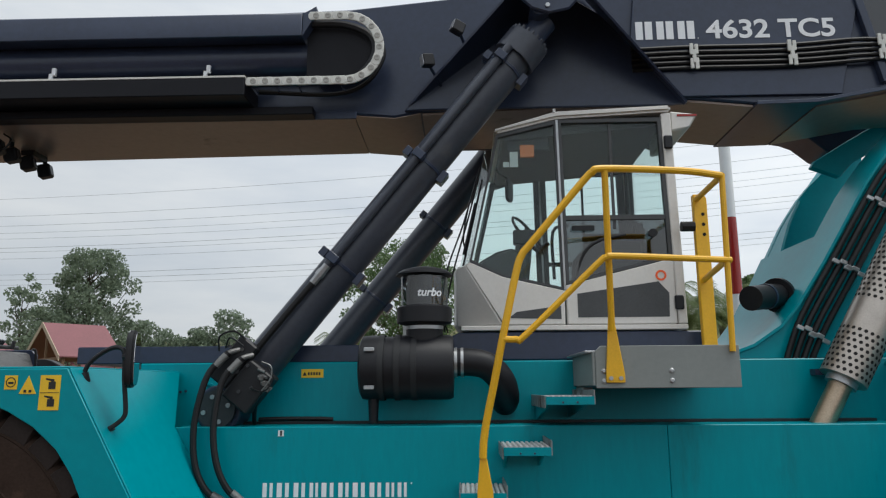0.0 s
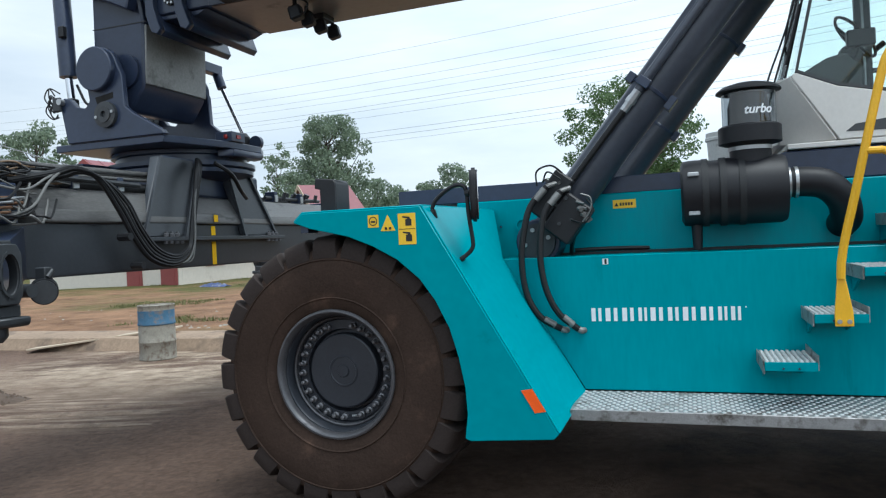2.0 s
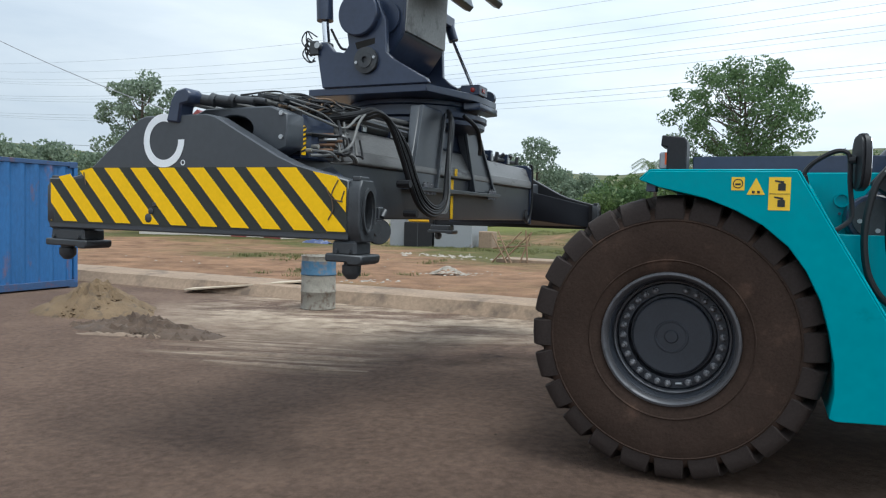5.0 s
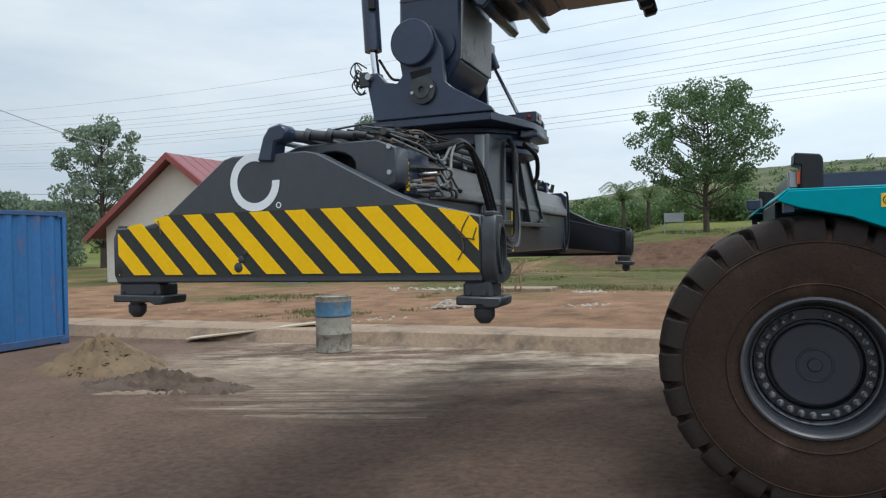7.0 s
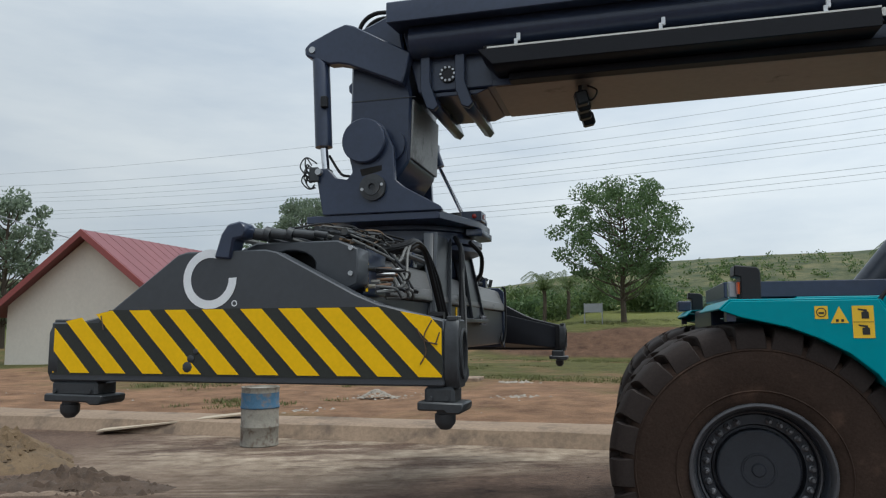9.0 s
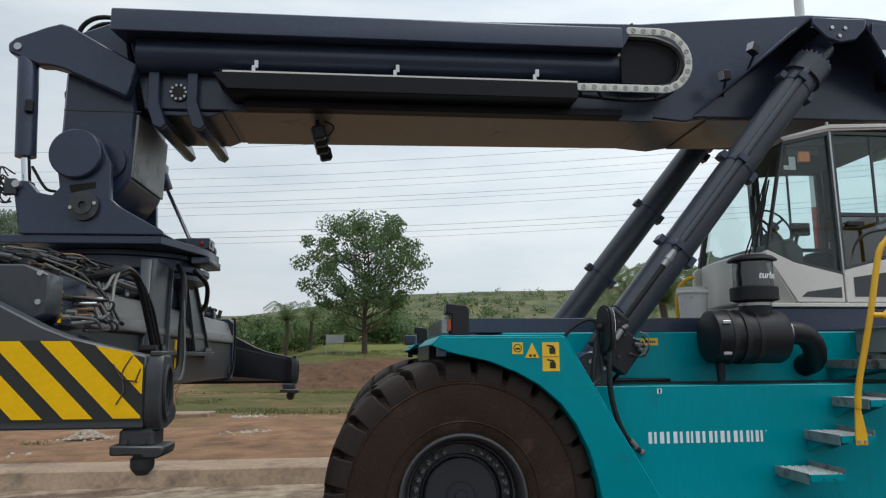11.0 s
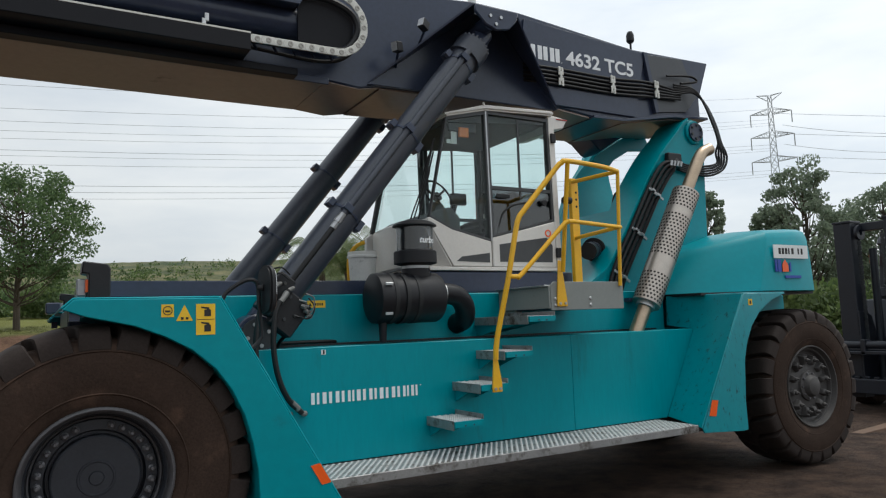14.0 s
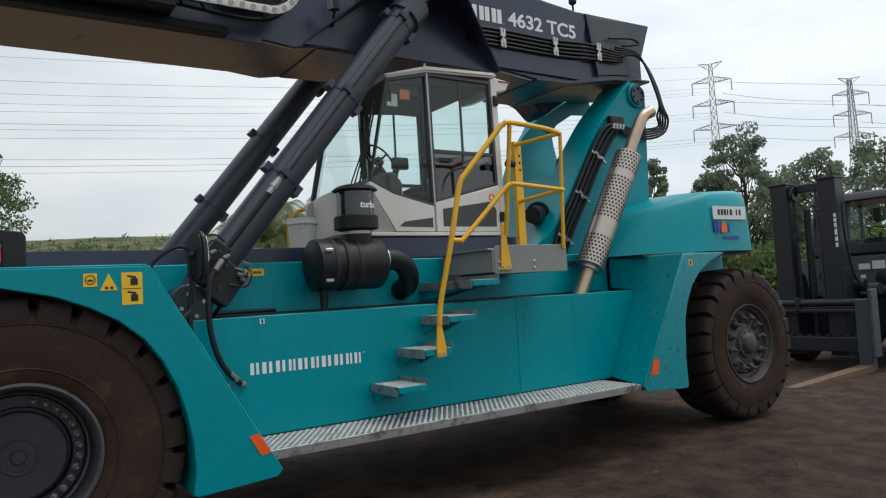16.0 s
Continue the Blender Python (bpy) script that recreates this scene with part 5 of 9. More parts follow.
# lamps on the boom's flank
for px, py, pz, tz in ((2.637, -1.15, 4.35, 20), (2.413, -1.06, 4.143, -10)):
    bm = box(B(), -0.045, 0.045, -0.035, 0.035, -0.045, 0.045)
    bm.transform(pose(px, py, pz, 0, tz, 25))
    lamp = part("work_light", bm, BLACK, boom, "small square work light", bevel=0.008)
    bm = box(B(), -0.049, -0.045, -0.03, 0.03, -0.038, 0.038)
    bm.transform(pose(px, py, pz, 0, tz, 25))
    part("lens", bm, LAMP_GLASS, lamp)
    part("light_arm", rod(B(), (px + 0.02, py + 0.03, pz - 0.04), (px + 0.10, -0.81, pz - 0.10), 0.012, 8), DARK, lamp)
# hydraulic pipes along the rear, with clamps
for k in range(5):
    z = 4.135 + 0.042 * k
    part("boom_pipe", tube(B(), bow([(3.95, -0.845, z), (4.4, -0.85, z + 0.012), (5.13, -0.85, z + 0.015), (5.70, -0.85, z + 0.05), (6.2, -0.86, z + 0.08 - 0.02 * k)], 4), 0.016, 8), HOSE, boom)
me = finish("pipe_clamp", box(box(box(B(), -0.022, 0.004, -0.015, 0.0, -0.10, -0.02), -0.004, 0.022, -0.017, 0.0, -0.05, 0.05), -0.022, 0.006, -0.016, 0.0, 0.01, 0.10), CHAIN, 0.003)
for x, z in ((4.40, 4.225), (5.13, 4.24), (5.80, 4.275)):
    for s in (0, 1):
        o = new("pipe_clamp", me)
        o.parent = boom
        o.matrix_basis = pose(x + 0.02 * s, -0.868, z + (0.0 if s else 0.005), 0, 180 * s, 0)
for k in range(5):
    g = 0.03 * k
    part("rear_hose", tube(B(), bow([(6.1, -0.86, 4.26 + 0.03 * k), (6.36, -0.91, 4.30 + 0.012 * k), (6.52 - g * 0.4, -0.95, 4.17 + 0.01 * k), (6.66 - g, -0.96 - 0.012 * k, 3.94), (6.74 - g * 0.9, -0.96 - 0.01 * k, 3.72), (6.82 - g * 1.6, -0.96, 3.56 + g * 0.3), (6.74 - g * 0.8, -0.95, 3.40 + g * 0.6), (6.48 - g * 0.4, -0.94, 3.31 + g * 0.9), (6.20, -0.91, 3.33 + 0.022 * k), (6.02, -0.90, 3.36 + 0.024 * k)], 7), 0.013, 8), HOSE, boom)
part("loop_hose", tube(B(), bow([(6.0, -0.86, 4.47), (6.35, -0.9, 4.50), (6.45, -0.9, 4.45), (6.2, -0.88, 4.40)], 6), 0.014, 8), HOSE, boom)
# whip lamp on the boom's back
beac = part("beacon_mast", rod(B(), (5.62, -0.70, 4.72), (5.62, -0.70, 4.86), 0.012, 8), BLACK, boom)
part("beacon", lathe(B(), [(0.03, 4.86), (0.045, 4.88), (0.045, 4.95), (0.03, 4.99), (0.01, 5.0)], 16, "z", (5.62, -0.70, 0)), BLACK, beac)
# model plate: the maker's three letters stay plain bars
sig = part("maker_letters", box(B(), 4.462, 4.47, -0.8318, -0.829, 4.392, 4.40), LETTER, boom, "white bars in place of the maker's letters")
for k in range(3):
    x0 = 3.995 + 0.16 * k
    part("bar", box(B(), x0, x0 + 0.055, -0.8318, -0.829, 4.392, 4.54), LETTER, sig)
    part("bar", box(B(), x0 + 0.072, x0 + 0.127, -0.8318, -0.829, 4.392, 4.54), LETTER, sig)
written("4632 TC5", 0.208, LETTER, boom, pose(4.53, -0.8305, 4.396, 90, 0, 0), "model_number", wide=1.15)

# front collar, its ribs and lugs
for x in (-2.325, -2.02):
    bm = prism(B(), [(x - 0.055, 4.50), (x + 0.03, 4.50), (x + 0.03, 3.86), (x + 0.10, 3.66), (x + 0.06, 3.62), (x + 0.0, 3.645), (x - 0.055, 3.80)], BN - 0.07, BN - 0.005)
    part("collar_rib", bm, DARK, boom, "welded boom collar rib", bevel=0.006)
    bm = prism(B(), [(x - 0.055, 3.80), (x + 0.05, 3.80), (x + 0.10, 3.66), (x + 0.06, 3.62), (x + 0.0, 3.645)], BN - 0.004, BF + 0.05)
    part("collar_web", bm, DARK, boom, bevel=0.004)
part("collar_floor", prism(B(), [(-2.40, 3.80), (-1.80, 3.80), (-1.90, 3.76), (-2.32, 3.76)], BN + 0.02, BF - 0.02), DARK, boom, bevel=0.006)
bm = disc(B(), (-2.15, BN - 0.02, 3.945), 0.075, 0.02, "y", 24)
cover = part("inspection_cover", bm, BLACK, boom)
me = finish("cover_bolt", disc(B(), (0, 0, 0), 0.011, -0.012, "y", 8), STEEL)
for k in range(10):
    o = new("cover_bolt", me)
    o.parent = cover
    o.location = (-2.15 + 0.06 * math.cos(k * 0.628), BN - 0.02, 3.945 + 0.06 * math.sin(k * 0.628))
part("boom_top_rail", box(B(), -1.9, 1.6, -0.75, 0.05, 4.60, 4.655), DARK, boom)
for k in range(3):
    part("tip_hose", tube(B(), bow([(-2.55, -0.75 + 0.12 * k, 4.58), (-2.85, -0.75 + 0.12 * k, 4.60), (-3.0, -0.72 + 0.12 * k, 4.48), (-2.92, -0.70 + 0.12 * k, 4.28)], 5), 0.02, 8), HOSE, boom)
# hanging camera under the boom
camh = part("boom_camera", prism(B(), [(-1.10, 3.84), (-0.97, 3.84), (-0.985, 3.76), (-1.085, 3.76)], -0.22, -0.02), BLACK, boom, "cameras and lamps hung under the boom")
for k, (dx, dy) in enumerate(((0, -0.62), (0.0, -0.42), (0.0, -0.2), (0.02, 0.02))):
    bm = box(B(), -0.055, 0.055, -0.05, 0.05, -0.06, 0.06)
    bm.transform(pose(-1.03 + dx, dy, 3.69, 0, -14, 10))
    part("camera_head", bm, BLACK, camh, bevel=0.015)
    part("camera_stalk", rod(B(), (-1.04 + dx, dy, 3.74), (-1.04 + dx, dy, 3.82), 0.018, 8), BLACK, camh)
part("camera_cable", tube(B(), bow([(-0.98, -0.62, 3.80), (-0.9, -0.65, 3.74), (-0.94, -0.66, 3.66), (-1.0, -0.64, 3.68)], 5), 0.008, 6), HOSE, camh)


# ---- lift cylinders ----
def lift_cylinder(far):
    p, q = Vector((1.085, -1.165, 1.672)), Vector((3.262, -1.165, 4.375))
    d = (q - p).normalized()
    up = Vector((-d.z, 0, d.x))
    rot = Matrix((up, Vector((0, 1, 0)), -d)).transposed().to_4x4()     # local x: away from the machine's middle, y: across it

    def fl(b):
        if far:
            flip(b)
            bmesh.ops.translate(b, verts=b.verts, vec=(0.0, 0.26, 0.02))
        return b
    c = part("lift_cylinder", fl(rod(B(), p + d * 0.30, p + d * 3.20, 0.132, 28)), CYL_GREY, stacker, "dark grey hydraulic lift cylinder", bevel=0.0)
    part("rod_eye", fl(rod(B(), p + d * 3.20, q, 0.09, 20)), DARK, c)
    bm = rod(B(), p + d * 3.10, p + d * 3.27, 0.160, 28)
    for k in range(22):
        a = 2 * math.pi * k / 22
        off = 0.145 * (math.cos(a) * up + math.sin(a) * Vector((0, 1, 0)))
        rod(bm, p + d * 3.26 + off, p + d * 3.295 + off, 0.013, 6)
    part("cylinder_head", fl(bm), CYL_GREY, c, "bolted cylinder head")
    part("base_eye", fl(rod(B(), (p.x, -1.30, p.z), (p.x, -1.06, p.z), 0.15, 24)), DARK, c, bevel=0.01)
    pin = part("base_pin", fl(rod(B(), (p.x, -1.34, p.z), (p.x, -1.30, p.z), 0.12, 20)), DARK_WORN, c)
    for a in (0.3, 1.9, 3.4, 5.0):
        part("pin_bolt", fl(rod(B(), (p.x + 0.08 * math.cos(a), -1.352, p.z + 0.08 * math.sin(a)), (p.x + 0.08 * math.cos(a), -1.34, p.z + 0.08 * math.sin(a)), 0.015, 8)), STEEL, pin)
    part("cylinder_foot", fl(rod(B(), p + d * 0.05, p + d * 0.34, 0.12, 20, 0.135)), DARK, c)
    # feed pipe on the flank, its union, and the straps that hold it
    side = up * 0.045 + Vector((0, -0.158, 0))
    part("feed_pipe", fl(rod(B(), p + d * 1.14 + side, p + d * 3.10 + side, 0.030, 12)), CYL_GREY, c)
    part("feed_hose", fl(tube(B(), [p + d * 0.34 + side * 1.05, p + d * 0.7 + side * 1.04, p + d * 1.02 + side], 0.021, 10)), HOSE, c)
    for s0, s1, r in ((0.99, 1.05, 0.027), (1.05, 1.09, 0.034), (1.09, 1.15, 0.029)):
        part("pipe_union", fl(rod(B(), p + d * s0 + side, p + d * s1 + side, r, 8)), STEEL, c)
    for s in (1.20, 2.10, 3.0):
        bm = lathe(B(), [(0.133, -0.012), (0.138, -0.012), (0.138, 0.012), (0.133, 0.012)], 28, "z", closed=True)
        box(bm, 0.128, 0.178, -0.06, -0.012, -0.032, 0.032)
        box(bm, 0.128, 0.178, 0.004, 0.05, -0.032, 0.032)
        box(bm, -0.172, -0.125, -0.05, 0.05, -0.045, 0.045)
        box(bm, 0.005, 0.085, -0.205, -0.12, -0.028, 0.028)
        bm.transform(Matrix.Translation(p + d * s) @ rot)
        part("pipe_clamp", fl(bm), DARK, c, bevel=0.004)
    return c


cyl_near = lift_cylinder(False)
lift_cylinder(True)
# valve block and hoses at the near cylinder's foot
bm = box(B(), -0.09, 0.11, -0.075, 0.075, -0.15, 0.13)
bm.transform(pose(1.30, -1.345, 1.825, 0, 38, 0))
valve = part("valve_block", bm, BLACK, cyl_near, "black valve block with steel unions", bevel=0.01)
bm = box(B(), -0.07, 0.07, -0.05, 0.05, -0.16, 0.16)
bm.transform(pose(1.20, -1.36, 1.965, 0, 38, 0))
part("upper_block", bm, BLACK, valve, bevel=0.01)
for px, pz in ((1.14, 1.99), (1.18, 2.06), (1.26, 2.04), (1.235, 1.90), (1.30, 1.94), (1.33, 1.80), (1.25, 1.78)):
    part("block_bolt", disc(B(), (px, -1.424, pz), 0.012, -0.010, "y", 8), DARK_WORN, valve)
for pts in ([(1.185, -1.45, 2.02), (1.085, -1.48, 1.905), (1.04, -1.50, 1.76), (1.017, -1.52, 1.56), (1.043, -1.53, 1.345), (1.125, -1.525, 1.195), (1.245, -1.485, 1.115)],
            [(1.275, -1.46, 1.985), (1.19, -1.49, 1.885), (1.152, -1.51, 1.76), (1.140, -1.53, 1.56), (1.172, -1.54, 1.365), (1.243, -1.53, 1.215), (1.352, -1.485, 1.112)]):
    part("hydraulic_hose", tube(B(), bow(pts, 6), 0.0205, 10), HOSE, cyl_near, "looping black hydraulic hose")
    e, f = Vector(pts[-1]), Vector(pts[-2])
    g_ = (f - e).normalized()
    part("hose_end", rod(B(), e + g_ * 0.045, e + g_ * 0.125, 0.0235, 12), ZINC, cyl_near)
    part("hose_nipple", rod(B(), e, e + g_ * 0.05, 0.016, 10), ZINC, cyl_near)
    part("hose_elbow", tube(B(), bow([e, e + Vector((0.022, 0.004, -0.008)), e + Vector((0.032, 0.03, -0.01))], 4), 0.020, 10), ZINC, cyl_near)
    a, b_ = Vector(pts[0]), Vector(pts[1])
    g_ = (b_ - a).normalized()
    part("hose_end", rod(B(), a + g_ * 0.02, a + g_ * 0.11, 0.0235, 12), ZINC, cyl_near)
    part("hose_elbow", tube(B(), bow([a + g_ * 0.03, a, a + Vector((0.05, 0.05, 0.02))], 4), 0.016, 10), ZINC, cyl_near)
for k in range(4):
    part("fitting", rod(B(), (1.365 + 0.02 * k, -1.42, 1.915 - 0.036 * k), (1.415 + 0.014 * k, -1.445, 1.898 - 0.034 * k), 0.008 + 0.002 * (k % 2), 8), ZINC, cyl_near)
part("fitting_pipe", tube(B(), bow([(1.40, -1.47, 1.96), (1.46, -1.47, 1.93), (1.455, -1.47, 1.85), (1.40, -1.46, 1.78)], 5), 0.005, 6), ZINC, cyl_near)
part("drain_hose", tube(B(), bow([(1.38, -1.40, 1.77), (1.33, -1.32, 1.70), (1.29, -1.20, 1.62), (1.28, -1.15, 1.57)], 5), 0.014, 8), HOSE, cyl_near)
part("deck_hose", tube(B(), bow([(1.30, -1.13, 1.60), (1.5, -1.10, 1.602), (1.70, -1.09, 1.60), (1.78, -1.07, 1.595)], 5), 0.014, 8), HOSE, cyl_near)
for pts in ([(1.12, -1.44, 2.03), (1.13, -1.47, 2.12), (1.22, -1.47, 2.15), (1.29, -1.45, 2.10)], [(1.16, -1.44, 2.05), (1.20, -1.48, 2.11), (1.28, -1.47, 2.06)], [(1.33, -1.44, 1.80), (1.42, -1.47, 1.78), (1.47, -1.46, 1.86), (1.43, -1.44, 1.93)]):
    part("pilot_hose", tube(B(), bow(pts, 6), 0.006, 6), HOSE, cyl_near)
for k in range(3):
    part("union_nut", rod(B(), (1.38 + 0.02 * k, -1.435, 1.87 - 0.035 * k), (1.40 + 0.02 * k, -1.465, 1.86 - 0.035 * k), 0.016, 6), ZINC, cyl_near)

# ---- air cleaner ----
air = part("air_cleaner", lathe(B(), [(0.17, 1.995), (0.198, 2.01), (0.203, 2.05), (0.203, 2.12), (0.195, 2.125), (0.195, 2.22), (0.203, 2.225), (0.203, 2.56), (0.19, 2.585), (0.10, 2.59)], 36, "x", (0, -1.30, 1.925)), AIRBOX, stacker, "black drum air cleaner")
for x in (2.135, 2.235, 2.34):
    part("band", lathe(B(), [(0.204, -0.018), (0.2075, -0.018), (0.2075, 0.018), (0.204, 0.018)], 36, "x", (x, -1.30, 1.925), True), STRAP, air)
for z, y in ((2.03, -1.475), (1.80, -1.46)):
    part("toggle_latch", box(B(), 2.035, 2.10, y - 0.02, y - 0.008, z - 0.012, z + 0.012), STEEL, air, bevel=0.004)
part("drain_valve", rod(B(), (2.08, -1.32, 1.73), (2.08, -1.32, 1.58), 0.035, 12, 0.028), AIRBOX, air)
part("neck", rod(B(), (2.40, -1.30, 2.06), (2.40, -1.30, 2.19), 0.118, 24), AIRBOX, air)
part("neck_band", rod(B(), (2.40, -1.30, 2.162), (2.40, -1.30, 2.184), 0.123, 24), STEEL, air)
pre = part("precleaner", lathe(B(), [(0.10, 2.185), (0.145, 2.195), (0.178, 2.205), (0.178, 2.30), (0.165, 2.31), (0.15, 2.312)], 32, "z", (2.40, -1.30, 0)), AIRBOX, air, "black centrifugal precleaner")
part("bowl", lathe(B(), [(0.152, 2.312), (0.152, 2.50), (0.14, 2.51)], 32, "z", (2.40, -1.30, 0)), GLASS_CLEAR, pre, "smoked clear bowl")
part("core", lathe(B(), [(0.12, 2.313), (0.12, 2.42), (0.10, 2.50), (0.04, 2.505)], 20, "z", (2.40, -1.30, 0)), AIRBOX, pre)
part("lid", lathe(B(), [(0.14, 2.508), (0.184, 2.512), (0.182, 2.522), (0.150, 2.545), (0.09, 2.562), (0.02, 2.566)], 32, "z", (2.40, -1.30, 0)), AIRBOX, pre)
# the word on the bowl, bent round it
cu = written("turbo", 0.072, LETTER, pre, Matrix(), "bowl_word", shear=0.25)
for v in cu.data.vertices:
    a = (v.co.x - 0.04) / 0.156
    v.co = Vector((2.40 + (0.1555 + v.co.z) * math.sin(a), -1.30 - (0.1555 + v.co.z) * math.cos(a), 2.365 + v.co.y))
part("intake_elbow", tube(B(), bow([(2.575, -1.30, 1.95), (2.68, -1.30, 1.955), (2.80, -1.29, 1.93), (2.89, -1.25, 1.84), (2.92, -1.18, 1.74), (2.92, -1.04, 1.70)], 6), 0.088, 20), AIRBOX, air, "ribbed black intake elbow")
for x in (2.60, 2.64):
    part("hose_clamp", lathe(B(), [(0.089, -0.009), (0.094, -0.009), (0.094, 0.009), (0.089, 0.009)], 24, "x", (x, -1.30, 1.953), True), STEEL, air)

# ---- exhaust ----
mp_, mq = Vector((5.05, -1.24, 1.83)), Vector((5.745, -1.24, 3.01))
md = (mq - mp_).normalized()
muff = part("muffler", rod(B(), mp_, mq, 0.142, 32), MUFFLER, stacker, "perforated steel exhaust guard")
mu = Vector((-md.z, 0, md.x))
L = (mq - mp_).length
verts, faces = [], []
rows_ = 34
for i in range(rows_):
    s = 0.03 + (L - 0.06) * i / (rows_ - 1)
    if 0.33 < s < 0.52 or 1.06 < s < 1.12:
        continue
    for k in range(24):
        a = 2 * math.pi * (k + 0.5 * (i % 2)) / 24
        nrm = math.cos(a) * mu + math.sin(a) * Vector((0, 1, 0))
        tan = -math.sin(a) * mu + math.cos(a) * Vector((0, 1, 0))
        c = mp_ + md * s + nrm * 0.1432
        k0 = len(verts)
        verts += [tuple(c + 0.0125 * (math.cos(t) * md + math.sin(t) * tan)) for t in np.arange(0, 6.2, math.pi / 3)]
        faces.append(tuple(range(k0, k0 + 6)))
me = bpy.data.meshes.new("perforated_sleeve")
me.from_pydata(verts, [], faces)
me.materials.append(HOLE)
o = new("perforated_sleeve", me)
o.parent = muff
tagged(o, kind="stuff")
part("lower_pipe", rod(B(), mp_ - md * 0.34, mp_, 0.07, 20), PIPE, muff, "heat-tarnished pipe")
part("collar", rod(B(), mp_ - md * 0.04, mp_ + md * 0.012, 0.095, 24), STEEL, muff)
part("upper_pipe", tube(B(), bow([mq - md * 0.02, mq + md * 0.30, mq + md * 0.52 + Vector((0.02, 0, 0)), mq + md * 0.63 + Vector((0.11, 0, -0.02))], 6), 0.066, 20), PIPE, muff, "heat-tarnished pipe")
part("muffler_bracket", box(B(), 4.94, 5.06, -1.12, -1.05, 1.86, 1.90), DARK, muff)

# ---- rear tower, hood and fender ----
tower_prof = [(4.42, 1.975), (4.66, 2.06), (4.86, 2.19), (4.98, 2.32), (5.20, 2.64), (5.34, 2.86), (5.47, 3.07), (5.56, 3.21), (5.66, 3.34), (5.78, 3.49), (5.90, 3.62), (6.08, 3.79), (6.20, 3.92), (6.28, 3.975), (6.37, 3.99), (6.47, 3.965), (6.53, 3.90), (6.55, 3.80), (6.50, 2.70), (6.50, 1.975)]
part("boom_tower", prism(B(), tower_prof, -0.865, -0.80), TEAL, stacker, "teal boom support plate with a curved edge", bevel=0.008)
part("tower_head", prism(B(), [(5.68, 3.65), (5.72, 3.71), (5.87, 3.80), (6.02, 3.89), (6.20, 3.99), (6.40, 4.09), (6.60, 4.08), (6.66, 3.95), (6.60, 3.86), (6.32, 3.84), (6.03, 3.68), (5.92, 3.56)], 0.112, 0.18), TEAL, stacker, "teal arm head behind the boom's heel", bevel=0.008)


def flare(z):
    """How far out the support's far edge stands at a height."""
    return float(np.interp(z, (1.975, 2.24, 2.47, 2.87, 3.05, 3.45, 3.66), (0.24, 0.34, 0.41, 0.52, 0.56, 0.68, 0.72)))


# one curved sheet below, parting into two arms above the notch
NOTCH = 2.905
low = tower_prof[:6] + [(5.368, NOTCH)]
high = [(5.368, NOTCH)] + tower_prof[6:14]
part("tower_flange", sheet(B(), [((a[0], -0.89, a[1]), (b_[0], -0.89, b_[1]), (b_[0], flare(b_[1]), b_[1]), (a[0], flare(a[1]), a[1])) for a, b_ in zip(low, low[1:])], 0.02), TEAL, stacker, "curved front plate of the support")
part("tower_flange", sheet(B(), [((a[0], -0.89, a[1]), (b_[0], -0.89, b_[1]), (b_[0], -0.47, b_[1]), (a[0], -0.47, a[1])) for a, b_ in zip(high, high[1:])], 0.02), TEAL, stacker, "curved edge plate of the support")
arm = high[:9]
part("tower_flange", sheet(B(), [((a[0], flare(a[1]) - 0.35 + 0.46 * (a[1] - NOTCH), a[1]), (b_[0], flare(b_[1]) - 0.35 + 0.46 * (b_[1] - NOTCH), b_[1]), (b_[0], flare(b_[1]), b_[1]), (a[0], flare(a[1]), a[1])) for a, b_ in zip(arm, arm[1:])], 0.02), TEAL, stacker, "narrowing edge plate of the far arm")
side = low + arm[1:]
part("boom_tower", sheet(B(), [((a[0], flare(a[1]) - 0.05, a[1]), (b_[0], flare(b_[1]) - 0.05, b_[1]), (6.42, flare(b_[1]) - 0.05, b_[1]), (6.42, flare(a[1]) - 0.05, a[1])) for a, b_ in zip(side, side[1:])], 0.03), TEAL, stacker, "teal boom support plate leaning outwards")
part("boss", disc(B(), (6.37, -0.866, 3.83), 0.14, -0.03, "y", 32), TEAL, stacker, bevel=0.006)
cap = part("boss_cap", disc(B(), (6.37, -0.897, 3.83), 0.11, -0.022, "y", 28), DARK, stacker, "dark pivot cap with bolts")
spots("cap_bolt", finish("cap_bolt", disc(B(), (0, 0, 0), 0.016, -0.014, "y", 8), DARK_WORN), cap, [(6.37 + 0.08 * math.cos(a), -0.919, 3.83 + 0.08 * math.sin(a)) for a in (0.4, 1.45, 2.5, 3.54, 4.6, 5.6)])
for k in range(4):
    dx, dz = 0.05 * (k - 1.5), -0.028 * (k - 1.5)
    part("tower_hose", tube(B(), bow([(6.06, -0.90, 3.36 + 0.024 * k), (5.98, -0.93, 3.40 + 0.018 * k), (5.88 + dx * 0.6, -0.93, 3.38 + dz), (5.78 + dx, -0.92, 3.30 + dz), (5.61 + dx, -0.91, 3.07 + dz), (5.32 + dx, -0.91, 2.62 + dz), (5.03 + dx, -0.91, 2.16 + dz), (4.86 + dx, -0.92, 1.76), (4.80 + dx, -0.95, 1.58)], 6), 0.022, 8), HOSE, stacker)
me = finish("hose_clamp", box(box(box(B(), -0.05, 0.0, -0.02, 0.0, -0.03, 0.0), 0.0, 0.05, -0.02, 0.0, -0.012, 0.018), 0.05, 0.10, -0.02, 0.0, -0.03, 0.0), STEEL, 0.004)
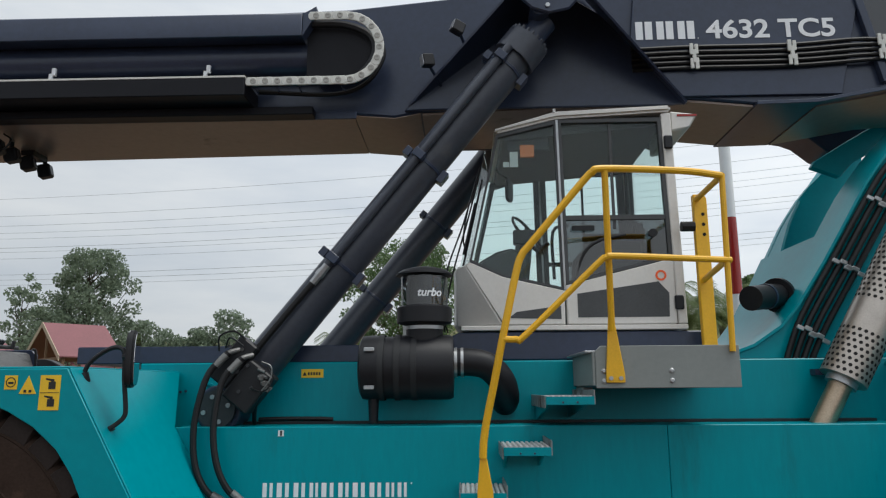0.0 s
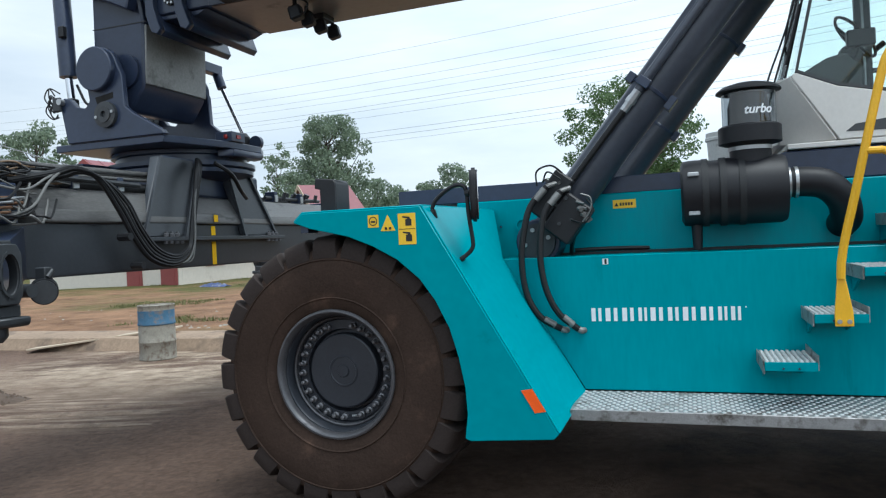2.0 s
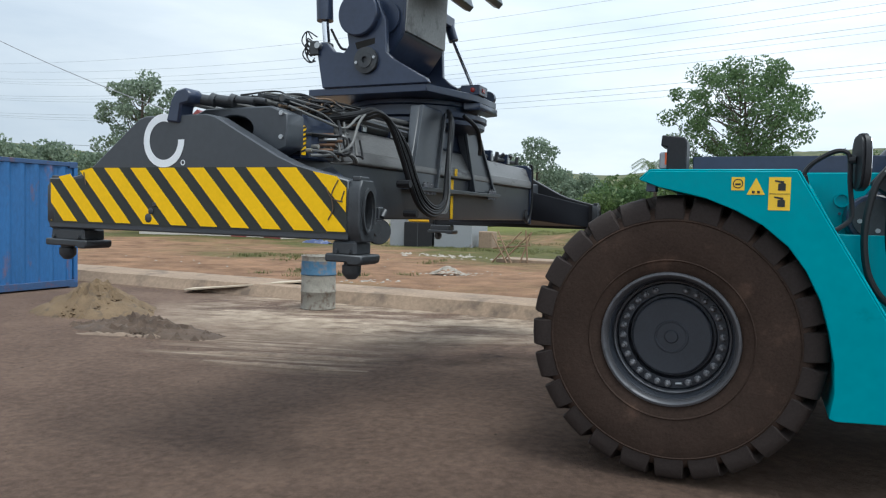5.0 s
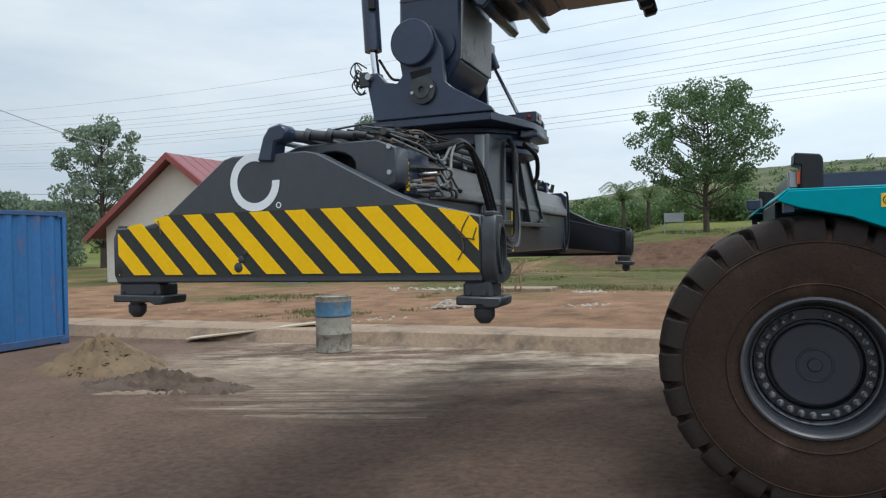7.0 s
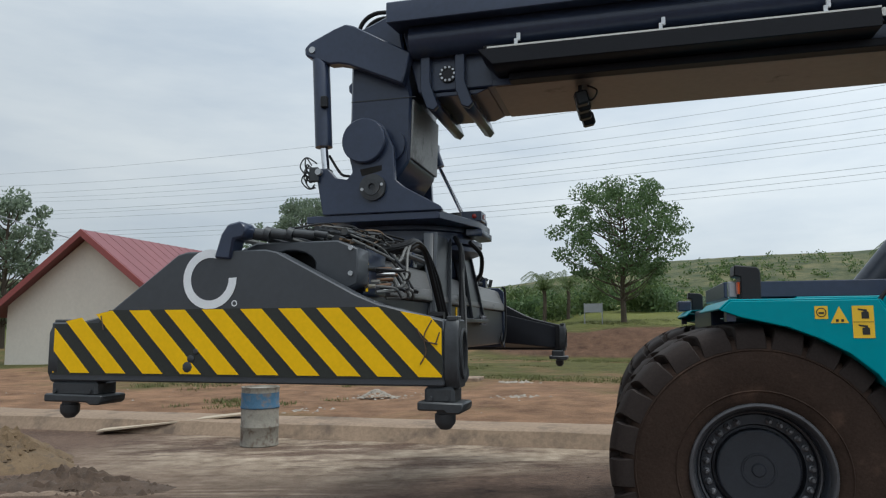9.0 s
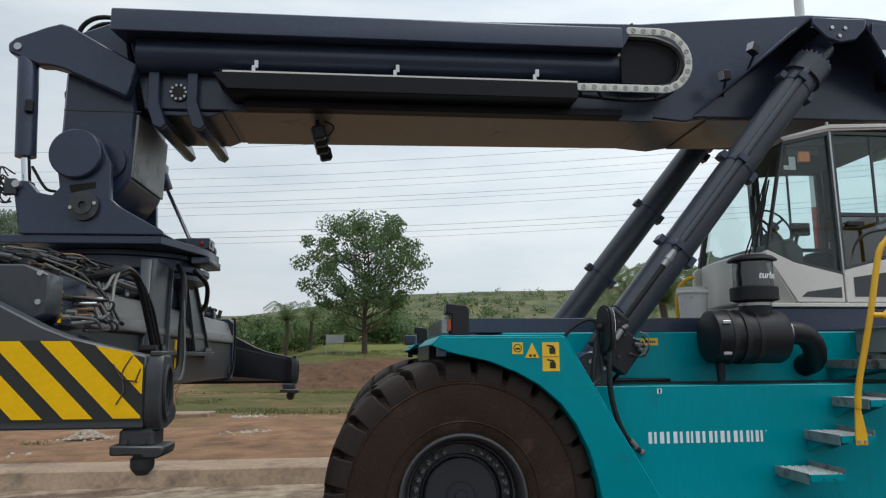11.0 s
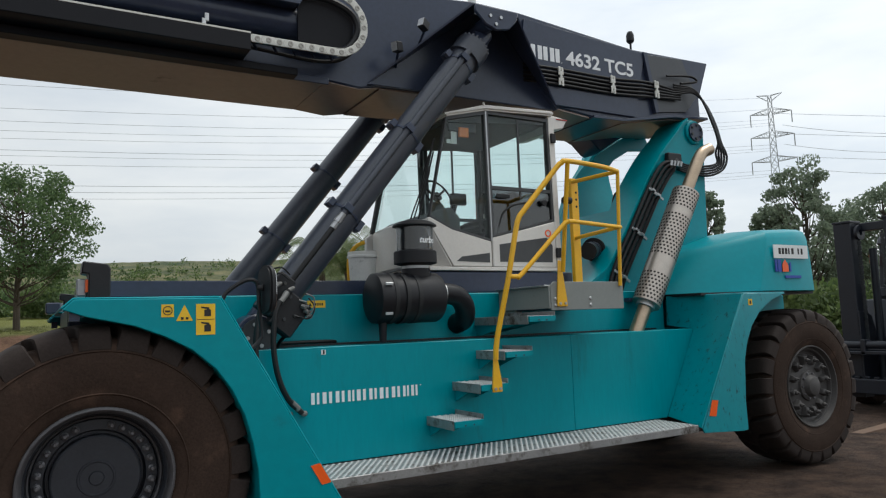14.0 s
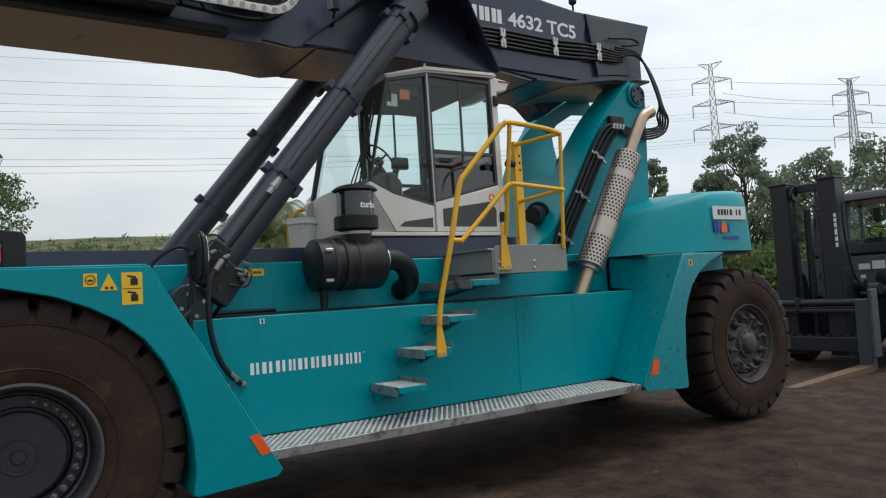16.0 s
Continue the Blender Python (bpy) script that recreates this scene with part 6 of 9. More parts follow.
for x, z in ((5.64, 3.05), (5.35, 2.60), (5.06, 2.14)):
    for s in (0, 1):
        o = new("hose_clamp", me)
        o.parent = stacker
        o.matrix_basis = pose(x - 0.07 + 0.075 * s, -0.925, z + 0.045 - 0.05 * s, 0, 28, 0)
part("hose_manifold", box(B(), 5.86, 6.08, -0.935, -0.868, 3.44, 3.54), BLACK, stacker, "black hose manifold on the support plate", bevel=0.012)
for k in range(4):
    part("manifold_union", rod(B(), (5.89 + 0.05 * k, -0.95, 3.44), (5.87 + 0.05 * k, -0.95, 3.38), 0.017, 8), STEEL, stacker)
for z, s in ((0.0, 0.0), (0.11, 0.02)):
    part("cross_hose", tube(B(), bow([(6.42 + s, -0.30, 3.70 + z), (6.30, -0.30, 3.52 + z), (6.12, -0.30, 3.33 + z), (5.92, -0.30, 3.20 + z), (5.70, -0.30, 3.09 + z), (5.60, -0.30, 2.98 + z), (5.56, -0.30, 2.80)], 6), 0.02, 8), HOSE, stacker)
# flanged pipe beside the tower
filt = part("intake_pipe", rod(B(), (4.68, -0.84, 2.40), (4.97, -0.60, 2.45), 0.088, 20), BLACK, stacker, "short black pipe with a round flange")
part("pipe_flange", rod(B(), (4.965, -0.604, 2.449), (4.993, -0.581, 2.454), 0.128, 24), BLACK, filt)
part("pipe_band", rod(B(), (4.83, -0.716, 2.426), (4.85, -0.699, 2.4295), 0.094, 20), DARK, filt)
part("pipe_cable", tube(B(), bow([(5.0, -0.60, 2.40), (4.99, -0.62, 2.26), (4.90, -0.66, 2.10)], 4), 0.018, 8), BLACK, filt)


def rear_fender(far):
    fl = flip if far else (lambda b: b)
    arch = [(5.565, 0.612), (5.56, 0.885), (5.59, 1.26), (5.64, 1.42), (5.73, 1.58), (5.87, 1.72), (6.05, 1.82), (6.29, 1.895)]
    bm = prism(B(), [(4.945, 0.675), (4.96, 0.64), (5.50, 0.605)] + arch + [(5.64, 1.895)], -1.94, -1.926)
    A, Bq, C, D = (5.64, -1.933, 1.893), (4.945, -1.933, 0.68), (5.03, -1.46, 0.733), (5.47, -1.46, 1.56)
    E, F = (5.50, -1.10, 1.905), (5.49, -1.10, 1.60)
    sheet(bm, [(A, Bq, C, D), (A, D, F, E)], 0.012)
    ins = [(a, -1.926, c) for a, c in arch]
    sheet(bm, [(ins[i], ins[i + 1], (ins[i + 1][0], -1.1, ins[i + 1][2]), (ins[i][0], -1.1, ins[i][2])) for i in range(len(ins) - 1)], 0.012)
    sheet(bm, [((5.64, -1.926, 1.894), (6.29, -1.926, 1.894), (6.4, -1.0, 1.894), (5.5, -1.1, 1.894))], 0.012)
    r = part("rear_fender", fl(bm), TEAL_SPLASH, stacker, "teal rear mudguard spotted with dark grease", bevel=0.003)
    if not far:
        part("reflector", hexa(B(), [(5.035, -1.945, 0.785), (5.125, -1.945, 0.775), (5.125, -1.941, 0.775), (5.035, -1.941, 0.785), (5.085, -1.945, 0.925), (5.165, -1.945, 0.915), (5.165, -1.941, 0.915), (5.085, -1.941, 0.925)]), ORANGE, r, "orange reflector strip")
        part("small_sticker", box(B(), 5.70, 5.755, -1.9435, -1.9405, 1.78, 1.84), STICKER, r)
        part("sticker_print", box(B(), 5.715, 5.74, -1.9447, -1.9437, 1.79, 1.825), INK, r)


rear_fender(False)
rear_fender(True)
# hood: flat flanks that bend inwards towards the tower, round upper edge
bm = B()
sec = []
for x, yn, zb, zt, sk in ((5.42, -1.06, 1.925, 2.42, 0.42), (6.22, -1.695, 1.925, 2.60, 0.28), (6.24, -1.70, 1.925, 2.605, 0.28), (6.95, -1.70, 1.925, 2.63, 0.0), (7.20, -1.67, 1.925, 2.64, 0.0), (7.34, -1.58, 1.925, 2.56, 0.0), (7.38, -1.5, 1.94, 2.45, 0.0)):
    hw = YC - yn
    ring = []
    for s, f in ((-1, 1), (1, -1)):
        pts_ = [(s * hw, zb), (s * hw * 0.985, zb + (zt - zb) * 0.5), (s * hw * 0.965, zt - 0.12), (s * (hw * 0.94), zt - 0.05), (s * (hw * 0.88), zt - 0.012), (s * hw * 0.6, zt + 0.012)]
        ring += pts_ if s < 0 else pts_[::-1]
    sec.append([bm.verts.new((x + sk * (c - zb) / (zt - zb), YC + a, c)) for a, c in ring])
n_ = len(sec[0])
for a, b_ in zip(sec, sec[1:]):
    for i in range(n_):
        j = (i + 1) % n_
        bm.faces.new((a[i], a[j], b_[j], b_[i]))
bm.faces.new(sec[0][::-1])
bm.faces.new(sec[-1])
hood = part("engine_hood", bm, TEAL, stacker, "rounded teal engine hood with a slanting crease", bevel=0.006)
smooth_by_angle(hood.data, 22)
part("counterweight", box(B(), 6.2, 7.42, -1.15, 0.45, 0.55, 1.92), TEAL, stacker, bevel=0.03)
part("hood_joint", box(B(), 5.5, 7.36, -1.55, 0.85, 1.897, 1.924), BLACK, stacker)
plate_ = part("fleet_plate", box(B(), 6.50, 7.09, -1.699, -1.692, 2.275, 2.42), PAPER, hood, "white plate with its code as bars")
plate_.rotation_euler = (0, 0, 0)
for k, w_ in enumerate((0.05, 0.05, 0.05, 0.03, 0.05, 0.0, 0.03, 0.04)):
    if w_:
        part("code_bar", box(B(), 6.58 + 0.055 * k, 6.58 + 0.055 * k + w_ * 0.8, -1.7005, -1.6992, 2.32, 2.385), INK, plate_)
part("logo_mark", box(B(), 6.50, 6.53, -1.706, -1.7, 2.13, 2.26), BLUE, hood)
part("logo_mark", box(B(), 6.545, 6.60, -1.706, -1.7, 2.13, 2.26), BLUE, hood, "operator's logo as plain shapes")
part("logo_mark", prism(B(), [(6.62, 2.13), (6.72, 2.13), (6.72, 2.20), (6.67, 2.26), (6.62, 2.20)], -1.706, -1.70), ORANGE, hood)
part("logo_mark", box(box(B(), 6.74, 6.77, -1.706, -1.7, 2.13, 2.23), 6.66, 6.93, -1.706, -1.70, 2.06, 2.09), BLUE, hood)

# ---- mirror and lamps on the front fender ----
MIRROR_AT = pose(0.912, -2.17, 1.953, 0, 0, 14)
bm = prism(B(), pill(0.085, 0.150), -0.022, 0.022, "x")
bm.transform(MIRROR_AT)
mir = part("mirror", bm, BLACK, stacker, "black oval rear-view mirror on a bent bar", bevel=0.012, segments=2)
bm = prism(B(), pill(0.074, 0.136), 0.0225, 0.0245, "x")
bm.transform(MIRROR_AT)
part("mirror_glass", bm, MIRROR, mir)
part("mirror_bar", tube(B(), bow([(0.640, -2.14, 1.86), (0.665, -2.14, 1.925), (0.72, -2.145, 1.975), (0.79, -2.15, 2.012), (0.84, -2.15, 2.01), (0.862, -2.15, 1.97), (0.868, -2.148, 1.85), (0.884, -2.142, 1.70), (0.878, -2.142, 1.655), (0.845, -2.15, 1.62), (0.812, -2.16, 1.597)], 6), 0.0125, 8), BLACK, stacker, "bent black mirror bar")
part("mirror_joint", rod(B(), (0.862, -2.15, 1.965), (0.892, -2.165, 1.965), 0.02, 10), BLACK, stacker)
part("stay_foot", box(B(), 0.785, 0.822, -2.165, -2.10, 1.56, 1.60), BLACK, stacker, bevel=0.006)
part("mirror_socket", tube(B(), [(0.648, -2.13, 1.80), (0.642, -2.135, 1.84), (0.638, -2.14, 1.885)], 0.036, 12, [0.028, 0.036, 0.030]), BLACK, stacker)
for far in (False, True):
    fl = flip if far else (lambda b: b)
    dx = 0.0 if not far else -0.08
    bm = prism(B(), [(-0.10, 2.055), (-0.095, 2.12), (0.03, 2.105), (0.045, 2.08), (0.045, 1.907), (-0.065, 1.907), (-0.065, 2.05)], -2.14, -1.96)
    lb = part("lamp_bracket", fl(bm), BLACK, stacker, "dark sheet-metal lamp bracket", bevel=0.006)
    part("position_lamp", fl(box(B(), -0.078, -0.066, -2.11, -2.05, 1.95, 2.02)), ORANGE, lb)
    part("headlamp", fl(box(B(), -0.12, -0.066, -2.03, -1.97, 1.93, 2.03)), LAMP_GLASS, lb, bevel=0.008)
part("front_light_bar", box(B(), -0.22, -0.10, 0.95, 1.25, 1.92, 2.02), DARK, stacker, bevel=0.01)

# bucket left on the deck
bk = lathe(B(), [(0.115, 0), (0.128, 0.24), (0.140, 0.245), (0.140, 0.262), (0.134, 0.27), (0.134, 0.30), (0.126, 0.30), (0.12, 0.262), (0.105, 0.03)], 28, "z", (0, 0, 0), True)
lathe(bk, [(0.112, 0.0), (0.112, 0.012)], 28, "z")
whole("bucket", bk, BUCKET, "scuffed white plastic bucket standing on the deck beam", "bucket", place=(2.31, -0.42, 2.089))

pb = thing("yellow_bar", (2.36, 0.02, 2.089), "bent yellow steel bar standing on the deck behind the bucket", "bar")
part("bar", tube(B(), bow([(0, 0, 0), (0.0, 0, 0.28), (0.06, -0.04, 0.40), (0.14, -0.08, 0.44)], 5), 0.02, 8), YELLOW, pb)

# ---- container spreader hung from the boom ----
SX = -2.738                      # the spreader's middle across the machine
spr = thing("container_spreader", (SX, 0, 1.27), "dark grey telescopic container spreader with yellow warning stripes", "spreader", world=True)


def ring_pts(cx, cy, hx, hy, n=16, square=False):
    out = []
    for k in range(n):
        a = 2 * math.pi * (k + 0.5) / n
        c, s = math.cos(a), math.sin(a)
        if square:
            m_ = max(abs(c), abs(s))
            c, s = c / m_, s / m_
        out.append((cx + hx * c, cy + hy * s))
    return out


def cut(poly, nx, nz, d):
    """The part of a polygon where nx * x + nz * z <= d."""
    out = []
    for i, a in enumerate(poly):
        b_ = poly[(i + 1) % len(poly)]
        fa, fb = nx * a[0] + nz * a[1] - d, nx * b_[0] + nz * b_[1] - d
        if fa <= 0:
            out.append(a)
        if fa * fb < 0:
            t = fa / (fa - fb)
            out.append((a[0] + t * (b_[0] - a[0]), a[1] + t * (b_[1] - a[1])))
    return out


HOUSING_BOLT = finish("housing_bolt", disc(B(), (0, 0, 0), 0.012, -0.012, "y", 8), DARK_WORN)


def end_frame(s):
    """One end of the spreader; s = -1 is the near end, 1 the far one."""
    prof = [(-3.965, 1.47), (-1.60, 1.47), (-1.60, 1.80), (-1.945, 1.885), (-2.07, 1.935), (-2.53, 2.175), (-2.60, 2.19), (-3.08, 2.19), (-3.14, 2.175), (-3.563, 1.87), (-3.624, 1.836), (-3.77, 1.805), (-3.965, 1.805)]
    y0, y1 = sorted((s * 3.12, s * 3.0))
    # the far end beam and its brace are drawn darker than the near ones
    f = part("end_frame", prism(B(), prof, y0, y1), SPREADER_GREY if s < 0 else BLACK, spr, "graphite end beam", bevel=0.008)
    # hollow corner post
    for x0, x1 in ((-1.60, -1.525), (-3.975, -3.90)):
        bm = plate_with_hole(B(), ring_pts(s * 3.035, 1.632, 0.09, 0.17, square=True), ring_pts(s * 3.03, 1.632, 0.056, 0.115), x0, x1, "x")
        post_ = part("corner_post", bm, DARK_WORN, f, bevel=0.006)
        part("post_collar", plate_with_hole(B(), ring_pts(s * 3.03, 1.632, 0.070, 0.130), ring_pts(s * 3.03, 1.632, 0.056, 0.115), x1 + 0.001 if x1 > -2 else x0 - 0.013, x1 + 0.013 if x1 > -2 else x0 - 0.001, "x"), DARK_WORN, post_)
        for zt in (1.80, 1.465):
            part("post_lug", box(B(), x0 + 0.01, x1 - 0.01, s * 3.03 - 0.07, s * 3.03 + 0.03, zt - 0.004, zt + 0.022), DARK_WORN, post_, bevel=0.006)
    for lx, x0, x1 in ((-3.868, -3.965, -3.62), (-1.612, -1.72, -1.53)):
        ya, yb = min(s * 3.115, s * 2.94), max(s * 3.115, s * 2.94)
        h = part("twistlock_housing", box(B(), x0 + 0.015, x1 - 0.02, ya, yb, 1.385, 1.468), DARK_WORN, spr, "worn steel twistlock housing", bevel=0.014)
        part("housing_lip", prism(B(), [(x0 - 0.016, 1.352), (x1 - 0.07, 1.352), (x1 - 0.055, 1.338), (x1 + 0.01, 1.338), (x1 + 0.03, 1.356), (x1 + 0.03, 1.392), (x0 - 0.016, 1.398)], ya - 0.02, yb + 0.014), DARK_WORN, h, "chipped lower plate", bevel=0.008)
        part("twistlock", lathe(B(), [(0.044, 1.36), (0.044, 1.335), (0.053, 1.332), (0.053, 1.292), (0.047, 1.280), (0.026, 1.256), (0.006, 1.253)], 20, "z", (lx, s * 3.05, 0)), DARK_WORN, h, "conical twistlock")
        spots("housing_bolt", HOUSING_BOLT, h, [(x0 + 0.05, ya - 0.001, 1.412), (x1 - 0.06, ya - 0.001, 1.412)])
    if s < 0:
        lampb = part("end_lamp_body", rod(B(), (-1.74, -2.62, 1.525), (-1.63, -2.72, 1.512), 0.078, 24), BLACK, f, "round black lamp under the beam", bevel=0.0)
        part("lamp_rim", rod(B(), (-1.635, -2.715, 1.513), (-1.615, -2.733, 1.511), 0.07, 24), DARK_WORN, lampb)
        part("lamp_bracket", box(B(), -1.72, -1.64, -2.70, -2.64, 1.58, 1.66), DARK_WORN, lampb, bevel=0.006)
        part("lamp_bolt", rod(B(), (-1.62, -2.70, 1.60), (-1.62, -2.66, 1.64), 0.014, 8), DARK_WORN, lampb)
        part("side_roller", rod(B(), (-1.66, -2.86, 1.53), (-1.56, -2.86, 1.53), 0.04, 16), DARK_WORN, f)
    if s < 0:
        # slim box behind the near beam with a long hole
        bm = plate_with_hole(B(), ring_pts(-2.49, 2.10, 0.37, 0.145, square=True), ring_pts(-2.52, 2.11, 0.15, 0.085), -2.97, -2.80)
        part("hanger_box", bm, BEAM_GREY, f, "dark steel box with a long hole", bevel=0.008)
        part("box_back", box(B(), -2.84, -2.14, -2.81, -2.795, 1.97, 2.235), BLACK, f)
        spots("bolt", finish("bolt", disc(B(), (0, 0, 0), 0.014, s * 0.012, "y", 8), STEEL), f, [(px, s * 2.97, pz) for px, pz in ((-2.16, 2.20), (-2.16, 2.06), (-2.80, 2.2))])
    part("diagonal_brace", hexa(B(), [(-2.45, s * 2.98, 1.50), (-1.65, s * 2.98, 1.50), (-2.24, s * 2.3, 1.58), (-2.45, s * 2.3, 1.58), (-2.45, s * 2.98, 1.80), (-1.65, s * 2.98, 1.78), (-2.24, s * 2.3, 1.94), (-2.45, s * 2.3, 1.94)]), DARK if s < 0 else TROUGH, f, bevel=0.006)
    part("inner_beam", box(B(), -3.10, -2.36, min(s * 2.1, s * 3.0), max(s * 2.1, s * 3.0), 1.60, 2.06), SPREADER_GREY, f, "worn telescoping beam", bevel=0.01)
    return f


near_end = end_frame(-1)
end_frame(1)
part("stripe_field", prism(B(), [(-3.94, 1.505), (-1.605, 1.505), (-1.605, 1.79), (-1.92, 1.872), (-3.57, 1.872), (-3.64, 1.80), (-3.94, 1.795)], -3.1235, -3.1205), STRIPE_DARK, near_end, "dark field of the warning stripes")
for xb in (-1.505, -1.729, -1.947, -2.167, -2.394, -2.628, -2.864, -3.093, -3.333, -3.574, -3.814, -4.055):
    band = [(xb, 1.517), (xb + 0.128, 1.517), (xb + 0.128 - 0.343, 1.869), (xb - 0.343, 1.869)]
    for n_ in ((-1, 0, 3.935), (1, 0, -1.61), (0.18, 1, 1.868 - 0.18 * 1.945 + 0.0), (-0.19, 1, 1.868 + 0.19 * 3.56)):
        band = cut(band, *n_)
    if len(band) > 2:
        part("warning_stripe", prism(B(), band, -3.1265, -3.1238), STRIPE, near_end, "yellow slanting stripe")
bm = B()
for k in range(26):
    a0, a1 = radians(72 + 290 * k / 26), radians(72 + 290 * (k + 1) / 26)
    c = (-2.93, 2.035)
    v = []
    for d_ in (-3.1235, -3.1212):
        v += [(c[0] + r * math.cos(a), d_, c[1] + r * math.sin(a)) for r, a in ((0.118, a0), (0.165, a0), (0.165, a1), (0.118, a1))]
    hexa(bm, v)
part("hook_emblem", bm, LETTER, near_end, "pale open ring emblem")
part("emblem_dot", lathe(B(), [(0.012, 0), (0.017, 0), (0.017, -0.002), (0.012, -0.002)], 16, "y", (-2.775, -3.1212, 1.90), True), LETTER, near_end)
for pts in ([(-1.66, -3.128, 1.80), (-1.70, -3.13, 1.72), (-1.69, -3.13, 1.64), (-1.72, -3.13, 1.58)], [(-1.74, -3.128, 1.76), (-1.70, -3.13, 1.70), (-1.63, -3.13, 1.68)], [(-1.62, -3.128, 1.74), (-1.64, -3.13, 1.68)], [(-3.62, -3.128, 1.84), (-3.60, -3.13, 1.76)]):
    part("scrape", tube(B(), bow(pts, 4), 0.0035, 5), EARTH, near_end)
for q_ in ((-3.03, 1.60, 0.022), (-3.05, 1.555, 0.03), (-3.0, 1.64, 0.016)):
    part("paint_damage", lathe(B(), [(q_[2], 0), (q_[2] * 0.7, -0.004), (0.002, -0.004)], 9, "y", (q_[0], -3.127, q_[1])), DARK_WORN, near_end)

# main beam: a smooth lower box and, on it, the worn upper box with a slanting shoulder
beam = part("main_beam", prism(B(), [(-3.25, 1.575), (-2.225, 1.575), (-2.215, 1.59), (-2.215, 1.958), (-3.265, 1.958), (-3.265, 1.59)], -2.72, 2.12), BEAM_GREY, spr, "dark grey main beam", bevel=0.004)
shoulder = [(-2.215, 1.9605), (-2.18, 1.968), (-2.178, 1.982), (-2.198, 2.058), (-2.205, 2.062), (-2.262, 2.205), (-2.30, 2.222)]
part("upper_beam", prism(B(), shoulder + [(2 * SX - a, c) for a, c in shoulder[::-1]], -2.25, 2.11), WORN_GREY, beam, "scuffed pale grey upper beam", bevel=0.003)
for y, z0, z1, x in ((-0.30, 1.585, 1.80, -2.213), (-0.30, 1.86, 1.95, -2.213), (-0.30, 1.985, 2.05, -2.176)):
    part("tape_mark", box(B(), x, x + 0.003, y - 0.03, y + 0.03, z0, z1), STRIPE, beam)
part("beam_collar", prism(B(), [(-3.29, 1.53), (-2.19, 1.53), (-2.19, 2.20), (-2.25, 2.255), (-3.23, 2.255), (-3.29, 2.20)], 2.115, 2.16), DARK, beam, bevel=0.006)
part("collar_hose", tube(B(), bow([(-2.20, 2.05, 2.26), (-2.17, 2.08, 2.2), (-2.17, 2.09, 1.75), (-2.19, 2.02, 1.56), (-2.19, 1.9, 1.60), (-2.19, 1.93, 1.70)], 5), 0.014, 8), HOSE, beam)
# cylinders, pipes and brackets on top of the beam
for k, (x, r) in enumerate(((-2.34, 0.035), (-2.44, 0.024), (-2.56, 0.04), (-2.72, 0.03), (-3.0, 0.03))):
    part("side_shift_cylinder", rod(B(), (x, -2.75 + 0.1 * k, 2.27), (x, -0.75 + 0.1 * k, 2.27), r, 12), DARK_WORN, beam)
    part("piston_rod", rod(B(), (x, 0.8, 2.27), (x, 2.0, 2.27), r * 0.6, 10), DARK_WORN, beam)
for y in (-1.80, -1.35, 0.95, 1.5):
    part("pipe_bracket", box(B(), -2.42, -2.29, y - 0.03, y + 0.03, 2.222, 2.34), DARK, beam, bevel=0.006)
    part("bracket_clip", box(B(), -2.292, -2.276, y - 0.035, y + 0.02, 2.225, 2.30), STEEL, beam, bevel=0.003)
for k in range(7):
    part("top_fitting", rod(B(), (-2.32 - 0.04 * (k % 3), 1.15 + 0.12 * k, 2.25), (-2.30 - 0.04 * (k % 2), 1.15 + 0.12 * k, 2.34), 0.022, 8), DARK_WORN, beam)
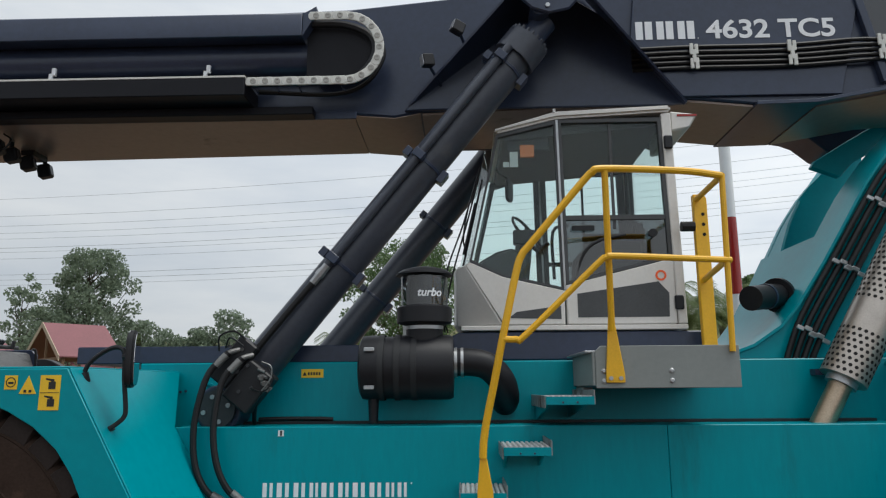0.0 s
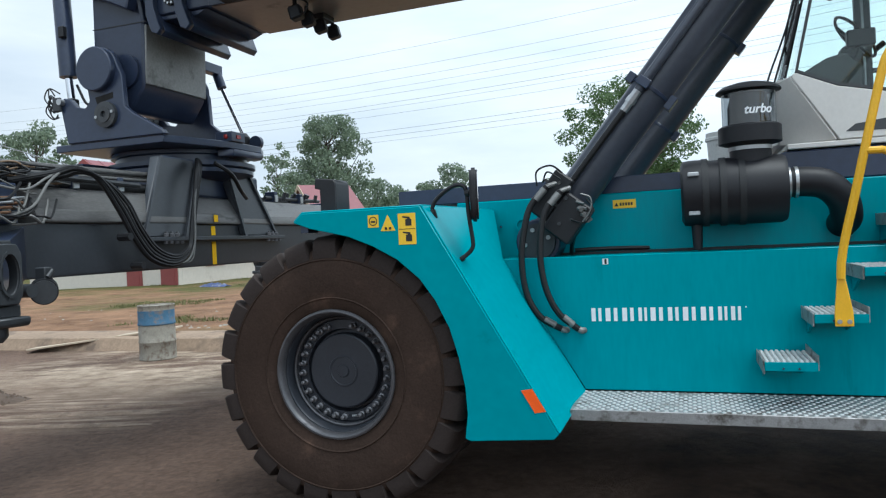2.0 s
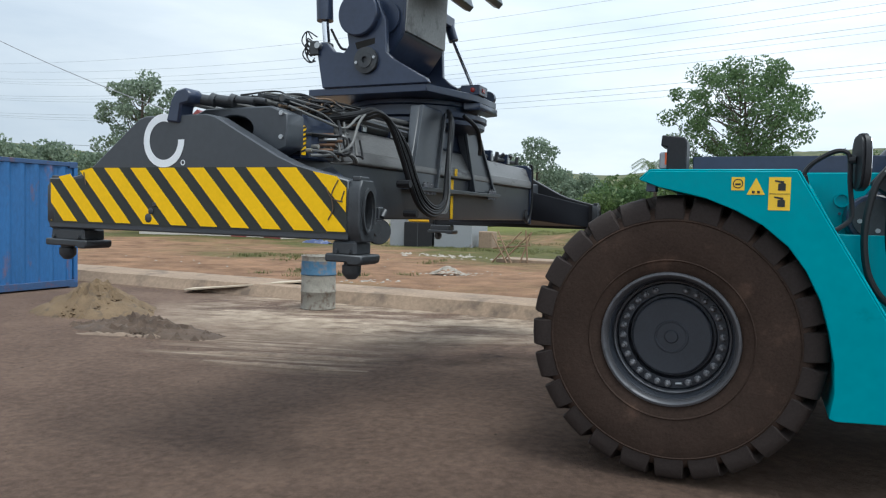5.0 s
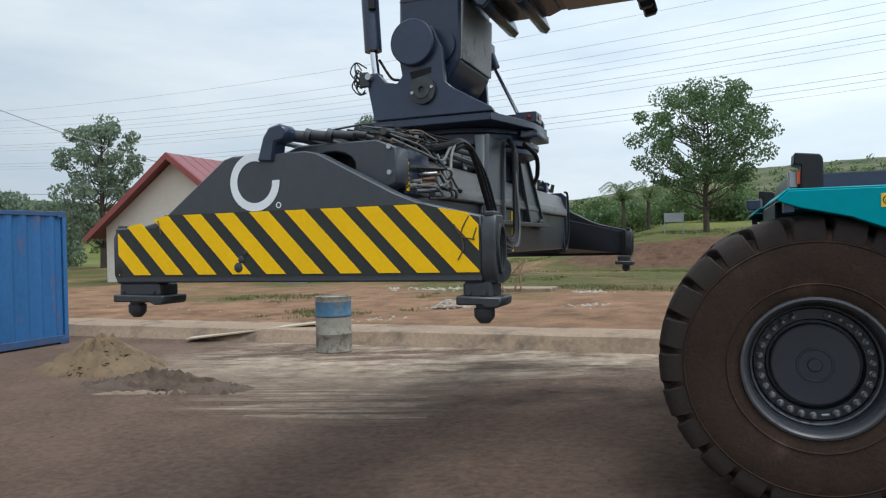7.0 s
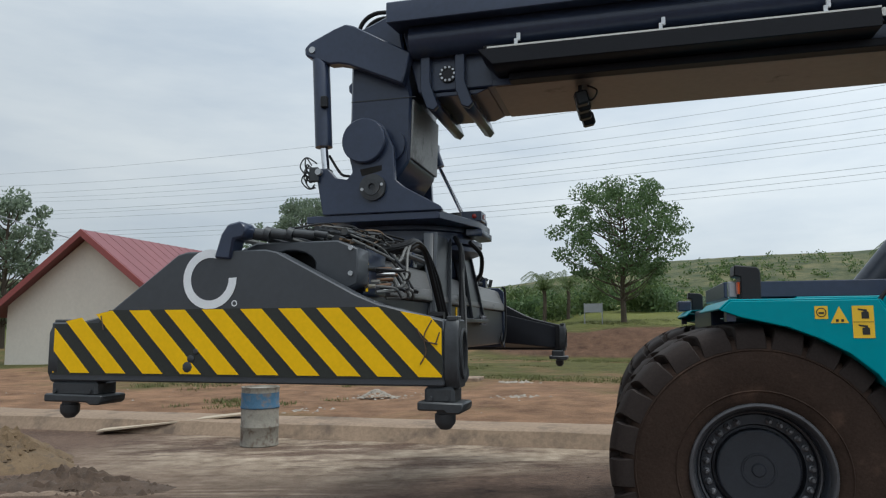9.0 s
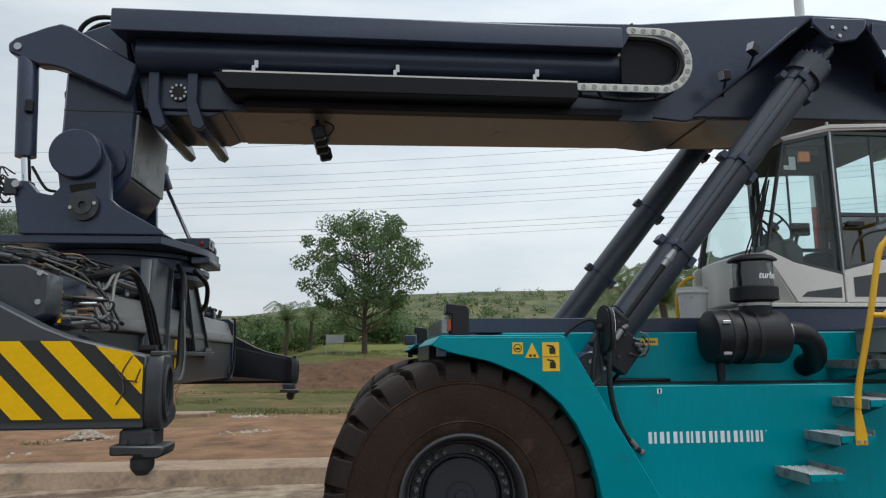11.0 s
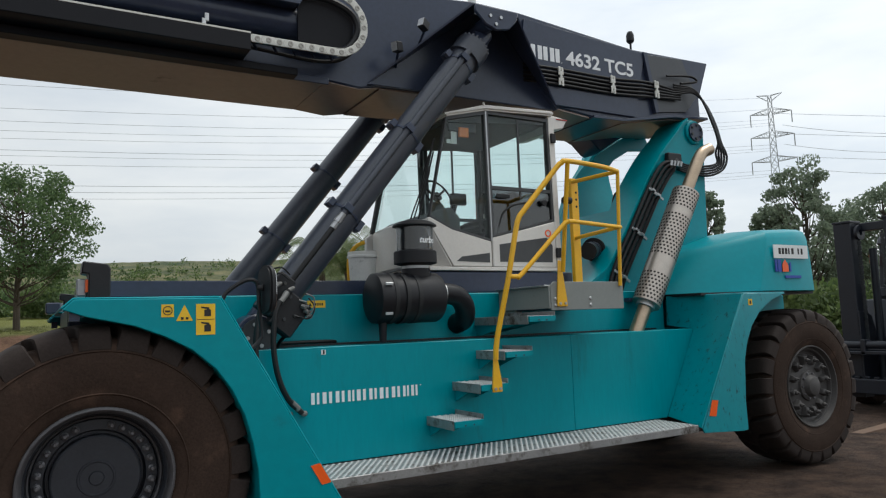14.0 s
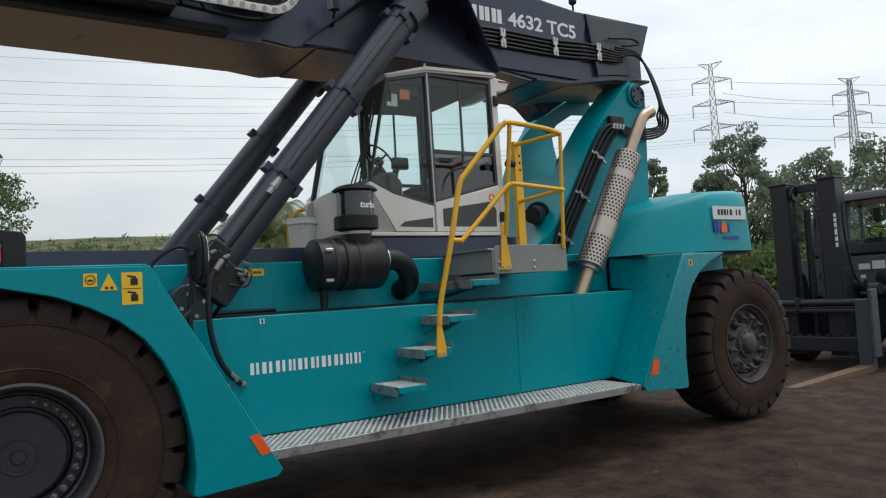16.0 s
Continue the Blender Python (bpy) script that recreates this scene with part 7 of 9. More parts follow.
# legs to the turntable
FOOT_BOLT = finish("foot_bolt", lathe(B(), [(0.022, 0), (0.022, 0.025), (0.012, 0.03), (0.012, 0.045), (0.003, 0.045)], 8, "z"), BOLT)
UNDER_BOLT = finish("under_bolt", lathe(B(), [(0.02, 0), (0.02, -0.022), (0.003, -0.024)], 8, "z"), BOLT)
for sx in (1, -1):
    xf = SX + sx * 0.527
    xo = SX + sx * 0.605
    x0, x1 = sorted((xf, xo))
    ft = part("leg_foot", box(B(), x0, x1, -1.33, 0.84, 1.815, 1.85), BEAM_GREY, spr, "bolted foot rail", bevel=0.004)
    for ys in (-1, 1):
        yb0, yb1, yt0, yt1 = (-1.28, -0.74, -0.96, -0.46) if ys < 0 else (0.13, 0.73, -0.04, 0.30)
        xa, xb, xc, xd = xf, SX + sx * 0.565, SX + sx * 0.40, SX + sx * 0.50
        bm = hexa(B(), [(xa, yb0, 1.851), (xb, yb0, 1.851), (xb, yb1, 1.851), (xa, yb1, 1.851), (xc, yt0, 2.55), (xd, yt0, 2.55), (xd, yt1, 2.55), (xc, yt1, 2.55)])
        part("leg", bm, BEAM_GREY, spr, "tapered box leg", bevel=0.01)
        # raised flange round the outer face
        for ya, yc in (((yb0, yt0), (yb0 + 0.03, yt0 + 0.03)), ((yb1 - 0.03, yt1 - 0.03), (yb1, yt1))):
            part("leg_flange", hexa(B(), [(xb + sx * 0.002, ya[0], 1.851), (xb + sx * 0.026, ya[0], 1.851), (xb + sx * 0.026, yc[0], 1.851), (xb + sx * 0.002, yc[0], 1.851), (xd + sx * 0.002, ya[1], 2.55), (xd + sx * 0.026, ya[1], 2.55), (xd + sx * 0.026, yc[1], 2.55), (xd + sx * 0.002, yc[1], 2.55)]), BEAM_GREY, spr)
        base = -1.02 if ys < 0 else 0.55
        spots("foot_bolt", FOOT_BOLT, ft, [(SX + sx * 0.588, base + 0.07 * k, 1.851) for k in range(3)])
        spots("under_bolt", UNDER_BOLT, ft, [(SX + sx * 0.578, base + 0.07 * k, 1.814) for k in range(4)])
    arch_ = [(-0.90, 2.56), (0.27, 2.56), (0.42, 2.26), (0.30, 2.38), (0.16, 2.44), (-0.05, 2.46), (-0.42, 2.43), (-0.70, 2.34), (-0.92, 2.22)]
    x0, x1 = sorted((SX + sx * 0.40, SX + sx * 0.50))
    part("leg_bridge", prism(B(), arch_, x0, x1, "x"), DARK, spr, "arched plate between the legs", bevel=0.006)
part("centre_box", box(B(), -3.18, -2.30, -0.62, 0.62, 2.224, 2.47), DARK, spr, bevel=0.02)
# turntable
CY = -0.02
ring = part("slew_ring", lathe(B(), [(0.40, 2.50), (0.66, 2.50), (0.70, 2.52), (0.70, 2.56), (0.62, 2.57), (0.62, 2.62), (0.66, 2.63), (0.66, 2.665), (0.40, 2.665)], 56, "z", (SX, CY, 0)), DARK, spr, "slewing ring of the rotator", bevel=0.0)
part("leg_head", lathe(B(), [(0.50, 2.40), (0.68, 2.46), (0.68, 2.498), (0.30, 2.498)], 40, "z", (SX, CY, 0)), DARK, spr)
part("cradle_floor", prism(B(), [(-3.40, -0.93), (-2.20, -0.93), (-2.06, -0.45), (-2.0, -0.25), (-2.0, 0.25), (-2.2, 0.60), (-3.40, 0.60)], 2.67, 2.735, "z"), DARK, spr, "flat cradle plate", bevel=0.006)
for y0, y1 in ((-0.95, -0.89), (0.24, 0.30)):
    prof = [(-3.24, 2.737), (-3.30, 3.05), (-3.31, 3.12), (-3.26, 3.155), (-3.19, 3.14), (-3.12, 3.06), (-3.02, 3.04), (-2.97, 3.10), (-2.99, 3.22)] + arc(-2.852, 3.362, 0.205, 215, 10, 12) + [(-2.60, 3.30), (-2.585, 3.02), (-2.50, 2.95), (-2.19, 2.775), (-2.17, 2.737)]
    c = part("cradle_cheek", prism(B(), prof, y0, y1), DARK, spr, "curved cradle side plate", bevel=0.008)
    s = -1 if y0 < 0 else 1
    yo = y0 if s < 0 else y1
    part("upper_boss", lathe(B(), [(0.195, 0), (0.195, s * 0.05), (0.185, s * 0.06), (0.02, s * 0.06)], 36, "y", (-2.852, yo, 3.362)), DARK, c)
    bm = lathe(B(), [(0.115, 0), (0.115, s * 0.035), (0.07, s * 0.04), (0.07, s * 0.05), (0.03, s * 0.05), (0.025, s * 0.03), (0.002, s * 0.03)], 28, "y", (-2.775, yo, 2.955))
    part("pivot_pin", bm, DARK_WORN, c, "large pivot pin with retainer bolts")
    spots("pin_bolt", finish("pin_bolt", disc(B(), (0, 0, 0), 0.014, s * 0.012, "y", 8), STEEL), c, [(-2.775 + 0.09 * math.cos(a), yo + s * 0.035, 2.955 + 0.09 * math.sin(a)) for a in (0.2, 3.34)])
    part("cheek_slot", prism(B(), [(-2.90, 3.12), (-2.70, 3.15), (-2.70, 3.10), (-2.88, 3.06)], min(yo, yo + s * 0.002), max(yo, yo + s * 0.002)), HOLE, c)
part("slew_motor", lathe(B(), [(0.14, 2.737), (0.14, 2.86), (0.11, 2.90), (0.02, 2.90)], 24, "z", (-2.32, 0.30, 0)), BLACK, spr)
part("slew_motor", lathe(B(), [(0.10, 2.20), (0.10, 2.45), (0.02, 2.45)], 20, "z", (-3.30, -0.55, 0)), BLACK, spr)
# lamp arm with signal lights
arm = part("signal_arm", prism(B(), [(-2.12, -0.30), (-1.98, -0.24), (-1.98, 0.24), (-2.12, 0.30)], 2.60, 2.665, "z"), DARK, spr, "arm with signal lamps", bevel=0.006)
sb = part("signal_box", box(B(), -2.17, -1.98, -0.26, -0.05, 2.737, 2.83), DARK, spr, bevel=0.006)
for k, m_ in ((1, RED),):
    part("signal_lamp", lathe(B(), [(0.022, 0), (0.022, -0.01), (0.012, -0.016), (0.002, -0.016)], 14, "y", (-2.12 + 0.075 * k, -0.261, 2.782)), m_, sb)
part("end_lamp", box(B(), -1.979, -1.972, -0.19, -0.13, 2.765, 2.80), RED, sb)
part("damper_lug", disc(B(), (-2.12, 0.33, 2.80), 0.07, 0.05, "y", 20), DARK, spr)

# hanger column, tilt cylinder and arm: fixed to the boom's nose
col = part("hanger_column", prism(B(), [(-2.62, 4.598), (-3.05, 4.42), (-3.06, 3.62), (-3.10, 3.40), (-3.06, 3.22), (-2.98, 3.10), (-2.84, 3.02), (-2.66, 3.0), (-2.51, 3.21), (-2.49, 3.80)], -0.78, 0.08), DARK, boom, "dark steel hanger column", bevel=0.02)
# plate added to paint the column's +x side paler than its other sides
part("back_plate", prism(B(), [(-2.508, 3.235), (-2.486, 3.235), (-2.466, 3.765), (-2.489, 3.765)], -0.765, 0.065), PALE_SIDE, boom, "mottled pale plate added on the column's +x side", bevel=0.006)
part("column_seam", box(B(), -3.05, -2.45, -0.786, -0.781, 3.778, 3.785), DARK_WORN, boom)
for k, y in enumerate((-0.86, 0.16)):
    bm = rod(B(), (-2.852, y - 0.03, 3.362), (-2.852, y + 0.03, 3.362), 0.16, 28)
    part("column_boss", bm, DARK, boom)
    bm = lathe(B(), [(0.10, 0), (0.14, 0.02), (0.14, 0.06), (0.10, 0.08)], 24, "y", (-2.56, -0.80, 3.28))
part("ring_plate", disc(B(), (-2.69, -0.782, 3.36), 0.15, -0.03, "y", 32), DARK, boom)
for y0, y1 in ((-0.93, -0.81), (0.11, 0.23)):
    part("tilt_arm", prism(B(), [(-3.44, 4.20), (-3.45, 4.27), (-3.40, 4.32), (-3.17, 4.42), (-3.06, 4.455), (-2.98, 4.43), (-2.45, 4.13), (-2.53, 3.86), (-3.02, 4.075), (-3.12, 4.10), (-3.20, 4.10)], y0, y1), DARK, boom, "bent tilt-cylinder arm", bevel=0.012)
    part("arm_pin", rod(B(), (-3.37, y0 - 0.012, 4.245), (-3.37, y1 + 0.012, 4.245), 0.03, 14), STEEL, boom)
    ym = (y0 + y1) / 2
    tc = part("tilt_cylinder", tube(B(), [(-3.345, ym, 4.21), (-3.308, ym, 4.11), (-3.273, ym, 3.36)], 0.076, 20, [0.05, 0.076, 0.076]), DARK, boom, "dark tilt cylinder")
    part("piston_rod", rod(B(), (-3.273, ym, 3.37), (-3.25, ym, 3.15), 0.034, 14), CHROME, tc)
    part("clevis", box(B(), -3.31, -3.20, ym - 0.045, ym + 0.045, 3.06, 3.16), DARK_WORN, tc, bevel=0.01)
    part("junction_box", box(B(), -3.27, -3.21, ym - 0.10, ym - 0.05, 3.70, 3.80), BLACK, tc, bevel=0.006)
part("damper_body", rod(B(), (-2.62, 0.42, 3.62), (-2.55, 0.42, 3.42), 0.05, 14), DARK, spr)
part("damper_rod", rod(B(), (-2.55, 0.42, 3.42), (-2.28, 0.40, 2.86), 0.022, 12), CHROME, spr)
part("damper_mount", box(B(), -2.66, -2.56, 0.05, 0.46, 3.56, 3.66), DARK, spr, bevel=0.006)

# hoses
rnd = random.Random(5)
loop = [(-2.20, -2.45, 2.24), (-2.10, -2.20, 2.30), (-2.08, -2.03, 2.345), (-2.07, -1.82, 2.29), (-2.05, -1.64, 2.05), (-2.03, -1.52, 1.84), (-2.02, -1.36, 1.67), (-2.02, -1.12, 1.61), (-2.03, -0.92, 1.72), (-2.05, -0.82, 2.02), (-2.08, -0.70, 2.42), (-2.16, -0.58, 2.55)]
for k in range(5):
    q = 0.022 * k
    part("hydraulic_hose", tube(B(), bow([(x + 0.012 * (k % 2), y + (q if i < 7 else 0.03 + 0.5 * q), z + (q * 0.9 if 3 < i < 10 else -0.3 * q)) for i, (x, y, z) in enumerate(loop)], 6), (0.020, 0.014, 0.018, 0.011, 0.014)[k], 8), HOSE, spr, "looping black hose")
for k in range(2):
    part("hydraulic_hose", tube(B(), bow([(-2.04, -1.10 + 0.05 * k, 1.63), (-2.0, -0.95 + 0.05 * k, 1.64), (-2.0, -0.84, 1.80), (-2.03, -0.78, 2.1), (-2.08, -0.66, 2.45)], 6), 0.008, 6), HOSE_GREY, spr, "thin pale hose")
for t_ in (0.30, 0.55):
    part("hose_tie", rod(B(), (-2.10, -1.75 + t_ * 0.5, 2.12 - t_ * 0.9), (-1.99, -1.75 + t_ * 0.5, 2.12 - t_ * 0.9), 0.03, 8), BLACK, spr)
for pts, r in (([(-2.05, -0.45, 2.52), (-1.98, -0.30, 2.42), (-2.02, -0.10, 2.28), (-2.10, 0.10, 2.22)], 0.02),
               ([(-3.25, -0.80, 3.30), (-3.12, -0.84, 3.12), (-3.02, -0.86, 3.08), (-3.0, -0.80, 3.0)], 0.012),
               ([(-3.3, -0.95, 3.2), (-3.39, -0.98, 3.25), (-3.44, -0.99, 3.17), (-3.38, -0.99, 3.09), (-3.32, -0.97, 3.06)], 0.006),
               ([(-3.3, -0.95, 3.1), (-3.38, -0.99, 3.11), (-3.42, -1.0, 3.04), (-3.36, -0.99, 2.97), (-3.3, -0.97, 2.98)], 0.006)):
    part("hydraulic_hose", tube(B(), bow(pts, 6), r, 8), HOSE, spr, "looping black hose")
for k in range(50):
    a = Vector((rnd.uniform(-2.62, -2.15), rnd.uniform(-2.85, -2.5), rnd.uniform(2.22, 2.36)))
    b_ = Vector((rnd.uniform(-2.55, -2.12), rnd.uniform(-2.45, -1.85), rnd.uniform(2.24, 2.36)))
    mid = (a + b_) / 2 + Vector((rnd.uniform(-0.08, 0.10), rnd.uniform(-0.1, 0.1), rnd.uniform(-0.02, 0.045)))
    mid2 = (a + 3 * b_) / 4 + Vector((rnd.uniform(-0.05, 0.08), rnd.uniform(-0.1, 0.1), rnd.uniform(-0.04, 0.05)))
    part("hydraulic_hose", tube(B(), bow([a, mid, mid2, b_], 5), rnd.choice((0.005, 0.006, 0.008, 0.010)), 6), (HOSE, HOSE_GREY, HOSE, HOSE_TAN, HOSE)[k % 5], spr)
for k in range(7):
    y = -2.74 + 0.07 * (k % 5)
    z = 2.0 if k < 5 else 2.10
    part("hydraulic_hose", tube(B(), bow([(-2.10, y, z), (-2.0 + 0.01 * k, y + 0.05, z - 0.01), (-2.0, y + 0.16, z - 0.05 + 0.04 * (k % 3)), (-2.12, y + 0.32, z + 0.12)], 5), 0.008 + 0.002 * (k % 2), 6), HOSE_GREY if k % 3 == 0 else HOSE, spr)
for x, y0, y1, z, r in ((-2.42, -2.85, -2.45, 2.33, 0.02), (-2.60, -2.80, -2.30, 2.34, 0.018), (-2.75, -2.85, -2.2, 2.32, 0.02)):
    part("top_cylinder", rod(B(), (x, y0, z), (x + 0.06, y1, z + 0.01), r, 12), DARK_WORN, spr, "dull grey hydraulic cylinder")
vb = part("valve_bank", box(B(), -2.30, -2.15, -2.78, -2.42, 1.95, 2.22), DARK, spr, "steel valve bank with hose fittings", bevel=0.01)
for k in range(5):
    part("fitting", rod(B(), (-2.15, -2.74 + 0.07 * k, 2.0 + 0.03 * (k % 2)), (-2.10, -2.74 + 0.07 * k, 2.0 + 0.03 * (k % 2)), 0.014, 8), BRONZE, vb)
    part("fitting", rod(B(), (-2.15, -2.74 + 0.07 * k, 2.10), (-2.10, -2.74 + 0.07 * k, 2.10), 0.012, 8), DARK_WORN, vb)
tape = part("warning_tape", box(B(), -2.149, -2.143, -2.80, -2.745, 1.97, 2.15), STRIPE, vb)
for k in range(6):
    z = 1.98 + 0.028 * k
    part("tape_bar", prism(B(), [(-2.799, z), (-2.799, z + 0.013), (-2.746, z + 0.033), (-2.746, z + 0.02)], -2.1425, -2.140, "x"), INK, tape)
for k in range(10):
    y, z = -2.59 + 0.085 * (k % 2), 1.985 + 0.032 * (k // 2)
    part("fitting", rod(B(), (-2.15, y, z), (-2.05 - 0.012 * (k % 3), y + 0.05, z + 0.004), 0.010, 8), COPPER if k % 3 else STEEL, vb, "rusty hose fitting")
for k, pts in enumerate(([(-2.08, -2.79, 1.965), (-2.02, -2.62, 1.985), (-2.02, -2.42, 2.06), (-2.06, -2.26, 2.22), (-2.08, -2.12, 2.315), (-2.09, -1.98, 2.345)],
                         [(-2.10, -2.50, 2.06), (-2.02, -2.42, 1.99), (-2.03, -2.38, 1.95), (-2.12, -2.50, 1.94)],
                         [(-2.20, -2.85, 2.26), (-2.10, -2.66, 2.20), (-2.06, -2.44, 2.17), (-2.08, -2.25, 2.26), (-2.10, -2.08, 2.33)],
                         [(-2.24, -2.80, 2.30), (-2.12, -2.60, 2.24), (-2.10, -2.42, 2.16), (-2.12, -2.30, 2.15)])):
    part("pale_hose", tube(B(), bow(pts, 6), (0.010, 0.008, 0.009, 0.006)[k], 8), HOSE_GREY, spr, "pale sleeved hose")
for x, y0, z, r in ((-2.40, -2.45, 2.385, 0.024), (-2.33, -2.35, 2.325, 0.014), (-2.50, -2.40, 2.37, 0.02)):
    part("steel_pipe", rod(B(), (x, y0, z), (x + 0.02, -0.85, z + 0.01), r, 12), WORN_GREY, spr, "dull grey steel pipe")
hk = part("guide_hook", prism(B(), [(-2.90, 2.15), (-2.86, 2.28), (-2.82, 2.335), (-2.74, 2.35), (-2.70, 2.31), (-2.72, 2.26), (-2.78, 2.25), (-2.80, 2.14)], -3.14, -3.02), DARK, spr, "bent guide at the end beam", bevel=0.01)
for x0, x1, r in ((-2.74, -2.67, 0.034), (-2.665, -2.635, 0.042), (-2.63, -2.55, 0.03), (-2.545, -2.515, 0.038), (-2.51, -2.40, 0.024), (-2.40, -2.33, 0.018)):
    part("guide_cylinder", rod(B(), (x0, -3.02 + (x0 + 2.72) * 0.3, 2.295), (x1, -3.02 + (x1 + 2.72) * 0.3, 2.285), r, 16), DARK_WORN, hk)
for k in range(6):
    part("top_pipe", rod(B(), (-2.95 + 0.14 * k, -2.85, 2.30 + 0.01 * (k % 2)), (-2.95 + 0.14 * k, -1.2, 2.28), 0.016 + 0.006 * (k % 2), 8), DARK_WORN if k % 2 else HOSE_GREY, spr)
# small fittings and thin hoses at the foot of the near tilt cylinder
part("hose_block", box(B(), -3.36, -3.27, -0.99, -0.955, 3.03, 3.16), DARK_WORN, spr, "small hose block with thin hoses", bevel=0.01)
for k in range(8):
    z0 = 3.04 + 0.02 * k
    part("thin_hose", tube(B(), bow([(-3.34, -0.97, z0), (-3.36 - 0.010 * (k % 4), -0.98, z0 + rnd.uniform(0.0, 0.08)), (-3.38 - 0.012 * (k % 3), -0.985, z0 - 0.02), (-3.345, -0.98, z0 - rnd.uniform(0.04, 0.10)), (-3.31, -0.97, z0 - 0.05)], 6), 0.006, 6), HOSE, spr)
part("clamp_pin", rod(B(), (-3.27, -1.0, 3.115), (-3.27, -0.93, 3.115), 0.028, 14), STEEL, spr)

# ---- kerb ----
def strip(name, sections, xs, mat, label, category):
    """A long cast strip: the same cross-section (y, z) at each x, a little uneven."""
    rnd_ = random.Random(9)
    verts, faces = [], []
    for x in xs:
        w = rnd_.uniform(-0.015, 0.015)
        verts += [(x, y + w + 0.02 * noise.noise(Vector((x * 0.7, y, 0))), z + 0.015 * noise.noise(Vector((x * 0.9, y * 3, 4)))) for y, z in sections]
    k = len(sections)
    for i in range(len(xs) - 1):
        for j in range(k - 1):
            faces.append((i * k + j, (i + 1) * k + j, (i + 1) * k + j + 1, i * k + j + 1))
    me = bpy.data.meshes.new(name)
    me.from_pydata(verts, [], faces)
    me.materials.append(mat)
    smooth_by_angle(me, 30)
    return tagged(new(name, me), label, category, kind="structure")


strip("kerb", [(4.02, -0.05), (4.05, 0.02), (4.12, 0.10), (4.20, 0.23), (4.32, 0.255), (4.95, 0.27), (5.0, 0.24), (5.05, 0.05)], list(np.arange(-40, 60, 0.35)), CONCRETE, "low stained concrete kerb along the yard", "kerb")

# ---- shipping container ----
con = thing("shipping_container", (-13.0, 0.35, 0), "weathered blue corrugated shipping container on the yard", "container")
W, Lc, Hc = 2.44, 6.06, 2.44
bm = B()
pts = []
y = -Lc / 2 + 0.12
while y < Lc / 2 - 0.20:
    pts += [(W / 2 - 0.01, y), (W / 2 - 0.01, y + 0.075), (W / 2 - 0.045, y + 0.14), (W / 2 - 0.045, y + 0.215)]
    y += 0.28
pts = [(W / 2 - 0.03, -Lc / 2 + 0.1)] + pts + [(W / 2 - 0.03, Lc / 2 - 0.1)]
outline = pts + [(-W / 2 + 0.02, Lc / 2 - 0.03), (-W / 2 + 0.02, -Lc / 2 + 0.03)]
prism(bm, outline, 0.14, Hc - 0.06, "z")
part("corrugated_wall", bm, CONTAINER, con, "corrugated blue steel wall", smooth=False)
for z0, z1 in ((0.03, 0.16), (Hc - 0.09, Hc - 0.01)):
    part("rail", box(B(), W / 2 - 0.07, W / 2, -Lc / 2, Lc / 2, z0, z1), CONTAINER_RAIL, con, bevel=0.006)
    part("rail", box(B(), -W / 2, W / 2, Lc / 2 - 0.06, Lc / 2, z0, z1), CONTAINER_RAIL, con, bevel=0.006)
for sy in (-1, 1):
    part("corner_post", box(B(), W / 2 - 0.10, W / 2 + 0.002, sy * Lc / 2 - 0.08 if sy > 0 else -Lc / 2, sy * Lc / 2 + 0.002 if sy > 0 else -Lc / 2 + 0.08, 0.1, Hc - 0.05), CONTAINER, con, bevel=0.006)
    for z in (0.0, Hc - 0.118):
        part("corner_casting", box(B(), W / 2 - 0.162, W / 2 + 0.004, min(sy * Lc / 2 - sy * 0.178, sy * Lc / 2 + sy * 0.004), max(sy * Lc / 2 - sy * 0.178, sy * Lc / 2 + sy * 0.004), z, z + 0.118), CONTAINER_RAIL, con, bevel=0.01)
part("end_wall", box(B(), -W / 2 + 0.03, W / 2 - 0.08, Lc / 2 - 0.05, Lc / 2 - 0.02, 0.15, Hc - 0.08), CONTAINER, con)

# ---- oil drum ----
drum = thing("oil_drum", (-6.25, 3.52, 0), "rusty grey oil drum with a faded blue band", "drum")
prof = [(0.28, 0.0), (0.29, 0.015), (0.285, 0.03), (0.283, 0.27), (0.293, 0.285), (0.293, 0.30), (0.283, 0.315)]
part("lower_body", lathe(B(), prof + [(0.283, 0.56)], 36, "z"), DRUM_GREY, drum)
part("blue_band", lathe(B(), [(0.2845, 0.562), (0.294, 0.575), (0.294, 0.592), (0.2845, 0.607), (0.2845, 0.80)], 36, "z"), DRUM_BLUE, drum)
part("rim_band", lathe(B(), [(0.283, 0.80), (0.283, 0.86), (0.29, 0.87), (0.29, 0.885), (0.275, 0.885), (0.27, 0.86), (0.02, 0.855)], 36, "z"), DRUM_GREY, drum)
# crumpled cloth left on the ground by the house
bm = bmesh.new()
g_ = [[bm.verts.new((-0.7 + 1.4 * i / 15, -0.25 + 0.5 * j / 7, 0.24 * math.sin(math.pi * (i + 0.4) / 15.8) ** 0.5 * math.sin(math.pi * j / 7) * (0.55 + 0.6 * noise.noise(Vector((i * 0.6, j * 0.7, 2.0))) + 0.2 * rnd.random()) - 0.01)) for j in range(8)] for i in range(16)]
for i in range(15):
    for j in range(7):
        bm.faces.new((g_[i][j], g_[i + 1][j], g_[i + 1][j + 1], g_[i][j + 1]))
bmesh.ops.solidify(bm, geom=bm.faces[:], thickness=0.02)
whole("cloth", bm, material("crumpled_cloth", (0.14, 0.18, 0.36), 0.9, 0, 0.4, 3.0, (0.50, 0.50, 0.52), 0.5, 3.5), "crumpled blue and white cloth lying by the house", "cloth", place=(-17.8, 20.5, bank(-17.8, 20.5)))

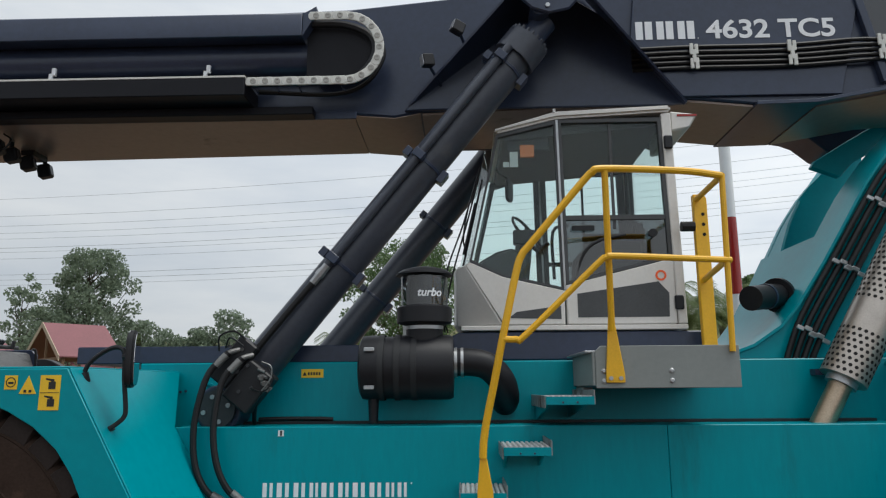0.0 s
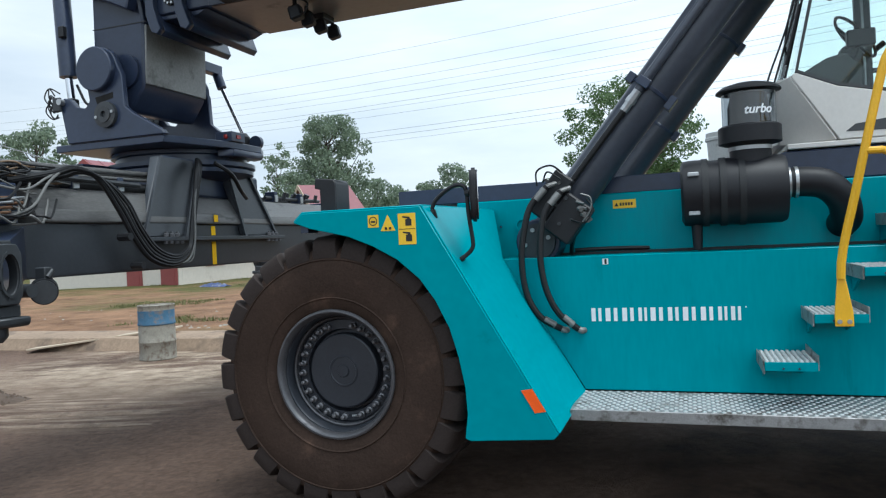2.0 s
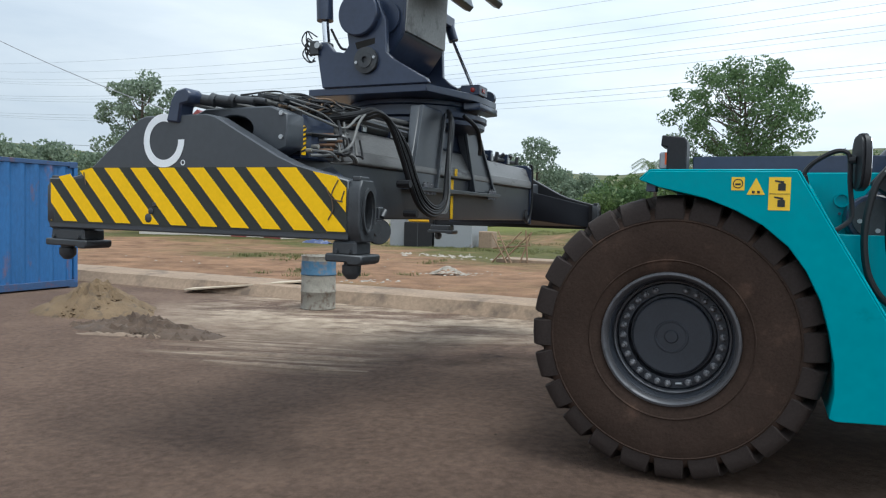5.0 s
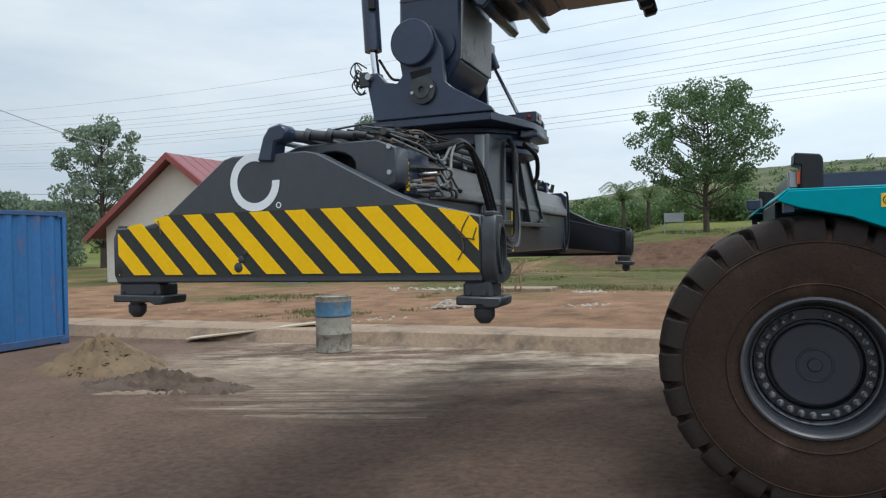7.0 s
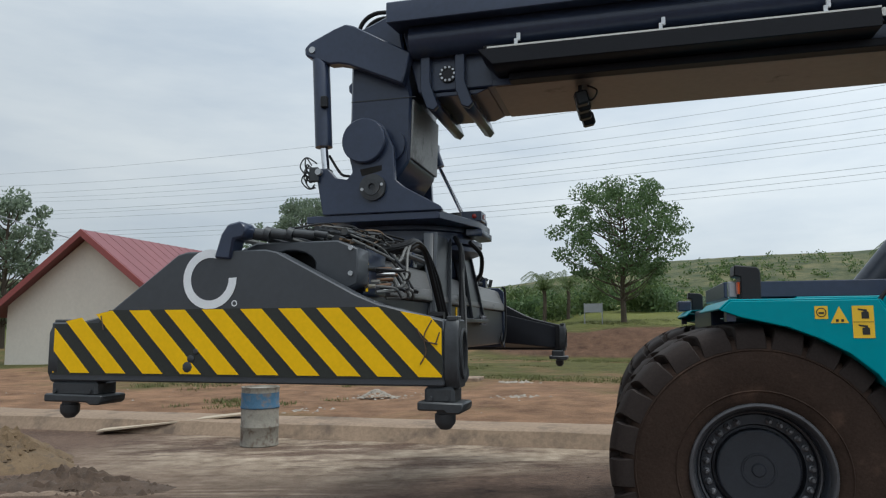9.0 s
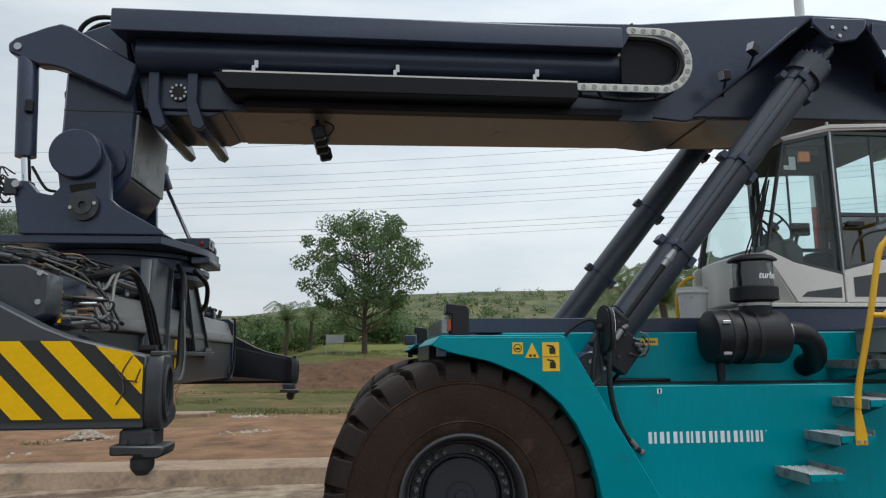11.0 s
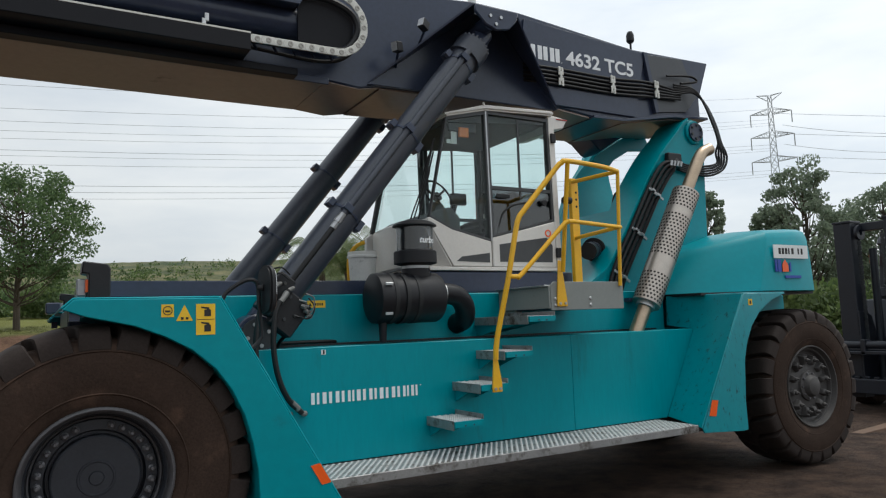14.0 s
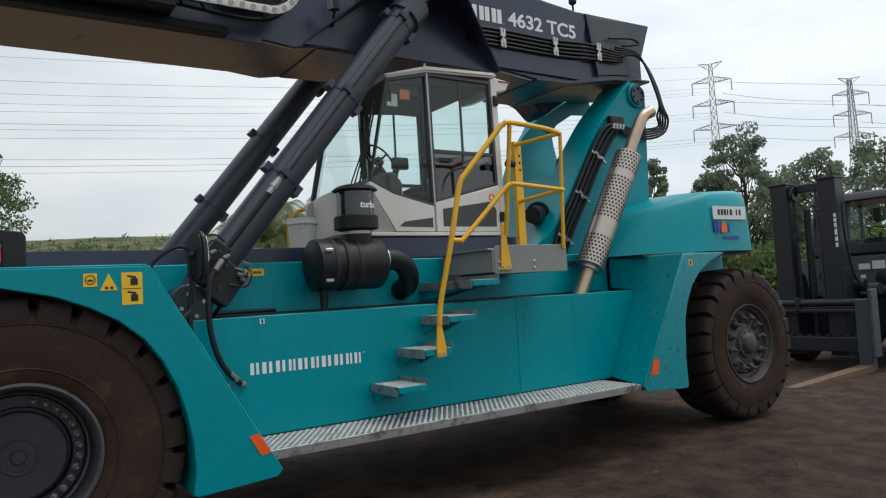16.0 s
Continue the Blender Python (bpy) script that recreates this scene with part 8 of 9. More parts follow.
# ---- sand heap, planks, litter ----
def heap(name, cx, cy, rx, ry, h, mat, label, category, seed):
    bm = B()
    rings = []
    for i in range(15):
        f = i / 14
        rr = []
        for k in range(56):
            a = 2 * math.pi * k / 56
            n1 = 1 + 0.3 * noise.noise(Vector((math.cos(a) * 1.5, math.sin(a) * 1.5, seed + f))) + 0.12 * noise.noise(Vector((math.cos(a) * 5, math.sin(a) * 5, seed)))
            z = h * (1 - f) ** 1.05 + 0.16 * noise.noise(Vector((f * 13 * math.cos(a), f * 13 * math.sin(a), seed + 2))) * (1 - f) * min(1, 4 * f + 0.3) + 0.08 * noise.noise(Vector((f * 9 * math.cos(a), f * 9 * math.sin(a), seed))) * (1 - f * 0.8) - 0.01
            rr.append(bm.verts.new((cx + rx * f * n1 * math.cos(a), cy + ry * f * n1 * math.sin(a), z if i < 14 else -0.03)))
        rings.append(rr)
    for a, b_ in zip(rings, rings[1:]):
        for k in range(56):
            j = (k + 1) % 56
            bm.faces.new((a[k], a[j], b_[j], b_[k]))
    bmesh.ops.remove_doubles(bm, verts=rings[0], dist=0.2)
    return whole(name, bm, mat, label, category)


heap("sand_mound", -8.8, 1.3, 0.95, 0.8, 0.5, SAND, "rough heap of brown sand on the yard", "sand heap", 3)
heap("earth_mound", -6.95, 0.45, 1.15, 0.5, 0.20, EARTH, "low spread of loose dark earth", "earth", 8)
for cx, cy, rx, n, mat, nm, lb in ((-8.75, 1.3, 0.72, 520, SAND, "sand_clods", "clods and stones on the sand heap"), (-6.9, 0.45, 1.0, 420, EARTH, "earth_clods", "dark clods of loose earth")):
    verts, faces = [], []
    rs = random.Random(4)
    for _ in range(n):
        f_, a_ = math.sqrt(rs.random()), rs.uniform(0, 6.28)
        x_, y_ = cx + rx * 1.25 * f_ * math.cos(a_), cy + rx * (1.0 if mat == SAND else 0.45) * f_ * math.sin(a_)
        h_ = (0.45 if mat == SAND else 0.13) * max(0.0, 1 - f_ * 1.1)
        s_ = rs.uniform(0.012, 0.035) * (2.2 if rs.random() < 0.15 else 1)
        k = len(verts)
        verts += [(x_ + s_ * dx, y_ + s_ * dy, h_ + s_ * dz) for dx, dy, dz in ((1, 0, 0), (0, 1, 0.1), (-1, 0.1, 0), (0, -1, 0), (0.1, 0, 0.8), (0, 0.1, -0.8))]
        faces += [(k + i, k + j, k + 4) for i, j in ((0, 1), (1, 2), (2, 3), (3, 0))] + [(k + j, k + i, k + 5) for i, j in ((0, 1), (1, 2), (2, 3), (3, 0))]
    me = bpy.data.meshes.new(nm)
    me.from_pydata(verts, [], faces)
    me.materials.append(mat)
    tagged(new(nm, me), lb, "clods", kind="stuff")
verts, faces = [], []
for x_0, y_0, x_1, y_1, hh in ((-5.25, 0.16, -3.45, 0.70, 0.030), (-5.35, -0.28, -3.40, 0.28, 0.034), (-4.95, -0.56, -3.10, -0.20, 0.026), (-4.7, 0.02, -3.6, 0.36, 0.018), (-7.4, -0.15, -6.1, 0.25, 0.035), (-7.7, 0.10, -6.5, 0.55, 0.03)):
    for k in range(49):
        f = k / 48
        x_, y_ = x_0 + (x_1 - x_0) * f, y_0 + (y_1 - y_0) * f
        lift = hh * (0.35 + 1.1 * abs(noise.noise(Vector((f * 9, hh * 300, 1.0))))) * min(1.0, 6 * f, 6 * (1 - f))
        shift = 0.03 * noise.noise(Vector((f * 7, 5.0, hh * 200)))
        for d_, z_ in ((-0.085, -0.012), (-0.03, lift * 0.8), (0.005, lift), (0.09, -0.012)):
            verts.append((x_ - 0.28 * d_, y_ + d_ + shift, z_ + bank(x_, y_)))
        if k:
            a_ = len(verts) - 8
            faces += [(a_ + q, a_ + q + 1, a_ + q + 5, a_ + q + 4) for q in range(3)]
me = bpy.data.meshes.new("scraped_ridges")
me.from_pydata(verts, [], faces)
me.materials.append(RIDGE)
tagged(new("scraped_ridges", me), "low ridges of earth thrown up by scraping", "earth ridges", kind="stuff")
bm = box(B(), -1.4, 1.4, -0.16, 0.16, 0, 0.03)
o = whole("plank", bm, WOODM, "pale weathered board leaning on the kerb", "plank", bevel=0.004)
o.matrix_basis = pose(-8.15, 4.35, 0.20, 0, -6, 17)

verts, faces = [], []
rs = random.Random(21)


def chip(cx, cy, cz, s):
    k = len(verts)
    a = rs.uniform(0, 6.28)
    for q in range(4):
        verts.append((cx + s * math.cos(a + q * 1.571) * rs.uniform(0.6, 1.2), cy + s * math.sin(a + q * 1.571) * rs.uniform(0.6, 1.2), cz - 0.01))
    verts.append((cx + s * rs.uniform(-0.3, 0.3), cy + s * rs.uniform(-0.3, 0.3), cz + s * rs.uniform(0.15, 0.5)))
    faces.extend([(k, k + 1, k + 4), (k + 1, k + 2, k + 4), (k + 2, k + 3, k + 4), (k + 3, k, k + 4)])


def scatter(name, spots, mat, label, category):
    me = bpy.data.meshes.new(name)
    me.from_pydata(list(verts), [], list(faces))
    me.materials.append(mat)
    tagged(new(name, me), label, category, kind="stuff")
    verts.clear()
    faces.clear()


for cx, cy, n, sp, s0 in ((-6.45, 9.3, 260, 0.22, 0.05), (-6.3, 9.6, 40, 0.6, 0.04), (-3.2, 9.5, 30, 0.3, 0.06), (-3.8, 14.0, 26, 0.3, 0.09), (-9.0, 15.5, 60, 1.0, 0.10), (-7.0, 6.3, 26, 0.5, 0.05), (-11, 9, 30, 2.5, 0.04)):
    for _ in range(n):
        x_, y_ = cx + rs.gauss(0, sp), cy + rs.gauss(0, sp * 0.6)
        chip(x_, y_, bank(x_, y_) + 0.01 + 0.20 * math.exp(-((x_ - cx) ** 2 + (y_ - cy) ** 2) / 0.08) * (n > 100), s0 * rs.uniform(0.4, 1.3))
for _ in range(60):
    x_, y_ = rs.uniform(-20, 8), rs.uniform(5.4, 26)
    chip(x_, y_, bank(x_, y_) + 0.005, rs.uniform(0.012, 0.035))
scatter("litter", None, LITTER, "pale scraps and rubble strewn over the soil", "litter")
for _ in range(4200):
    x_, y_ = rs.uniform(-12, 13), rs.uniform(-5.5, 4.0)
    thick = noise.noise(Vector((x_ * 0.45, y_ * 0.8, 2.0))) > 0.1 or rs.random() < 0.3
    if thick:
        chip(x_, y_, bank(x_, y_), rs.uniform(0.005, 0.018) * (2.4 if rs.random() < 0.07 else 1))
scatter("gravel", None, EARTH, "loose stones and clods on the yard", "gravel")
# short grass in tufts over the soil and the meadow
rg = random.Random(33)
gv, gf = [], []
while len(gf) < 42000:
    y_ = 5.2 + 40.0 * rg.random() ** 1.3
    x_ = rg.uniform(-0.75, 0.45) * (y_ + 8.0)
    p_ = noise.noise(Vector((x_ * 0.22, y_ * 0.22, 4.0))) + 0.35 * noise.noise(Vector((x_ * 0.9, y_ * 0.9, 8.0)))
    if p_ < 0.42 - 0.42 * min(max((y_ - 9.0) / 13.0, 0), 1) * min(max((x_ + 16.0) / 9.0, 0.25), 1) or 30.5 < y_ < 35.5:
        continue
    h0 = bank(x_, y_)
    for _ in range(7):
        a_ = rg.uniform(0, 6.28)
        bx, by = x_ + rg.gauss(0, 0.10), y_ + rg.gauss(0, 0.10)
        hh = rg.uniform(0.03, 0.09) * (1.6 if y_ > 35 else 1.0)
        k = len(gv)
        gv += [(bx - 0.012 * math.sin(a_), by + 0.012 * math.cos(a_), h0 - 0.01), (bx + 0.012 * math.sin(a_), by - 0.012 * math.cos(a_), h0 - 0.01), (bx + hh * 0.6 * math.cos(a_), by + hh * 0.6 * math.sin(a_), h0 + hh)]
        gf.append((k, k + 1, k + 2))
me = bpy.data.meshes.new("grass")
me.from_pydata(gv, [], gf)
me.materials.append(GRASS)
tagged(new("grass", me), "short worn grass in tufts over red soil", "grass", kind="stuff")
# rough frame of poles on the soil
pf = thing("pole_frame", (-6.45, 14.0, bank(-6.45, 14.0)), "collapsed frame of rough brown poles on the soil", "frame")
for p_, q_ in (((-0.62, 0, -0.05), (0.30, 0.1, 0.95)), ((-0.05, -0.1, -0.05), (-0.66, 0.15, 0.85)), ((0.55, 0, -0.05), (0.45, 0.05, 1.0)), ((0.30, -0.05, -0.05), (0.62, 0.1, 0.95)), ((-0.60, 0.1, 0.42), (0.60, 0.1, 0.55)), ((-0.20, 0.05, 0.1), (0.60, 0.1, 0.92)), ((0.1, -0.1, -0.05), (-0.45, 0.1, 0.95))):
    part("pole", rod(B(), p_, q_, 0.028, 7, 0.02), TIMBER, pf)

# ---- house ----
hs = thing("house", (-25.1, 26.7, 0), "cream single-storey house with a red metal roof", "house", world=True)
x0, x1, y0, y1, ze, za = -29.7, -20.5, 21.5, 32.0, 2.95, 6.35
part("gable_wall", prism(B(), [(x0, -0.2), (x1, -0.2), (x1, ze), (-25.1, za - 0.12), (x0, ze)], y0, y0 + 0.25), HOUSE_WALL, hs, "plain cream gable wall")
part("side_wall", box(B(), x1 - 0.25, x1, y0 + 0.26, y1, -0.2, ze), HOUSE_WALL, hs)
part("side_wall", box(B(), x0, x0 + 0.25, y0 + 0.26, y1, -0.2, ze), HOUSE_WALL, hs)
part("gable_wall", prism(B(), [(x0, -0.2), (x1, -0.2), (x1, ze), (-25.1, za - 0.12), (x0, ze)], y1 + 0.01, y1 + 0.25), HOUSE_WALL, hs)
for s in (-1, 1):
    sl = (za - ze) / 4.6
    xe = -25.1 + s * 5.35
    zee = za - sl * 5.35
    bm = hexa(B(), [(-25.1, y0 - 0.7, za), (xe, y0 - 0.7, zee), (xe, y1 + 0.7, zee), (-25.1, y1 + 0.7, za), (-25.1, y0 - 0.7, za + 0.06), (xe, y0 - 0.7, zee + 0.06), (xe, y1 + 0.7, zee + 0.06), (-25.1, y1 + 0.7, za + 0.06)])
    rf = part("roof_slope", bm, ROOF, hs, "red ribbed metal roof")
    bm = B()
    for k in range(15):
        yy = y0 - 0.6 + k * 0.79
        hexa(bm, [(-25.1, yy, za + 0.062), (xe, yy, zee + 0.062), (xe, yy + 0.035, zee + 0.062), (-25.1, yy + 0.035, za + 0.062), (-25.1, yy, za + 0.082), (xe, yy, zee + 0.082), (xe, yy + 0.035, zee + 0.082), (-25.1, yy + 0.035, za + 0.082)])
    part("roof_rib", bm, ROOF, rf)
    part("barge_board", hexa(B(), [(-25.1, y0 - 0.74, za - 0.26), (xe, y0 - 0.74, zee - 0.26), (xe, y0 - 0.702, zee - 0.26), (-25.1, y0 - 0.702, za - 0.26), (-25.1, y0 - 0.74, za + 0.08), (xe, y0 - 0.74, zee + 0.08), (xe, y0 - 0.702, zee + 0.08), (-25.1, y0 - 0.702, za + 0.08)]), HOUSE_RED, hs, "maroon barge board")
for xa, xb in ((-23.5, -22.6), (-21.5, -20.55)):
    d = part("door", box(B(), xa, xb, y0 - 0.05, y0 - 0.004, -0.1, 2.05), HOUSE_RED, hs, "maroon door")
    part("door_panel", box(B(), xa + 0.15, xb - 0.15, y0 - 0.07, y0 - 0.051, 0.2, 1.8), HOUSE_RED, d)
for yy in (23.5, 27.5):
    w_ = part("window", box(B(), x1 + 0.004, x1 + 0.06, yy, yy + 1.4, 1.0, 2.2), HOUSE_RED, hs, "maroon framed window")
    part("pane", box(B(), x1 + 0.061, x1 + 0.07, yy + 0.1, yy + 1.3, 1.1, 2.1), LAMP_GLASS, w_)
# second house further back
h2 = thing("house", (-40, 62, 0), "distant low house with a red roof", "house")
part("wall", box(B(), -8, 8, -4, 4, -0.5, 3.2), HOUSE_WALL, h2)
part("roof", prism(B(), [(-5, 3.0), (5, 3.0), (0, 6.2)], -9, 9, "x"), ROOF, h2)

# open timber shed with a red roof behind the first house
shed = thing("shed", (-22.4, 36.0, 0), "open timber shed with a red metal roof", "shed")
for s_ in (-1, 1):
    part("roof_slope", hexa(B(), [(0, 0, 5.8), (0, s_ * 3.2, 3.7), (3.6, s_ * 3.2, 3.7), (3.6, 0, 5.8), (0, 0, 5.87), (0, s_ * 3.2, 3.77), (3.6, s_ * 3.2, 3.77), (3.6, 0, 5.87)]), ROOF, shed, "red metal roof slope")
    part("barge_board", hexa(B(), [(-0.05, 0, 5.6), (-0.05, s_ * 3.25, 3.48), (-0.005, s_ * 3.25, 3.48), (-0.005, 0, 5.6), (-0.05, 0, 5.9), (-0.05, s_ * 3.25, 3.8), (-0.005, s_ * 3.25, 3.8), (-0.005, 0, 5.9)]), WOODM, shed, "pale timber barge board")
    for x_ in (0.3, 3.3):
        part("post", box(B(), x_ - 0.08, x_ + 0.08, s_ * 2.9 - 0.08, s_ * 2.9 + 0.08, -0.1, 3.85), TIMBER, shed)
part("tie_beam", box(B(), 0.22, 0.38, -2.98, 2.98, 3.60, 3.75), TIMBER, shed)
part("king_post", box(B(), 0.24, 0.36, -0.06, 0.06, 3.75, 5.75), TIMBER, shed)
shed.rotation_euler = (0, 0, radians(48))

# low plinth with a generator
whole("concrete_plinth", box(B(), -0.85, 0.85, 0, 1.8, -0.1, 1.02), PLINTH, "grey painted concrete plinth on the soil", "plinth", bevel=0.02, place=(-11.2, 20.6, 0.2))
whole("concrete_block", box(B(), -0.3, 0.3, 0, 0.6, -0.1, 0.75), CONCRETE, "rough concrete block beside the plinth", "block", bevel=0.03, place=(-9.8, 20.7, 0.2))
gen = thing("generator", (-12.8, 21.0, 0.2), "black boxed generator with a yellow hood beside the plinth", "generator")
part("body", box(B(), -0.68, 0.65, -0.4, 0.4, -0.05, 1.05), BLACK, gen, bevel=0.03)
part("hood", box(B(), -0.5, 0.5, -0.38, 0.38, 1.05, 1.35), YELLOW, gen, bevel=0.05)
part("door_seam", box(B(), -0.03, -0.01, -0.405, -0.4, 0.0, 1.0), CAB_DARK, gen)
whole("low_wall", box(B(), -0.45, 0.3, 0, 0.25, -0.1, 1.2), PLINTH, "short grey wall beside the generator", "wall", bevel=0.01, place=(-13.85, 20.9, 0.2))
whole("concrete_slab", box(B(), -0.95, 0.95, -0.5, 0.5, -0.05, 0.10), CONCRETE, "broken pale slab lying on the soil", "slab", bevel=0.02, place=(-6.0, 14.6, bank(-6.0, 14.6)))
# signboard by the tree
sg = thing("signboard", (-2.95, 40.5, bank(-2.95, 40.5)), "plain pale signboard on two posts in the grass", "sign")
part("board", box(B(), -0.56, 0.56, -0.03, 0.03, 0.75, 1.32), PLINTH, sg)
for x in (-0.56, 0.56):
    part("post", box(B(), x - 0.035, x + 0.035, 0.031, 0.10, -0.2, 1.36), PLINTH, sg)
# painted pole behind the machine
pole = thing("painted_pole", (6.3, 3.65, 0), "white steel pole with a red band", "pole")
part("shaft", rod(B(), (0, 0, 0), (0, 0, 9.6), 0.075, 16), PAPER, pole)
part("red_band", rod(B(), (0, 0, 3.0), (0, 0, 4.05), 0.078, 16), RED, pole)

# ---- trees ----
def leaf_cloud(bm_v, bm_f, c, r, n, size, rr, flat=0.75):
    for _ in range(n):
        while True:
            p = Vector((rr.uniform(-1, 1), rr.uniform(-1, 1), rr.uniform(-1, 1)))
            if 0.25 < p.length < 1:
                break
        p = c + Vector((p.x * r, p.y * r, p.z * r * flat))
        u = Vector((rr.gauss(0, 1), rr.gauss(0, 1), rr.gauss(0, 0.6))).normalized()
        w = u.orthogonal().normalized()
        w.rotate(Matrix.Rotation(rr.uniform(0, 6.28), 3, u))
        s = size * rr.uniform(0.6, 1.3)
        k = len(bm_v)
        e = w.cross(u)
        bm_v.extend([tuple(p - w * s), tuple(p + e * s * 0.55), tuple(p + w * s), tuple(p - e * s * 0.55)])
        bm_f.append((k, k + 1, k + 2, k + 3))


def tree(place, height, spread, seed, leaf=0.3, clumps=46, per=70, mat=None, bare=0.28, label="broad green tree", trunk_r=None, group="", name="tree", puff=(0.13, 0.22)):
    rr = random.Random(seed)
    t = thing(name, place, label, "tree", group)
    tr = trunk_r or height * 0.02
    lean = Vector((rr.uniform(-0.04, 0.04), rr.uniform(-0.04, 0.04), 1)) * height
    bm = B()
    spine = [Vector((0, 0, -0.3)), lean * 0.3, lean * 0.62 + Vector((rr.uniform(-.3, .3), rr.uniform(-.3, .3), 0)), lean * 0.93]
    line = bow(spine, 5)
    tube(bm, line, tr, 9, [tr * (1.25 - 1.15 * i / (len(line) - 1)) for i in range(len(line))])
    part("trunk", bm, BARK, t)
    lv, lf = [], []
    bm = B()
    for i in range(clumps):
        f = bare + (1 - bare) * (i + 0.5) / clumps
        a = i * 2.399 + rr.uniform(-0.5, 0.5)
        e = (f - bare) / (1 - bare)
        width = spread * math.sqrt(max(0.0, 1 - ((e - 0.46) / 0.57) ** 2))
        rad = width * math.sqrt(rr.uniform(0.25, 1.0)) * rr.uniform(0.8, 1.08)
        z = height * (f * 0.97 + rr.uniform(-0.04, 0.04))
        c = Vector((rad * math.cos(a), rad * math.sin(a), z))
        base = lean * max(0.15, min(0.85, f - 0.12 - 0.18 * rad / max(spread, 0.1)))
        mid = (base + c) / 2 + Vector((0, 0, -0.04 * height))
        ln = bow([base, mid, c], 4)
        tube(bm, ln, tr, 5, [tr * 0.30 * (1 - 0.8 * q / (len(ln) - 1)) for q in range(len(ln))])
        leaf_cloud(lv, lf, c, spread * rr.uniform(*puff), per, leaf, rr)
    part("branching", bm, BARK, t)
    me = bpy.data.meshes.new("crown")
    me.from_pydata(lv, [], lf)
    me.materials.append(mat or LEAF)
    o = new("crown", me)
    o.parent = t
    return t


def at_bearing(az, d, x=0.0, y=-6.4):
    px, py = x + d * math.sin(radians(az)), y + d * math.cos(radians(az))
    return (px, py, bank(px, py) - 0.05)


tree(at_bearing(-0.65, 49, -0.5), 9.5, 4.55, 11, 0.105, 88, 200, LEAF, 0.33, "large round-crowned green tree on the bank", 0.17, puff=(0.12, 0.21))
tree(at_bearing(-46.8, 62), 11.6, 3.2, 12, 0.16, 54, 150, LEAF_HAZED, 0.2, "slim grey-green tree behind the house", puff=(0.2, 0.32))
tree(at_bearing(-27.9, 78, 2.6), 15.2, 4.0, 14, 0.17, 76, 190, LEAF_HAZED, 0.25, "tall layered dark green tree", puff=(0.24, 0.36))
tree(at_bearing(-30.2, 76, 2.6), 8.6, 3.2, 15, 0.17, 50, 190, LEAF_HAZED, 0.1, "rounded dark green tree", puff=(0.26, 0.4))
tree(at_bearing(-31.9, 66, 2.6), 10.4, 1.35, 16, 0.16, 40, 46, LEAF_HAZED, 0.3, "thin young tree behind the yard", 0.09, puff=(0.28, 0.46))
tree(at_bearing(21.8, 34, 2.6), 6.4, 1.7, 17, 0.2, 26, 60, LEAF, 0.25, "small green tree behind the machine")
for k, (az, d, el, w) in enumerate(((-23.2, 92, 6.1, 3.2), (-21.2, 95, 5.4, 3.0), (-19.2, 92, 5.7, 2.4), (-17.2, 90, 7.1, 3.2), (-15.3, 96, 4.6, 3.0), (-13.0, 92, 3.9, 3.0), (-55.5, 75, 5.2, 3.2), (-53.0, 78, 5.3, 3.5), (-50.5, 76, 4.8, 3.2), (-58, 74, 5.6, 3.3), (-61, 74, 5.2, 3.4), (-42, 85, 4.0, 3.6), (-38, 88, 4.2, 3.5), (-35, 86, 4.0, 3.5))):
    tree(at_bearing(az, d, 1.0), d * math.tan(radians(el)) - 0.5, w, 30 + k, 0.21, 34, 130, LEAF_HAZED, 0.08, "distant dark green tree", group="far treeline", puff=(0.28, 0.42))
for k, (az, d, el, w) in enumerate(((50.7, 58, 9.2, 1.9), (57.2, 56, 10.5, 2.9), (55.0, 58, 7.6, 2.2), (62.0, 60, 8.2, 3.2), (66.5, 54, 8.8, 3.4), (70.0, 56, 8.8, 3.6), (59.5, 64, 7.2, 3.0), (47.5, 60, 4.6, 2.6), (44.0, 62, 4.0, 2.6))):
    tree(at_bearing(az, d, -0.3), d * math.tan(radians(el)) + 1.6, w, 60 + k, 0.15, 74, 105, LEAF_HAZED, 0.12, "leafy green tree at the yard's edge", group="trees by the yard", puff=(0.16, 0.30))
# bushes: low leafy clumps without a trunk
rb = random.Random(77)


def bush(place, r, h, seed, mat, label):
    rr = random.Random(seed)
    lv, lf = [], []
    for i in range(9):
        a = rr.uniform(0, 6.28)
        q = r * math.sqrt(rr.random()) * 0.7
        leaf_cloud(lv, lf, Vector((q * math.cos(a), q * math.sin(a), h * rr.uniform(0.2, 0.72))), r * 0.5, 90, 0.12 + 0.03 * r, rr, 0.7)
    me = bpy.data.meshes.new("bush")
    me.from_pydata(lv, [], lf)
    me.materials.append(mat)
    o = new("bush", me)
    o.location = place
    return tagged(o, label, "bush", "bushes beyond the yard")


